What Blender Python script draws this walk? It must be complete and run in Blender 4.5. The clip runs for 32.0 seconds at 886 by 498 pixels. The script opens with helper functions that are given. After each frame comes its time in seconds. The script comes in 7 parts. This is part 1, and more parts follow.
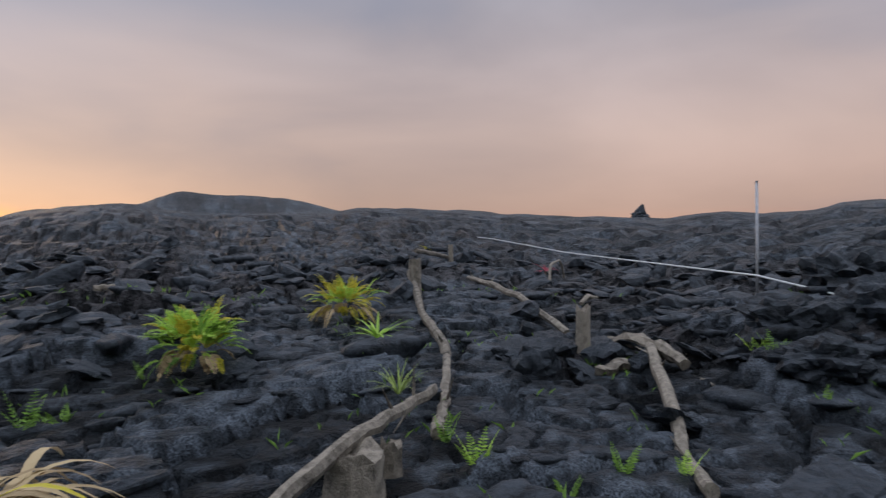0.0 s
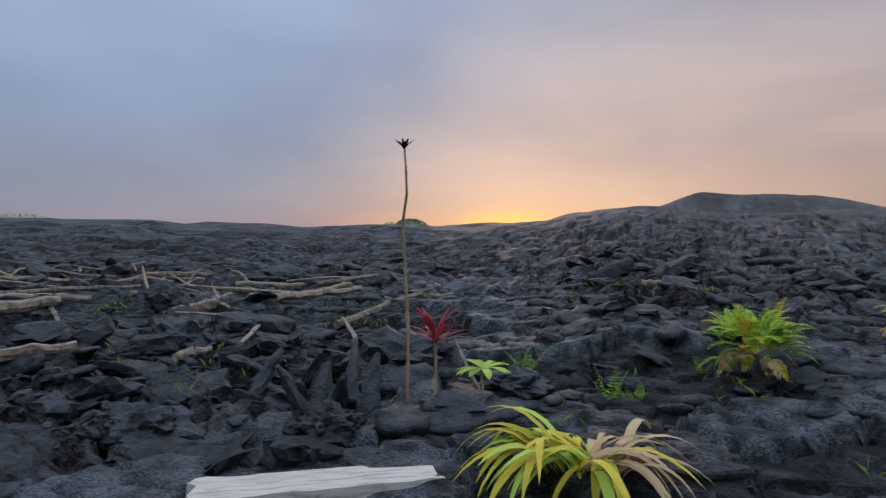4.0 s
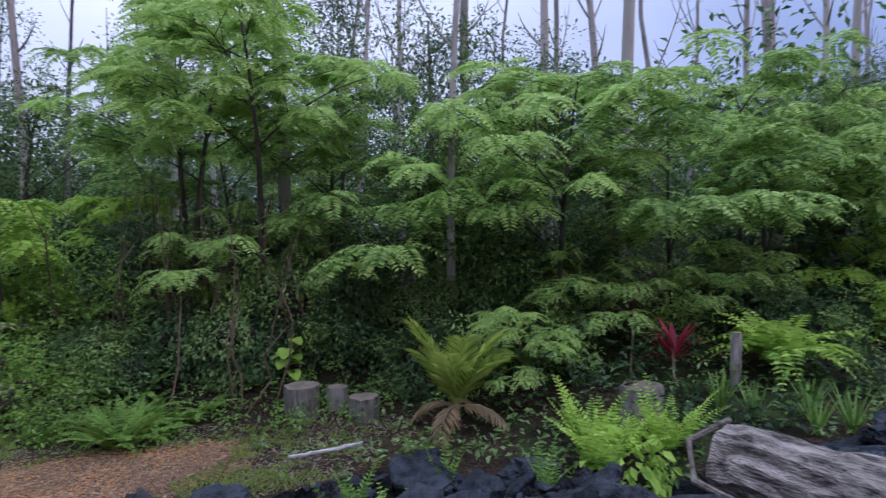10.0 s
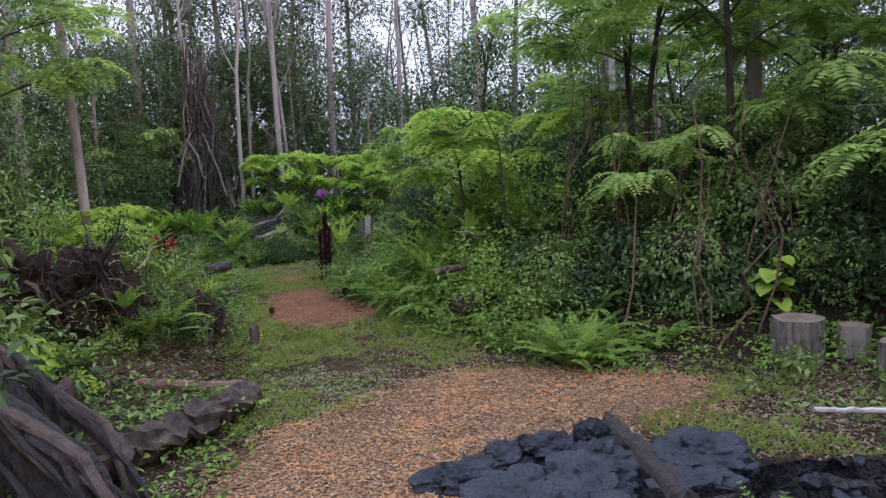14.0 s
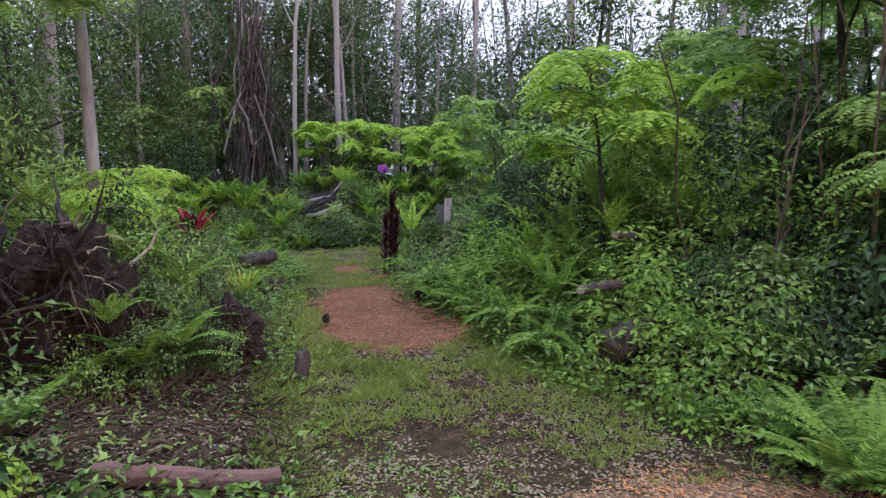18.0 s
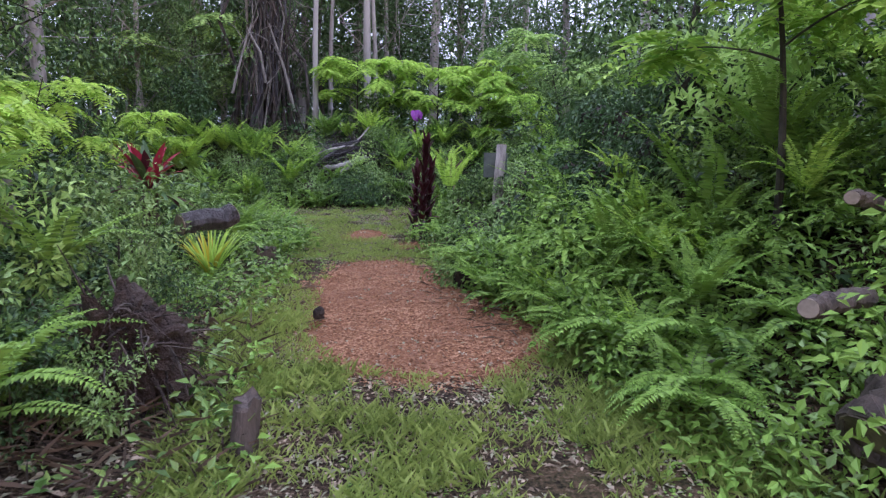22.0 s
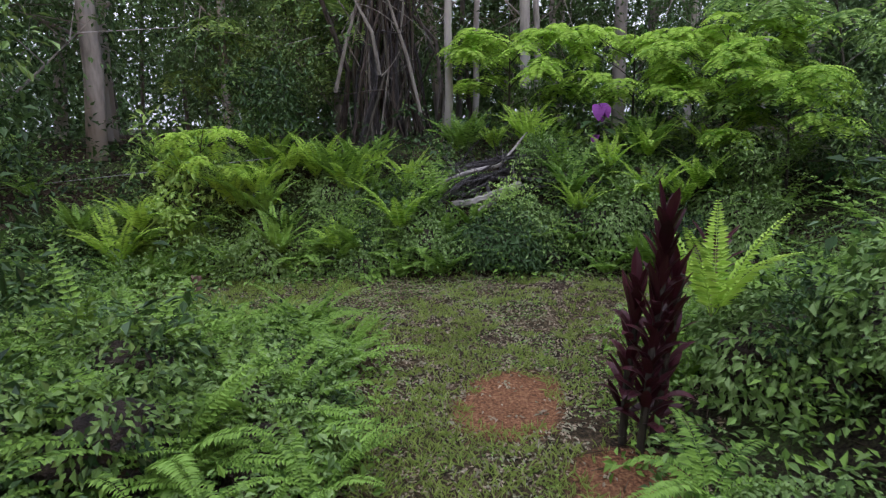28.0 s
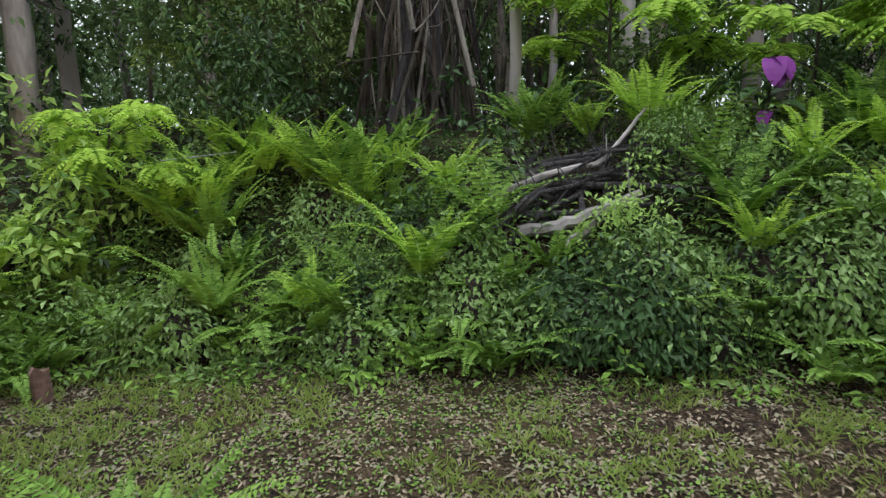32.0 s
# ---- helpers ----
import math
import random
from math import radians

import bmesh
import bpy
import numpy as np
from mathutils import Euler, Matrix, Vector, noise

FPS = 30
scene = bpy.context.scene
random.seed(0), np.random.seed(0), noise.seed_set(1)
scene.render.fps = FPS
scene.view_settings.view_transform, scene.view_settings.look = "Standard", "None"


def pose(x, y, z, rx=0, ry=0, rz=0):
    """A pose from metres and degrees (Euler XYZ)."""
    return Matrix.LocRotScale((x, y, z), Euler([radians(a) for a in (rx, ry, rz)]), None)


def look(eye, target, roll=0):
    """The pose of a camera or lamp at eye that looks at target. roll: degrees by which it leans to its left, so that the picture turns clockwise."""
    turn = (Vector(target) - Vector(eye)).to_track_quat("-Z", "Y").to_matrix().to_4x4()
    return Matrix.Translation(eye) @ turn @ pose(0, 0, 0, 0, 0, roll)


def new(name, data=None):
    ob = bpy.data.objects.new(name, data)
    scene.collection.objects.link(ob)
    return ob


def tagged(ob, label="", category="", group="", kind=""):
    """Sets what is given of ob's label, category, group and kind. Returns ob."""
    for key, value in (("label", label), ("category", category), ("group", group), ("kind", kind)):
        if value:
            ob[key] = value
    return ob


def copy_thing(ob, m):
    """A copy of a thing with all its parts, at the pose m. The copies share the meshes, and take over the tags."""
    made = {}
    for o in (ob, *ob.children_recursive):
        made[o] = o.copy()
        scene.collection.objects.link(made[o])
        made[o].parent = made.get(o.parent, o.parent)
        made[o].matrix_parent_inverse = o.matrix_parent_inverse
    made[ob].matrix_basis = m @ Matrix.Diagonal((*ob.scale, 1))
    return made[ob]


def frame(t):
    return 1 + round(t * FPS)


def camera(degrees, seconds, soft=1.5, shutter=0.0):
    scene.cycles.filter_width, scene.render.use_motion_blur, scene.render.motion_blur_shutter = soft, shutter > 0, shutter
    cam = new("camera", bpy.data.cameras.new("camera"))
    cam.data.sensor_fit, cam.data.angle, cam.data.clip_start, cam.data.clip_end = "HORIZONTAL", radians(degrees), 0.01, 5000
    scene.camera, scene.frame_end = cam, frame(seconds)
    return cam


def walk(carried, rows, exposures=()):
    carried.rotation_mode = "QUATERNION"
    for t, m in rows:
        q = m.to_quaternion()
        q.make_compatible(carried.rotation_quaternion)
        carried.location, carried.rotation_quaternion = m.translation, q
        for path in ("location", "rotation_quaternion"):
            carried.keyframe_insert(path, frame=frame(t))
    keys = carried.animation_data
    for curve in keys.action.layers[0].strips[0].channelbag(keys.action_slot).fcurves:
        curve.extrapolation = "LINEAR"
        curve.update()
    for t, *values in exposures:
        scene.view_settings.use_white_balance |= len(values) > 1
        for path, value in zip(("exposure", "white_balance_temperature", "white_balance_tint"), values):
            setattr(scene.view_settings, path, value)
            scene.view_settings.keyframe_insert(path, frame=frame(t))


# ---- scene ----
cam = camera(70.6, 32.0, soft=1.3, shutter=0.25)
PATH = [
    (0, (-1.324, 3.027, 2.359), (-2.093, 1.181, 2.336), -0.3),
    (0.5, (-1.298, 3.034, 2.364), (-1.776, 1.092, 2.352), -0.3),
    (1, (-1.253, 3.039, 2.376), (-1.528, 1.058, 2.368), -0.2),
    (1.5, (-1.2, 3.034, 2.39), (-1.315, 1.037, 2.387), -0.1),
    (2, (-1.132, 3.038, 2.377), (-1.027, 1.041, 2.378), 0.4),
    (2.5, (-1.064, 3.073, 2.366), (-0.753, 1.097, 2.361), 0.6),
    (4.5, (-0.875, 3.127, 2.334), (0.119, 1.392, 2.304), 0.4),
    (5, (-0.942, 3.131, 2.391), (0.379, 1.630, 2.369), 0.2),
    (5.5, (-0.916, 3.188, 2.378), (0.735, 2.059, 2.356), 0.6),
    (6, (-0.925, 3.293, 2.387), (0.927, 2.538, 2.375), -0.1),
    (6.5, (-0.896, 3.424, 2.423), (1.056, 2.989, 2.411), 0.1),
    (7, (-0.863, 3.556, 2.422), (1.128, 3.369, 2.41), 0.3),
    (7.5, (-0.81, 3.693, 2.396), (1.19, 3.691, 2.386), 0.2),
    (8, (-0.767, 3.778, 2.381), (1.219, 4.014, 2.371), -0.1),
    (8.5, (-0.654, 3.89, 2.354), (1.284, 4.387, 2.343), -0.3),
    (9, (-0.552, 4.061, 2.327), (1.353, 4.667, 2.283), -0.2),
    (9.5, (-0.511, 4.248, 2.311), (1.38, 4.897, 2.242), -0.6),
    (10, (-0.403, 4.367, 2.233), (1.408, 5.213, 2.154), -1.0),
    (10.5, (-0.288, 4.446, 2.175), (1.353, 5.586, 2.09), -1.4),
    (11, (-0.22, 4.607, 2.102), (1.301, 5.903, 2.002), -2.0),
    (11.5, (-0.142, 4.793, 2.077), (1.309, 6.164, 1.961), -2.3),
    (12, (0.013, 4.916, 1.978), (1.29, 6.45, 1.85), -2.8),
    (12.5, (0.154, 5.042, 1.922), (1.317, 6.663, 1.774), -3.1),
    (13, (0.223, 5.256, 1.829), (1.344, 6.903, 1.657), -3.3),
    (13.5, (0.321, 5.449, 1.749), (1.315, 7.175, 1.568), -3.7),
    (14, (0.377, 5.639, 1.67), (1.285, 7.41, 1.477), -3.5),
    (14.5, (0.376, 5.889, 1.571), (1.255, 7.674, 1.377), -3.2),
    (15, (0.409, 6.127, 1.531), (1.239, 7.935, 1.326), -2.9),
    (15.5, (0.488, 6.413, 1.495), (1.298, 8.23, 1.29), -2.4),
    (17.5, (0.756, 7.814, 1.628), (1.555, 9.633, 1.402), -0.6),
    (18, (0.78, 8.127, 1.603), (1.557, 9.954, 1.365), -0.4),
    (18.5, (0.858, 8.423, 1.534), (1.452, 10.316, 1.283), -0.8),
    (19, (0.882, 8.71, 1.478), (1.189, 10.666, 1.2), -1.5),
    (19.5, (0.908, 8.972, 1.448), (1.123, 10.936, 1.14), -1.7),
    (20, (1.041, 9.234, 1.393), (1.278, 11.192, 1.066), -1.5),
    (20.5, (1.163, 9.512, 1.386), (1.624, 11.431, 1.061), -0.1),
    (21, (1.248, 9.796, 1.346), (1.872, 11.669, 1.019), 0.8),
    (21.5, (1.397, 10.093, 1.331), (2.052, 11.95, 0.981), 1.0),
    (22, (1.543, 10.36, 1.324), (2.217, 12.209, 0.968), 1.1),
    (22.5, (1.693, 10.699, 1.269), (2.381, 12.543, 0.918), 1.9),
    (23, (1.876, 11.056, 1.228), (2.542, 12.91, 0.884), 2.1),
    (23.5, (2.024, 11.438, 1.251), (2.599, 13.324, 0.914), 1.9),
    (24, (2.077, 11.847, 1.312), (2.566, 13.758, 0.982), 1.6),
    (24.5, (2.178, 12.254, 1.341), (2.606, 14.18, 1.012), 1.4),
    (25, (2.185, 12.605, 1.426), (2.601, 14.533, 1.095), 2.0),
    (25.5, (2.233, 13.021, 1.468), (2.626, 14.954, 1.138), 1.6),
    (26, (2.314, 13.366, 1.503), (2.666, 15.306, 1.164), 1.4),
    (26.5, (2.415, 13.719, 1.563), (2.711, 15.667, 1.222), 0.8),
    (28.5, (2.807, 15.374, 1.68), (2.925, 17.328, 1.27), -1.9),
    (29, (2.878, 15.75, 1.563), (2.949, 17.708, 1.16), -1.9),
    (29.5, (2.934, 16.156, 1.512), (2.998, 18.114, 1.107), -1.9),
    (30, (2.952, 16.587, 1.457), (3.023, 18.546, 1.057), -1.8),
    (30.5, (3.005, 17.006, 1.462), (3.067, 18.964, 1.06), -1.5),
    (31, (3.016, 17.398, 1.45), (3.055, 19.358, 1.051), -1.7),
    (31.5, (3.004, 17.793, 1.436), (3.009, 19.754, 1.04), -1.9),
    (32, (3.049, 18.195, 1.442), (3.009, 20.155, 1.043), -2.1),
]
walk(cam, [(t, look(eye, target, roll)) for t, eye, target, roll in PATH],
     exposures=[(0, 0.05, 6500, 11), (5, 0.08, 6350, 11), (6, 0.34, 6250, 11), (7.5, 0.60, 5950, 14), (8.2, 0.60, 5800, 16), (9.2, 0.46, 5550, 25), (13, 0.78, 6100, 25), (17.5, 0.92, 6150, 27), (19.5, 1.34, 5850, 29), (22.5, 1.32, 5750, 29), (24, 0.94, 6000, 29), (26, 0.88, 6350, 20), (29, 0.92, 6350, 18), (30.5, 1.22, 6300, 17), (32, 1.12, 6800, 9)])

# ---- world, sun ----
SUN_AZ = math.atan2(-0.961, 0.276)          # the afterglow stands low over the lava
world = bpy.data.worlds.new("dusk_sky")
scene.world = world
world.use_nodes = True
wn, wl = world.node_tree.nodes, world.node_tree.links
wn.clear()


def wnode(kind, **values):
    n = wn.new(kind)
    for key, value in values.items():
        n.inputs[key.replace("_", " ")].default_value = value
    return n


sky = wn.new("ShaderNodeTexSky")
sky.sky_type, sky.sun_disc = "NISHITA", False
sky.sun_elevation, sky.sun_rotation = radians(4.0), math.pi / 2 - SUN_AZ
coord = wn.new("ShaderNodeTexCoord")
split = wn.new("ShaderNodeSeparateXYZ")
wl.new(coord.outputs["Generated"], split.inputs[0])


def ramp(stops, source):
    n = wn.new("ShaderNodeValToRGB")
    n.color_ramp.elements[0].position, n.color_ramp.elements[0].color = stops[0][0], (*stops[0][1], 1)
    n.color_ramp.elements[1].position, n.color_ramp.elements[1].color = stops[-1][0], (*stops[-1][1], 1)
    for p, c in stops[1:-1]:
        n.color_ramp.elements.new(p).color = (*c, 1)
    wl.new(source, n.inputs[0])
    return n.outputs[0]


def wmath(op, a, b=None):
    n = wn.new("ShaderNodeMath")
    n.operation = op
    for k, v in enumerate((a, b)):
        if v is None:
            continue
        if isinstance(v, (int, float)):
            n.inputs[k].default_value = v
        else:
            wl.new(v, n.inputs[k])
    return n.outputs[0]


def wmix(fac, a, b):
    n = wn.new("ShaderNodeMix")
    n.data_type = "RGBA"
    for k, v in ((0, fac), (6, a), (7, b)):
        if isinstance(v, (int, float)):
            n.inputs[k].default_value = v
        elif isinstance(v, tuple):
            n.inputs[k].default_value = (*v, 1)
        else:
            wl.new(v, n.inputs[k])
    return n.outputs[2]


# cloud deck: blue-grey away from the sunset, pink and orange towards it
toward = wn.new("ShaderNodeVectorMath")
toward.operation = "DOT_PRODUCT"
wl.new(coord.outputs["Generated"], toward.inputs[0])
toward.inputs[1].default_value = (math.cos(SUN_AZ - 0.78), math.sin(SUN_AZ - 0.78), 0.0)
cloud_map = wn.new("ShaderNodeMapping")
cloud_map.inputs["Scale"].default_value = (1.2, 1.2, 3.4)
wl.new(coord.outputs["Generated"], cloud_map.inputs[0])
cloud = wnode("ShaderNodeTexNoise", Scale=1.7, Detail=5.0, Roughness=0.45, Distortion=0.3)
wl.new(cloud_map.outputs[0], cloud.inputs[0])
warm = wmath("ADD", toward.outputs["Value"], wmath("MULTIPLY", wmath("SUBTRACT", cloud.outputs[0], 0.5), 0.4))
cool_deck = ramp([(0.0, (0.26, 0.25, 0.335)), (0.07, (0.23, 0.26, 0.365)), (0.2, (0.255, 0.33, 0.485)), (0.42, (0.43, 0.53, 0.72)), (1.0, (1.75, 1.9, 2.2))], split.outputs[2])
warm_deck = ramp([(0.0, (0.60, 0.325, 0.24)), (0.05, (0.55, 0.375, 0.32)), (0.16, (0.57, 0.435, 0.40)), (0.36, (0.40, 0.385, 0.44)), (1.0, (1.75, 1.9, 2.2))], split.outputs[2])
deck = wmix(ramp([(0.42, (0, 0, 0)), (0.90, (1, 1, 1))], warm), cool_deck, warm_deck)
over_woods = wn.new("ShaderNodeVectorMath")
over_woods.operation = "DOT_PRODUCT"
wl.new(coord.outputs["Generated"], over_woods.inputs[0])
over_woods.inputs[1].default_value = (0.25, 0.968, 0.0)
pale_deck = ramp([(0.0, (0.50, 0.55, 0.64)), (0.25, (0.66, 0.72, 0.82)), (0.5, (0.86, 0.92, 1.0)), (1.0, (1.75, 1.9, 2.2))], split.outputs[2])
deck = wmix(ramp([(0.15, (0, 0, 0)), (0.75, (1, 1, 1))], over_woods.outputs["Value"]), deck, pale_deck)
patches = ramp([(0.3, (0.80, 0.82, 0.86)), (0.5, (0.98, 0.98, 0.98)), (0.72, (1.17, 1.16, 1.14))], cloud.outputs[0])
shade = wn.new("ShaderNodeMix")
shade.data_type, shade.blend_type = "RGBA", "MULTIPLY"
shade.inputs[0].default_value = 1.0
wl.new(deck, shade.inputs[6])
wl.new(patches, shade.inputs[7])
at_sun = wn.new("ShaderNodeVectorMath")
at_sun.operation = "DOT_PRODUCT"
wl.new(coord.outputs["Generated"], at_sun.inputs[0])
at_sun.inputs[1].default_value = (math.cos(SUN_AZ), math.sin(SUN_AZ), 0.0)
low = wmath("SUBTRACT", 1.0, wmath("MULTIPLY", wmath("ABSOLUTE", split.outputs[2]), 18.5))
near_sun = wmath("MULTIPLY", wmath("SUBTRACT", at_sun.outputs["Value"], 0.95), 8.0)
glow = wmath("MULTIPLY", wmath("MAXIMUM", low, 0.0), wmath("MAXIMUM", near_sun, 0.0))
amber = wmix(wmath("MINIMUM", glow, 1.0), shade.outputs[2], (0.68, 0.31, 0.16))
narrow = wmath("MULTIPLY", wmath("MAXIMUM", wmath("SUBTRACT", 1.0, wmath("MULTIPLY", wmath("ABSOLUTE", split.outputs[2]), 17.6)), 0.0), wmath("MAXIMUM", wmath("MULTIPLY", wmath("SUBTRACT", at_sun.outputs["Value"], 0.9955), 520.0), 0.0))
lit = wmix(wmath("MINIMUM", narrow, 1.0), amber, (1.05, 0.52, 0.16))
back_cloud = wnode("ShaderNodeBackground", Strength=1.0)
wl.new(lit, back_cloud.inputs[0])
back_sky = wnode("ShaderNodeBackground", Strength=0.1)
wl.new(sky.outputs[0], back_sky.inputs[0])
both = wn.new("ShaderNodeMixShader")
both.inputs[0].default_value = 0.9
wl.new(back_sky.outputs[0], both.inputs[1])
wl.new(back_cloud.outputs[0], both.inputs[2])
wl.new(both.outputs[0], wn.new("ShaderNodeOutputWorld").inputs[0])

sun = new("sun", bpy.data.lights.new("sun", "SUN"))
sun.data.energy, sun.data.angle, sun.data.color = 0.5, radians(20), (1.0, 0.72, 0.5)
sun.matrix_world = look((0, 0, 0), (-math.cos(SUN_AZ), -math.sin(SUN_AZ), -0.09))


# ---- materials ----
def material(name, dark, light, scale=8.0, rough=0.85, bump=0.3, metal=0.0, stretch=(1, 1, 1), fine=6.0, spec=0.4, vary=0.25, depth=0.02, turn=None):
    m = bpy.data.materials.new(name)
    m.use_nodes = True
    nt = m.node_tree
    b = nt.nodes["Principled BSDF"]
    b.inputs["Metallic"].default_value = metal
    b.inputs["Specular IOR Level"].default_value = spec
    tc, mp = nt.nodes.new("ShaderNodeTexCoord"), nt.nodes.new("ShaderNodeMapping")
    mp.inputs["Scale"].default_value = stretch
    if turn is None:
        nt.links.new(tc.outputs["Object"], mp.inputs[0])
    else:
        vr = nt.nodes.new("ShaderNodeVectorRotate")
        vr.rotation_type = "Z_AXIS"
        vr.inputs["Angle"].default_value = -turn
        nt.links.new(tc.outputs["Object"], vr.inputs["Vector"])
        nt.links.new(vr.outputs[0], mp.inputs[0])
    n1, n2 = nt.nodes.new("ShaderNodeTexNoise"), nt.nodes.new("ShaderNodeTexNoise")
    for n, s in ((n1, scale), (n2, scale * fine)):
        n.inputs["Scale"].default_value, n.inputs["Detail"].default_value = s, 5.0
        nt.links.new(mp.outputs[0], n.inputs[0])
    info = nt.nodes.new("ShaderNodeObjectInfo")
    mix = nt.nodes.new("ShaderNodeMath")
    mix.operation = "MULTIPLY_ADD"
    nt.links.new(n2.outputs[0], mix.inputs[0])
    mix.inputs[1].default_value = 0.5
    nt.links.new(n1.outputs[0], mix.inputs[2])
    rnd = nt.nodes.new("ShaderNodeMath")
    rnd.operation = "MULTIPLY_ADD"
    nt.links.new(info.outputs["Random"], rnd.inputs[0])
    rnd.inputs[1].default_value = vary
    nt.links.new(mix.outputs[0], rnd.inputs[2])
    cr = nt.nodes.new("ShaderNodeValToRGB")
    cr.color_ramp.elements[0].position, cr.color_ramp.elements[0].color = 0.45 + vary / 2, (*dark, 1)
    cr.color_ramp.elements[1].position, cr.color_ramp.elements[1].color = 1.0 + vary / 2, (*light, 1)
    if vary > 0.4:
        cr.color_ramp.elements[0].position = 0.5
    nt.links.new(rnd.outputs[0], cr.inputs[0])
    nt.links.new(cr.outputs[0], b.inputs["Base Color"])
    rr = nt.nodes.new("ShaderNodeMapRange")
    rr.inputs["To Min"].default_value, rr.inputs["To Max"].default_value = max(0.05, rough - 0.15), min(1.0, rough + 0.12)
    nt.links.new(n2.outputs[0], rr.inputs[0])
    nt.links.new(rr.outputs[0], b.inputs["Roughness"])
    bp = nt.nodes.new("ShaderNodeBump")
    bp.inputs["Strength"].default_value, bp.inputs["Distance"].default_value = bump, depth
    nt.links.new(mix.outputs[0], bp.inputs["Height"])
    nt.links.new(bp.outputs[0], b.inputs["Normal"])
    return m


def leaf_material(name, dark, light, through_light=0.3, rough=0.5, odd=None):
    m = bpy.data.materials.new(name)
    m.use_nodes = True
    nt = m.node_tree
    b = nt.nodes["Principled BSDF"]
    geo, info = nt.nodes.new("ShaderNodeNewGeometry"), nt.nodes.new("ShaderNodeObjectInfo")
    tc, n1 = nt.nodes.new("ShaderNodeTexCoord"), nt.nodes.new("ShaderNodeTexNoise")
    n1.inputs["Scale"].default_value = 1.3
    nt.links.new(tc.outputs["Object"], n1.inputs[0])
    s1 = nt.nodes.new("ShaderNodeMath")
    s1.operation = "MULTIPLY_ADD"
    nt.links.new(geo.outputs["Random Per Island"], s1.inputs[0])
    s1.inputs[1].default_value = 0.55
    nt.links.new(n1.outputs[0], s1.inputs[2])
    s2 = nt.nodes.new("ShaderNodeMath")
    s2.operation = "MULTIPLY_ADD"
    nt.links.new(info.outputs["Random"], s2.inputs[0])
    s2.inputs[1].default_value = 0.35
    nt.links.new(s1.outputs[0], s2.inputs[2])
    cr = nt.nodes.new("ShaderNodeValToRGB")
    cr.color_ramp.elements[0].position, cr.color_ramp.elements[0].color = 0.5, (*dark, 1)
    cr.color_ramp.elements[1].position, cr.color_ramp.elements[1].color = 1.3, (*light, 1)
    if odd:
        cr.color_ramp.elements.new(1.0).color = (*odd, 1)
    nt.links.new(s2.outputs[0], cr.inputs[0])
    nt.links.new(cr.outputs[0], b.inputs["Base Color"])
    b.inputs["Roughness"].default_value, b.inputs["Specular IOR Level"].default_value = rough, 0.22
    tr, ms = nt.nodes.new("ShaderNodeBsdfTranslucent"), nt.nodes.new("ShaderNodeMixShader")
    ms.inputs[0].default_value = through_light
    nt.links.new(cr.outputs[0], tr.inputs[0])
    nt.links.new(b.outputs[0], ms.inputs[1])
    nt.links.new(tr.outputs[0], ms.inputs[2])
    nt.links.new(ms.outputs[0], nt.nodes["Material Output"].inputs[0])
    return m


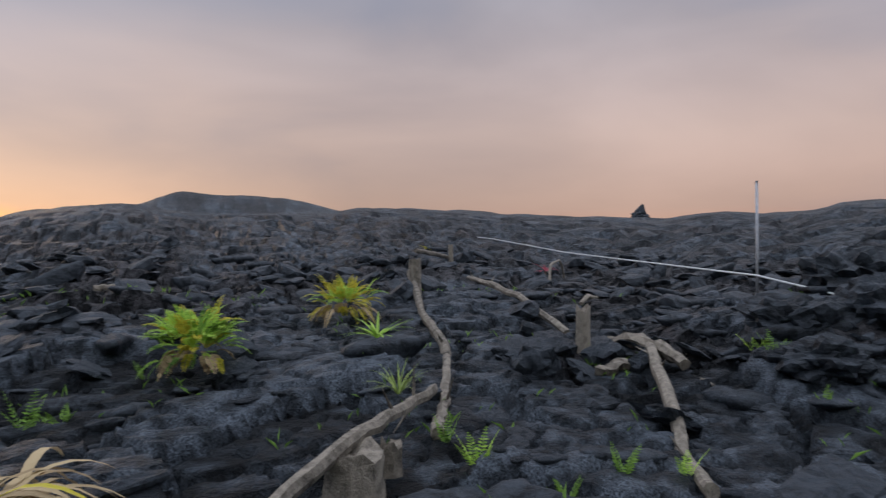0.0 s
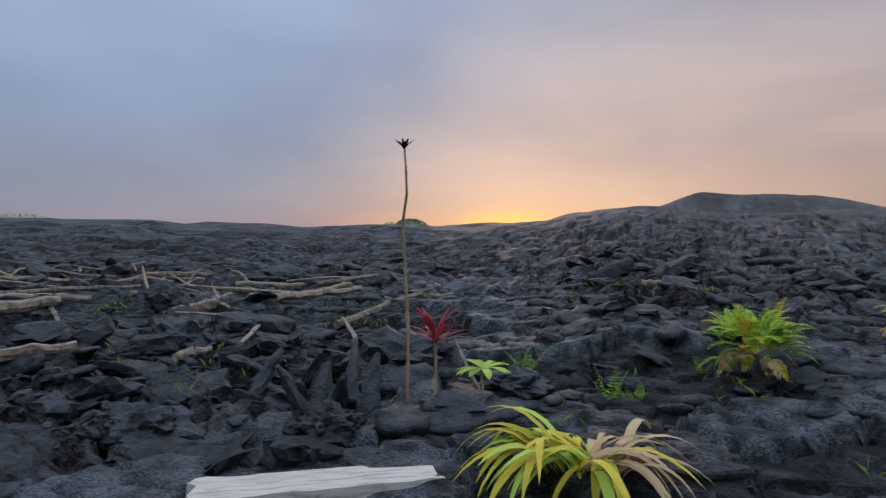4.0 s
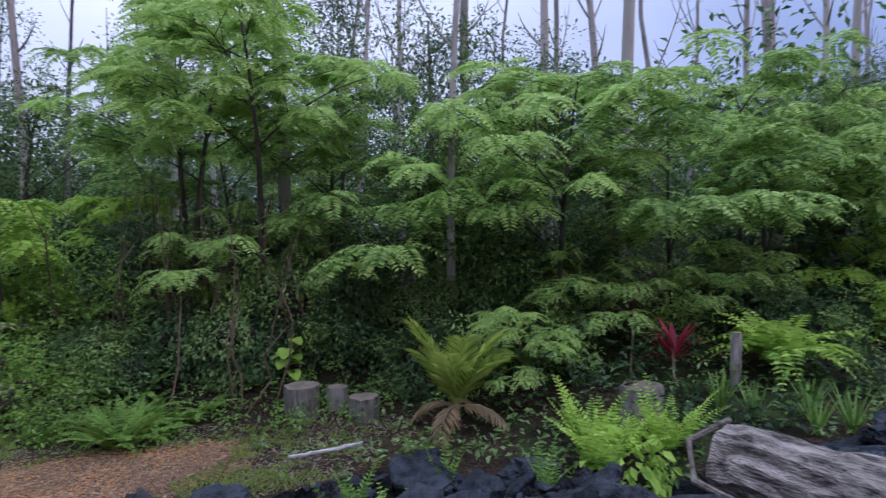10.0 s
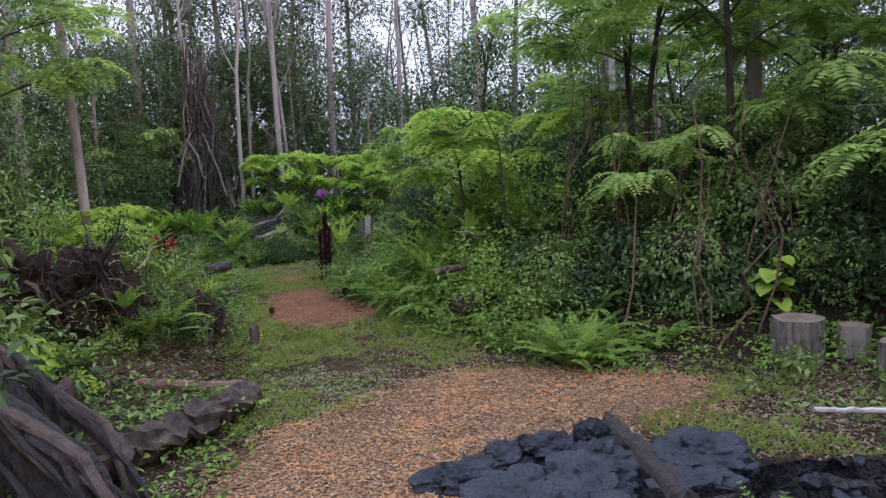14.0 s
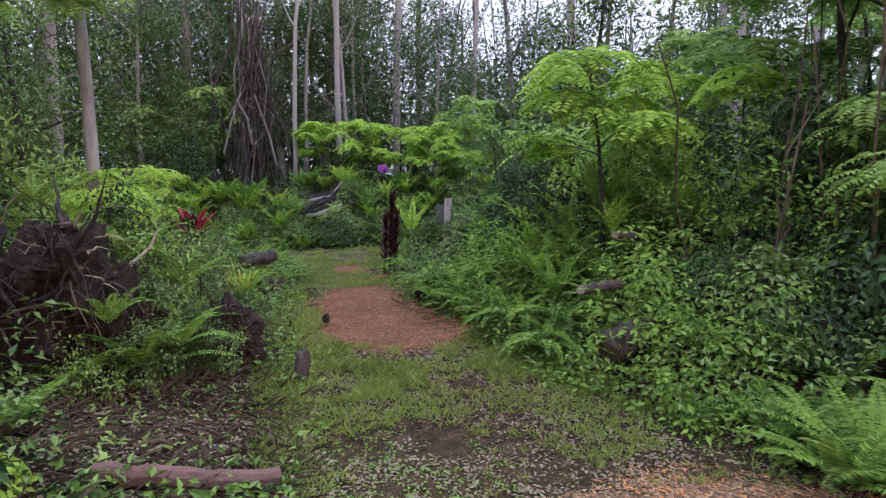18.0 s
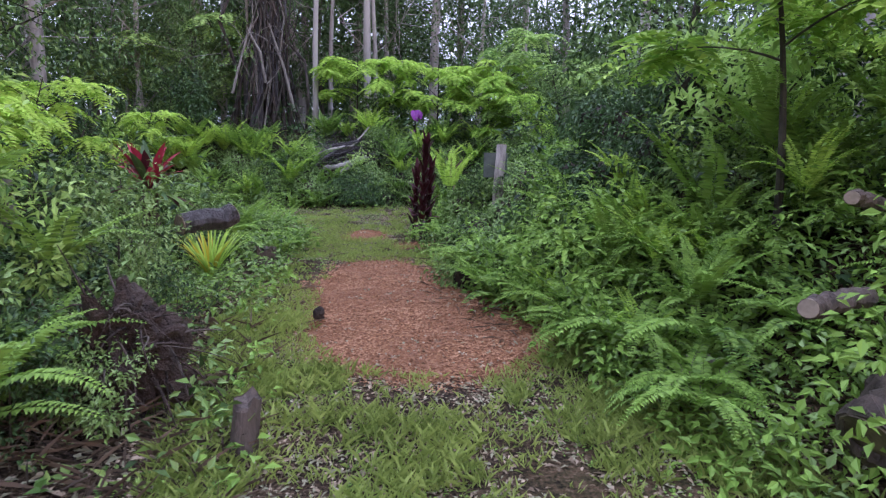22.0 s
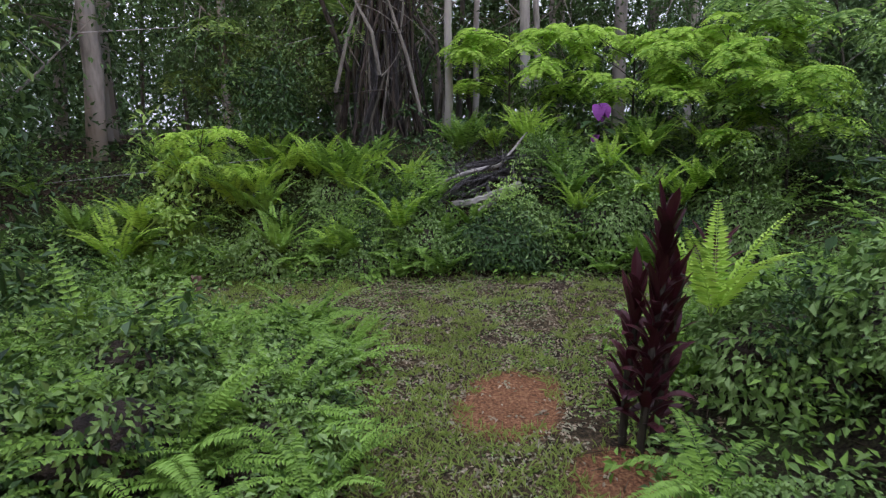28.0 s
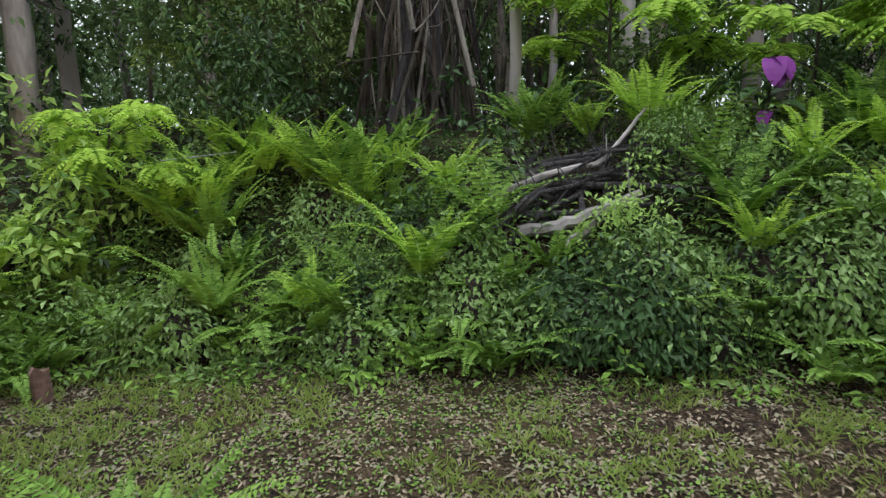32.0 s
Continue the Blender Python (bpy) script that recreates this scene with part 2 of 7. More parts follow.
M = {
    "lava": material("lava", (0.004, 0.005, 0.0065), (0.048, 0.056, 0.068), 7.0, 0.55, 1.0, spec=0.14, vary=0.3, depth=0.04),
    "bleached": material("bleached_wood", (0.045, 0.036, 0.028), (0.27, 0.23, 0.185), 9.0, 0.85, 0.8, stretch=(1.6, 1.6, 1.2), depth=0.03),
    "log": material("log_bark", (0.028, 0.022, 0.018), (0.46, 0.40, 0.34), 4.0, 0.85, 1.0, stretch=(0.7, 3.0, 3.0), depth=0.06, turn=0.96),
    "dark_wood": material("dark_wood", (0.014, 0.011, 0.009), (0.095, 0.073, 0.060), 6.0, 0.85, 0.8, stretch=(3, 3, 0.8)),
    "pale_bark": material("pale_bark", (0.13, 0.118, 0.11), (0.40, 0.36, 0.335), 1.6, 0.8, 0.4, stretch=(2, 2, 0.5), vary=0.35),
    "grey_bark": material("grey_bark", (0.045, 0.04, 0.038), (0.19, 0.17, 0.155), 1.6, 0.8, 0.4, stretch=(2, 2, 0.5), vary=0.35),
    "thin_bark": material("thin_bark", (0.015, 0.014, 0.010), (0.07, 0.06, 0.045), 5.0, 0.8, 0.4),
    "stump": material("stump_wood", (0.05, 0.042, 0.035), (0.27, 0.24, 0.21), 5.0, 0.85, 0.7, stretch=(4, 4, 0.8)),
    "cut": material("cut_wood", (0.08, 0.062, 0.045), (0.24, 0.195, 0.145), 9.0, 0.8, 0.3),
    "stake": material("stake_wood", (0.20, 0.15, 0.09), (0.42, 0.34, 0.22), 6.0, 0.75, 0.3, stretch=(5, 5, 0.7)),
    "plaque": material("plaque_paint", (0.07, 0.085, 0.075), (0.14, 0.16, 0.14), 8.0, 0.6, 0.2),
    "metal": material("galvanised_steel", (0.20, 0.20, 0.21), (0.38, 0.38, 0.40), 20.0, 0.5, 0.1, metal=0.6),
    "rope": material("white_rope", (0.45, 0.45, 0.45), (0.75, 0.75, 0.75), 40.0, 0.8, 0.3),
    "board": material("weathered_board", (0.13, 0.12, 0.11), (0.46, 0.44, 0.41), 7.0, 0.8, 0.4, stretch=(0.6, 5, 5)),
    "red_board": material("red_board", (0.085, 0.042, 0.034), (0.20, 0.115, 0.09), 7.0, 0.8, 0.3, stretch=(0.6, 5, 5)),
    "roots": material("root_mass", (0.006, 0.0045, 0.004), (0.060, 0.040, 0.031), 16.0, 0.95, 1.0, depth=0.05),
    "driftwood": material("gnarled_driftwood", (0.007, 0.006, 0.007), (0.095, 0.083, 0.085), 5.0, 0.5, 1.0, stretch=(8, 8, 1.2), depth=0.05),
    "black_card": material("black_card", (0.01, 0.01, 0.012), (0.03, 0.03, 0.035), 10.0, 0.5, 0.0),
    "white_print": material("white_print", (0.6, 0.62, 0.65), (0.75, 0.77, 0.8), 10.0, 0.5, 0.0),
    "chip": material("mulch_chip", (0.14, 0.062, 0.032), (0.37, 0.19, 0.10), 2.0, 0.85, 0.2),
    "straw_chip": leaf_material("straw_chip", (0.16, 0.080, 0.040), (0.52, 0.34, 0.19), 0.05, 0.8, odd=(0.60, 0.27, 0.085)),
    "twig": leaf_material("dead_twig", (0.018, 0.013, 0.010), (0.16, 0.115, 0.08), 0.0, 0.8),
    "litter": leaf_material("leaf_litter", (0.08, 0.050, 0.032), (0.46, 0.37, 0.26), 0.1, 0.7, odd=(0.30, 0.29, 0.19)),
    "tree_leaf": leaf_material("tree_leaf", (0.095, 0.20, 0.045), (0.44, 0.62, 0.18), 0.38),
    "lime_leaf": leaf_material("lime_leaf", (0.15, 0.30, 0.035), (0.48, 0.68, 0.12), 0.40),
    # dark green, lowered further to deepen the shade under the trees
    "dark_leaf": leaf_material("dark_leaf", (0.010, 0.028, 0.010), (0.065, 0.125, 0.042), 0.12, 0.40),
    "wood_leaf": leaf_material("wood_leaf", (0.018, 0.045, 0.017), (0.13, 0.22, 0.080), 0.2, 0.45),
    "vine_leaf": leaf_material("vine_leaf", (0.012, 0.036, 0.009), (0.185, 0.305, 0.078), 0.14, 0.42, odd=(0.20, 0.30, 0.10)),
    "fern_leaf": leaf_material("fern_leaf", (0.035, 0.09, 0.014), (0.24, 0.40, 0.075), 0.3),
    "grass": leaf_material("grass_blade", (0.12, 0.18, 0.035), (0.36, 0.45, 0.12), 0.3),
    "gold_leaf": leaf_material("gold_leaf", (0.27, 0.28, 0.022), (0.62, 0.52, 0.06), 0.35),
    "yellow_leaf": leaf_material("yellow_palm_leaf", (0.34, 0.22, 0.03), (0.60, 0.42, 0.07), 0.3),
    "palm_leaf": leaf_material("palm_leaf", (0.14, 0.27, 0.03), (0.42, 0.52, 0.10), 0.35),
    "dry_leaf": leaf_material("dry_leaf", (0.22, 0.15, 0.08), (0.50, 0.38, 0.22), 0.2, 0.7),
    "red_leaf": leaf_material("red_ti_leaf", (0.10, 0.010, 0.018), (0.36, 0.035, 0.06), 0.3, 0.4),
    "maroon_leaf": leaf_material("maroon_ti_leaf", (0.022, 0.006, 0.009), (0.085, 0.022, 0.03), 0.15, 0.4),
    "pink_leaf": leaf_material("pink_bract", (0.12, 0.022, 0.14), (0.27, 0.055, 0.30), 0.25),
}

# one ground sheet: lava, grass, soil, wood chips by zone
gm = bpy.data.materials.new("ground_mixed")
gm.use_nodes = True
gt = gm.node_tree
gb = gt.nodes["Principled BSDF"]
gtc = gt.nodes.new("ShaderNodeTexCoord")


def gnoise(scale, detail=6.0):
    n = gt.nodes.new("ShaderNodeTexNoise")
    n.inputs["Scale"].default_value, n.inputs["Detail"].default_value = scale, detail
    gt.links.new(gtc.outputs["Object"], n.inputs[0])
    return n.outputs[0]


def gramp(source, stops):
    n = gt.nodes.new("ShaderNodeValToRGB")
    n.color_ramp.elements[0].position, n.color_ramp.elements[0].color = stops[0][0], (*stops[0][1], 1)
    n.color_ramp.elements[1].position, n.color_ramp.elements[1].color = stops[-1][0], (*stops[-1][1], 1)
    for p, c in stops[1:-1]:
        n.color_ramp.elements.new(p).color = (*c, 1)
    gt.links.new(source, n.inputs[0])
    return n.outputs[0]


def gmix(fac, a, b):
    n = gt.nodes.new("ShaderNodeMix")
    n.data_type = "RGBA"
    for k, v in ((0, fac), (6, a), (7, b)):
        gt.links.new(v, n.inputs[k])
    return n.outputs[2]


def gmath(op, a, b):
    n = gt.nodes.new("ShaderNodeMath")
    n.operation = op
    n.use_clamp = op == "SUBTRACT"
    for k, v in enumerate((a, b)):
        if isinstance(v, (int, float)):
            n.inputs[k].default_value = v
        else:
            gt.links.new(v, n.inputs[k])
    return n.outputs[0]


zone = gt.nodes.new("ShaderNodeVertexColor")
zone.layer_name = "zone"
zs = gt.nodes.new("ShaderNodeSeparateColor")
gt.links.new(zone.outputs[0], zs.inputs[0])
big, mid, tiny = gnoise(0.9), gnoise(9.0), gnoise(60.0, 8.0)
cracks = gt.nodes.new("ShaderNodeTexVoronoi")
cracks.feature = "DISTANCE_TO_EDGE"
cracks.inputs["Scale"].default_value = 2.3
warp = gt.nodes.new("ShaderNodeMixRGB")
warp.blend_type = "ADD"
warp.inputs[0].default_value = 0.35
wob = gt.nodes.new("ShaderNodeTexNoise")
wob.inputs["Scale"].default_value, wob.inputs["Detail"].default_value = 3.0, 6.0
gt.links.new(gtc.outputs["Object"], wob.inputs[0])
gt.links.new(gtc.outputs["Object"], warp.inputs[1])
gt.links.new(wob.outputs[1], warp.inputs[2])
gt.links.new(warp.outputs[0], cracks.inputs["Vector"])
crack = gramp(cracks.outputs["Distance"], [(0.0, (0, 0, 0)), (0.10, (1, 1, 1))])
crust_layer = gt.nodes.new("ShaderNodeVertexColor")
crust_layer.layer_name = "crust"
cs = gt.nodes.new("ShaderNodeSeparateColor")
gt.links.new(crust_layer.outputs[0], cs.inputs[0])
skin = gmath("ADD", gmath("ADD", gnoise(4.5, 12.0), gmath("MULTIPLY", gmath("ADD", cs.outputs[1], -0.5), 0.22)), gmath("MULTIPLY", gmath("ADD", gnoise(0.5, 8.0), -0.5), 0.35))
smooth_c = gramp(skin, [(0.33, (0.004, 0.005, 0.0065)), (0.5, (0.023, 0.028, 0.035)), (0.70, (0.085, 0.10, 0.122))])
clinker_c = gramp(skin, [(0.32, (0.003, 0.003, 0.004)), (0.5, (0.016, 0.0165, 0.019)), (0.72, (0.065, 0.061, 0.066))])
lava_c = gmix(cs.outputs[0], smooth_c, clinker_c)
grit = gt.nodes.new("ShaderNodeMix")
grit.data_type, grit.blend_type = "RGBA", "MULTIPLY"
grit.inputs[0].default_value = 1.0
gt.links.new(lava_c, grit.inputs[6])
gt.links.new(gramp(tiny, [(0.36, (0.35, 0.35, 0.36)), (0.5, (1, 1, 1)), (0.66, (1.7, 1.7, 1.65))]), grit.inputs[7])
lava_c = grit.outputs[2]
soil_c = gramp(tiny, [(0.34, (0.010, 0.007, 0.005)), (0.54, (0.048, 0.031, 0.021)), (0.70, (0.17, 0.12, 0.082))])
grass_c = gramp(gmath("ADD", gmath("MULTIPLY", mid, 0.45), gmath("MULTIPLY", tiny, 0.55)), [(0.32, (0.012, 0.011, 0.006)), (0.46, (0.055, 0.050, 0.022)), (0.56, (0.10, 0.064, 0.038)), (0.68, (0.21, 0.17, 0.115))])
mulch_c = gramp(tiny, [(0.3, (0.075, 0.035, 0.019)), (0.5, (0.22, 0.098, 0.050)), (0.72, (0.39, 0.21, 0.11))])
gsep = gt.nodes.new("ShaderNodeSeparateXYZ")
gt.links.new(gtc.outputs["Object"], gsep.inputs[0])
straw_c = gramp(tiny, [(0.32, (0.055, 0.032, 0.020)), (0.5, (0.22, 0.135, 0.080)), (0.70, (0.46, 0.33, 0.21))])
mulch_c = gmix(gramp(gmath("MULTIPLY", gsep.outputs[1], 0.05), [(0.55, (0, 0, 0)), (0.65, (1, 1, 1))]), straw_c, mulch_c)
edge_a = gmath("ADD", gmath("ADD", zs.outputs[1], gmath("MULTIPLY", gmath("ADD", mid, -0.5), 1.3)), gmath("MULTIPLY", gmath("ADD", tiny, -0.5), 1.5))
edge_b = gmath("ADD", gmath("ADD", zs.outputs[0], gmath("MULTIPLY", gmath("ADD", mid, -0.5), 0.8)), gmath("MULTIPLY", gmath("ADD", tiny, -0.5), 0.8))
sharp = [(0.25, (0, 0, 0)), (0.75, (1, 1, 1))]
moss_c = gramp(gmath("ADD", gmath("MULTIPLY", gnoise(2.2), 0.5), gmath("MULTIPLY", tiny, 0.5)), [(0.40, (0.014, 0.010, 0.007)), (0.50, (0.040, 0.036, 0.018)), (0.58, (0.045, 0.075, 0.020)), (0.70, (0.13, 0.15, 0.055))])
deep_wood = gramp(zs.outputs[1], [(0.0, (1, 1, 1)), (0.12, (0, 0, 0))])
soil_c = gmix(deep_wood, soil_c, moss_c)
c1 = gmix(gramp(edge_a, sharp), soil_c, grass_c)
c2 = gmix(gramp(edge_b, sharp), c1, mulch_c)
c3 = gmix(gramp(zs.outputs[2], sharp), c2, lava_c)
gt.links.new(c3, gb.inputs["Base Color"])
gr = gt.nodes.new("ShaderNodeMapRange")
gr.inputs["To Min"].default_value, gr.inputs["To Max"].default_value = 0.92, 0.5
gt.links.new(zs.outputs[2], gr.inputs[0])
gt.links.new(gr.outputs[0], gb.inputs["Roughness"])
gb.inputs["Specular IOR Level"].default_value = 0.13
gbump = gt.nodes.new("ShaderNodeBump")
gbump.inputs["Strength"].default_value, gbump.inputs["Distance"].default_value = 1.0, 0.10
gt.links.new(gmath("ADD", gmath("ADD", gmath("MULTIPLY", gnoise(14.0, 10.0), 1.0), gmath("MULTIPLY", tiny, 0.35)), gmath("MULTIPLY", gmath("MULTIPLY", crack, zs.outputs[2]), 0.22)), gbump.inputs["Height"])
gt.links.new(gbump.outputs[0], gb.inputs["Normal"])
M["ground"] = gm


# ---- shape helpers ----
R = np.random.RandomState(7)


def lattice(i, j, seed):
    h = (i * 374761393 + j * 668265263 + seed * 974711) & 0x7FFFFFFF
    h = ((h ^ (h >> 13)) * 1274126177) & 0x7FFFFFFF
    return ((h ^ (h >> 16)) & 0xFFFFF) / 0xFFFFF


def vnoise(x, y, seed=0):
    i, j = np.floor(x).astype(np.int64), np.floor(y).astype(np.int64)
    u, v = x - i, y - j
    u, v = u * u * (3 - 2 * u), v * v * (3 - 2 * v)
    a, b, c, d = (lattice(i + p, j + q, seed) for q in (0, 1) for p in (0, 1))
    return (a * (1 - u) + b * u) * (1 - v) + (c * (1 - u) + d * u) * v - 0.5


def fbm(x, y, seed=0, octaves=4):
    return sum(vnoise(x * 2**k, y * 2**k, seed + k) / 2**k for k in range(octaves))


def plates(x, y, seed):
    """Broken crust: cells of their own height and tilt, with cracks between."""
    i, j = np.floor(x).astype(np.int64), np.floor(y).astype(np.int64)
    near, second, height = np.full(x.shape, 9.0), np.full(x.shape, 9.0), np.zeros(x.shape)
    for p in (-1, 0, 1):
        for q in (-1, 0, 1):
            cx, cy = i + p + lattice(i + p, j + q, seed), j + q + lattice(i + p, j + q, seed + 1)
            d = np.hypot(x - cx, y - cy)
            h = lattice(i + p, j + q, seed + 2) - 0.5
            tilt = (lattice(i + p, j + q, seed + 3) - 0.5) * (x - cx) + (lattice(i + p, j + q, seed + 4) - 0.5) * (y - cy)
            closer = d < near
            second = np.where(closer, near, np.minimum(second, d))
            height = np.where(closer, h + 1.2 * tilt, height)
            near = np.minimum(near, d)
    return height, second - near


def ease(a, b, x):
    u = np.clip((x - a) / (b - a), 0, 1)
    return u * u * (3 - 2 * u)


LAVA_EDGE = [(-1500, 40), (-300, 30), (-90, 17), (-45, 12.5), (-28, 8.6), (-19, 10.2), (-14, 7.6), (-11, 8.8), (-8.2, 7.1), (-6.4, 7.9), (-4.8, 6.3), (-3.2, 6.4), (-1.0, 5.3), (0.3, 5.0), (1.1, 5.8), (1.6, 7.2), (1.9, 8.1), (2.6, 8.35), (3.6, 7.9), (4.4, 7.3), (4.6, 6.2), (4.8, 4.8), (5.8, 3.6),
             (6.8, 2.5), (8.0, 1.5), (9.7, 0.3), (11.4, -1.9), (15, -4.4), (19, -6.7), (26, -10.3), (60, -28.5), (400, -206), (1500, -780), (1500, -1500), (-1500, -1500)]
CORRIDOR = [(0.1, 5.4, 0.8), (1.0, 7.6, 0.9), (2.4, 9.9, 1.4), (2.4, 12.0, 0.95), (2.6, 14.0, 0.9), (2.85, 16.0, 0.75), (3.15, 17.5, 0.6), (3.4, 19.2, 0.9), (3.6, 20.4, 1.0)]
CLEARING = [(3.6, 20.4, 1.0), (1.9, 20.8, 0.7), (0.6, 21.0, 0.5)], [(3.6, 20.4, 1.0), (5.6, 20.3, 0.7), (8.0, 20.0, 0.7)], [(2.4, 9.9, 1.2), (4.7, 8.2, 0.6), (5.0, 7.0, 0.35)]
MULCH = [(0.2, 5.8, 0.5), (0.8, 7.6, 0.6), (1.7, 9.2, 1.0), (2.9, 9.7, 0.9), (3.9, 9.1, 0.5)], [(2.85, 14.2, 0.85), (2.98, 15.6, 0.72), (3.05, 16.4, 0.42)], [(3.35, 18.3, 0.32), (3.46, 18.6, 0.30)], [(3.75, 17.5, 0.25), (3.8, 17.6, 0.25)]


SKYLINE = ([-180, -147.7, -145.6, -143.7, -139.8, -136.8, -134.2, -132.2, -128.5, -125.7, -120.8, -115, -109.9, -105.3, -103.5, -100, -97.8, -93, -91.5, -88, -84.6, -81.5, -78, -77, -73.3, -71.4, -69, -67.3, -63, -59, -58, -56.3, -53, -52.3, -47.4, -44.3, -43, -40, -36, -31, -29.6, -27, -25, 0],
           [0.060, 0.061, 0.060, 0.051, 0.047, 0.053, 0.0475, 0.0435, 0.0465, 0.0485, 0.053, 0.059, 0.0638, 0.064, 0.056, 0.059, 0.059, 0.055, 0.0563, 0.065, 0.0665, 0.060, 0.049, 0.044, 0.0384, 0.038, 0.0365, 0.0335, 0.0355, 0.0345, 0.033, 0.029, 0.030, 0.0335, 0.0323, 0.0295, 0.0338, 0.034, 0.0325, 0.032, 0.0345, 0.039, 0.040, 0.038])


def run_out(x, y, line):
    """How far outside a strip of circles a place lies (negative inside)."""
    best = np.full(np.shape(x), 1e9)
    for (ax, ay, ar), (bx, by, br) in zip(line, line[1:]):
        u = np.clip(((x - ax) * (bx - ax) + (y - ay) * (by - ay)) / ((bx - ax) ** 2 + (by - ay) ** 2), 0, 1)
        best = np.minimum(best, np.hypot(x - ax - u * (bx - ax), y - ay - u * (by - ay)) - ar - u * (br - ar))
    return best


def lava_depth(x, y):
    """Metres inside the lava (negative outside)."""
    inside, far = np.zeros(np.shape(x), bool), np.full(np.shape(x), 1e9)
    for (ax, ay), (bx, by) in zip(LAVA_EDGE, LAVA_EDGE[1:] + LAVA_EDGE[:1]):
        inside ^= ((ay > y) != (by > y)) & (x < (bx - ax) * (y - ay) / (by - ay + 1e-9) + ax)
        u = np.clip(((x - ax) * (bx - ax) + (y - ay) * (by - ay)) / ((bx - ax) ** 2 + (by - ay) ** 2), 0, 1)
        far = np.minimum(far, np.hypot(x - ax - u * (bx - ax), y - ay - u * (by - ay)))
    return np.where(inside, far, -far)


def off_path(x, y):
    return np.minimum.reduce([run_out(x, y, CORRIDOR), *(run_out(x, y, c) for c in CLEARING)])


def crust(x, y):
    """Lava crust: how broken it is, the height and edge distance of large and small plates."""
    wx, wy = x + 0.35 * fbm(x * 0.9, y * 0.9, 60, 3), y + 0.35 * fbm(x * 0.9 + 7, y * 0.9, 61, 3)
    h1, e1 = plates(wx * 0.7, wy * 1.15, 70)
    h2, e2 = plates(wx * 1.7, wy * 2.7, 80)
    broken = fbm(x * 0.3, y * 0.3, 90, 3) + 0.40 * np.exp(-(((x - 6.3) / 2.2) ** 2 + ((y - 0.3) / 2.4) ** 2)) + 0.30 * np.exp(-(((x - 5.6) / 3.2) ** 2 + ((y + 1.8) / 2.6) ** 2)) - 0.35 * np.exp(-(((x + 1.6) / 1.7) ** 2 + ((y + 1.3) / 1.2) ** 2)) + 0.3 * np.exp(-(((x + 2.6) / 1.2) ** 2 + ((y + 4.2) / 1.0) ** 2))
    return ease(0.0, 0.22, broken), h1, e1, h2, e2, wx


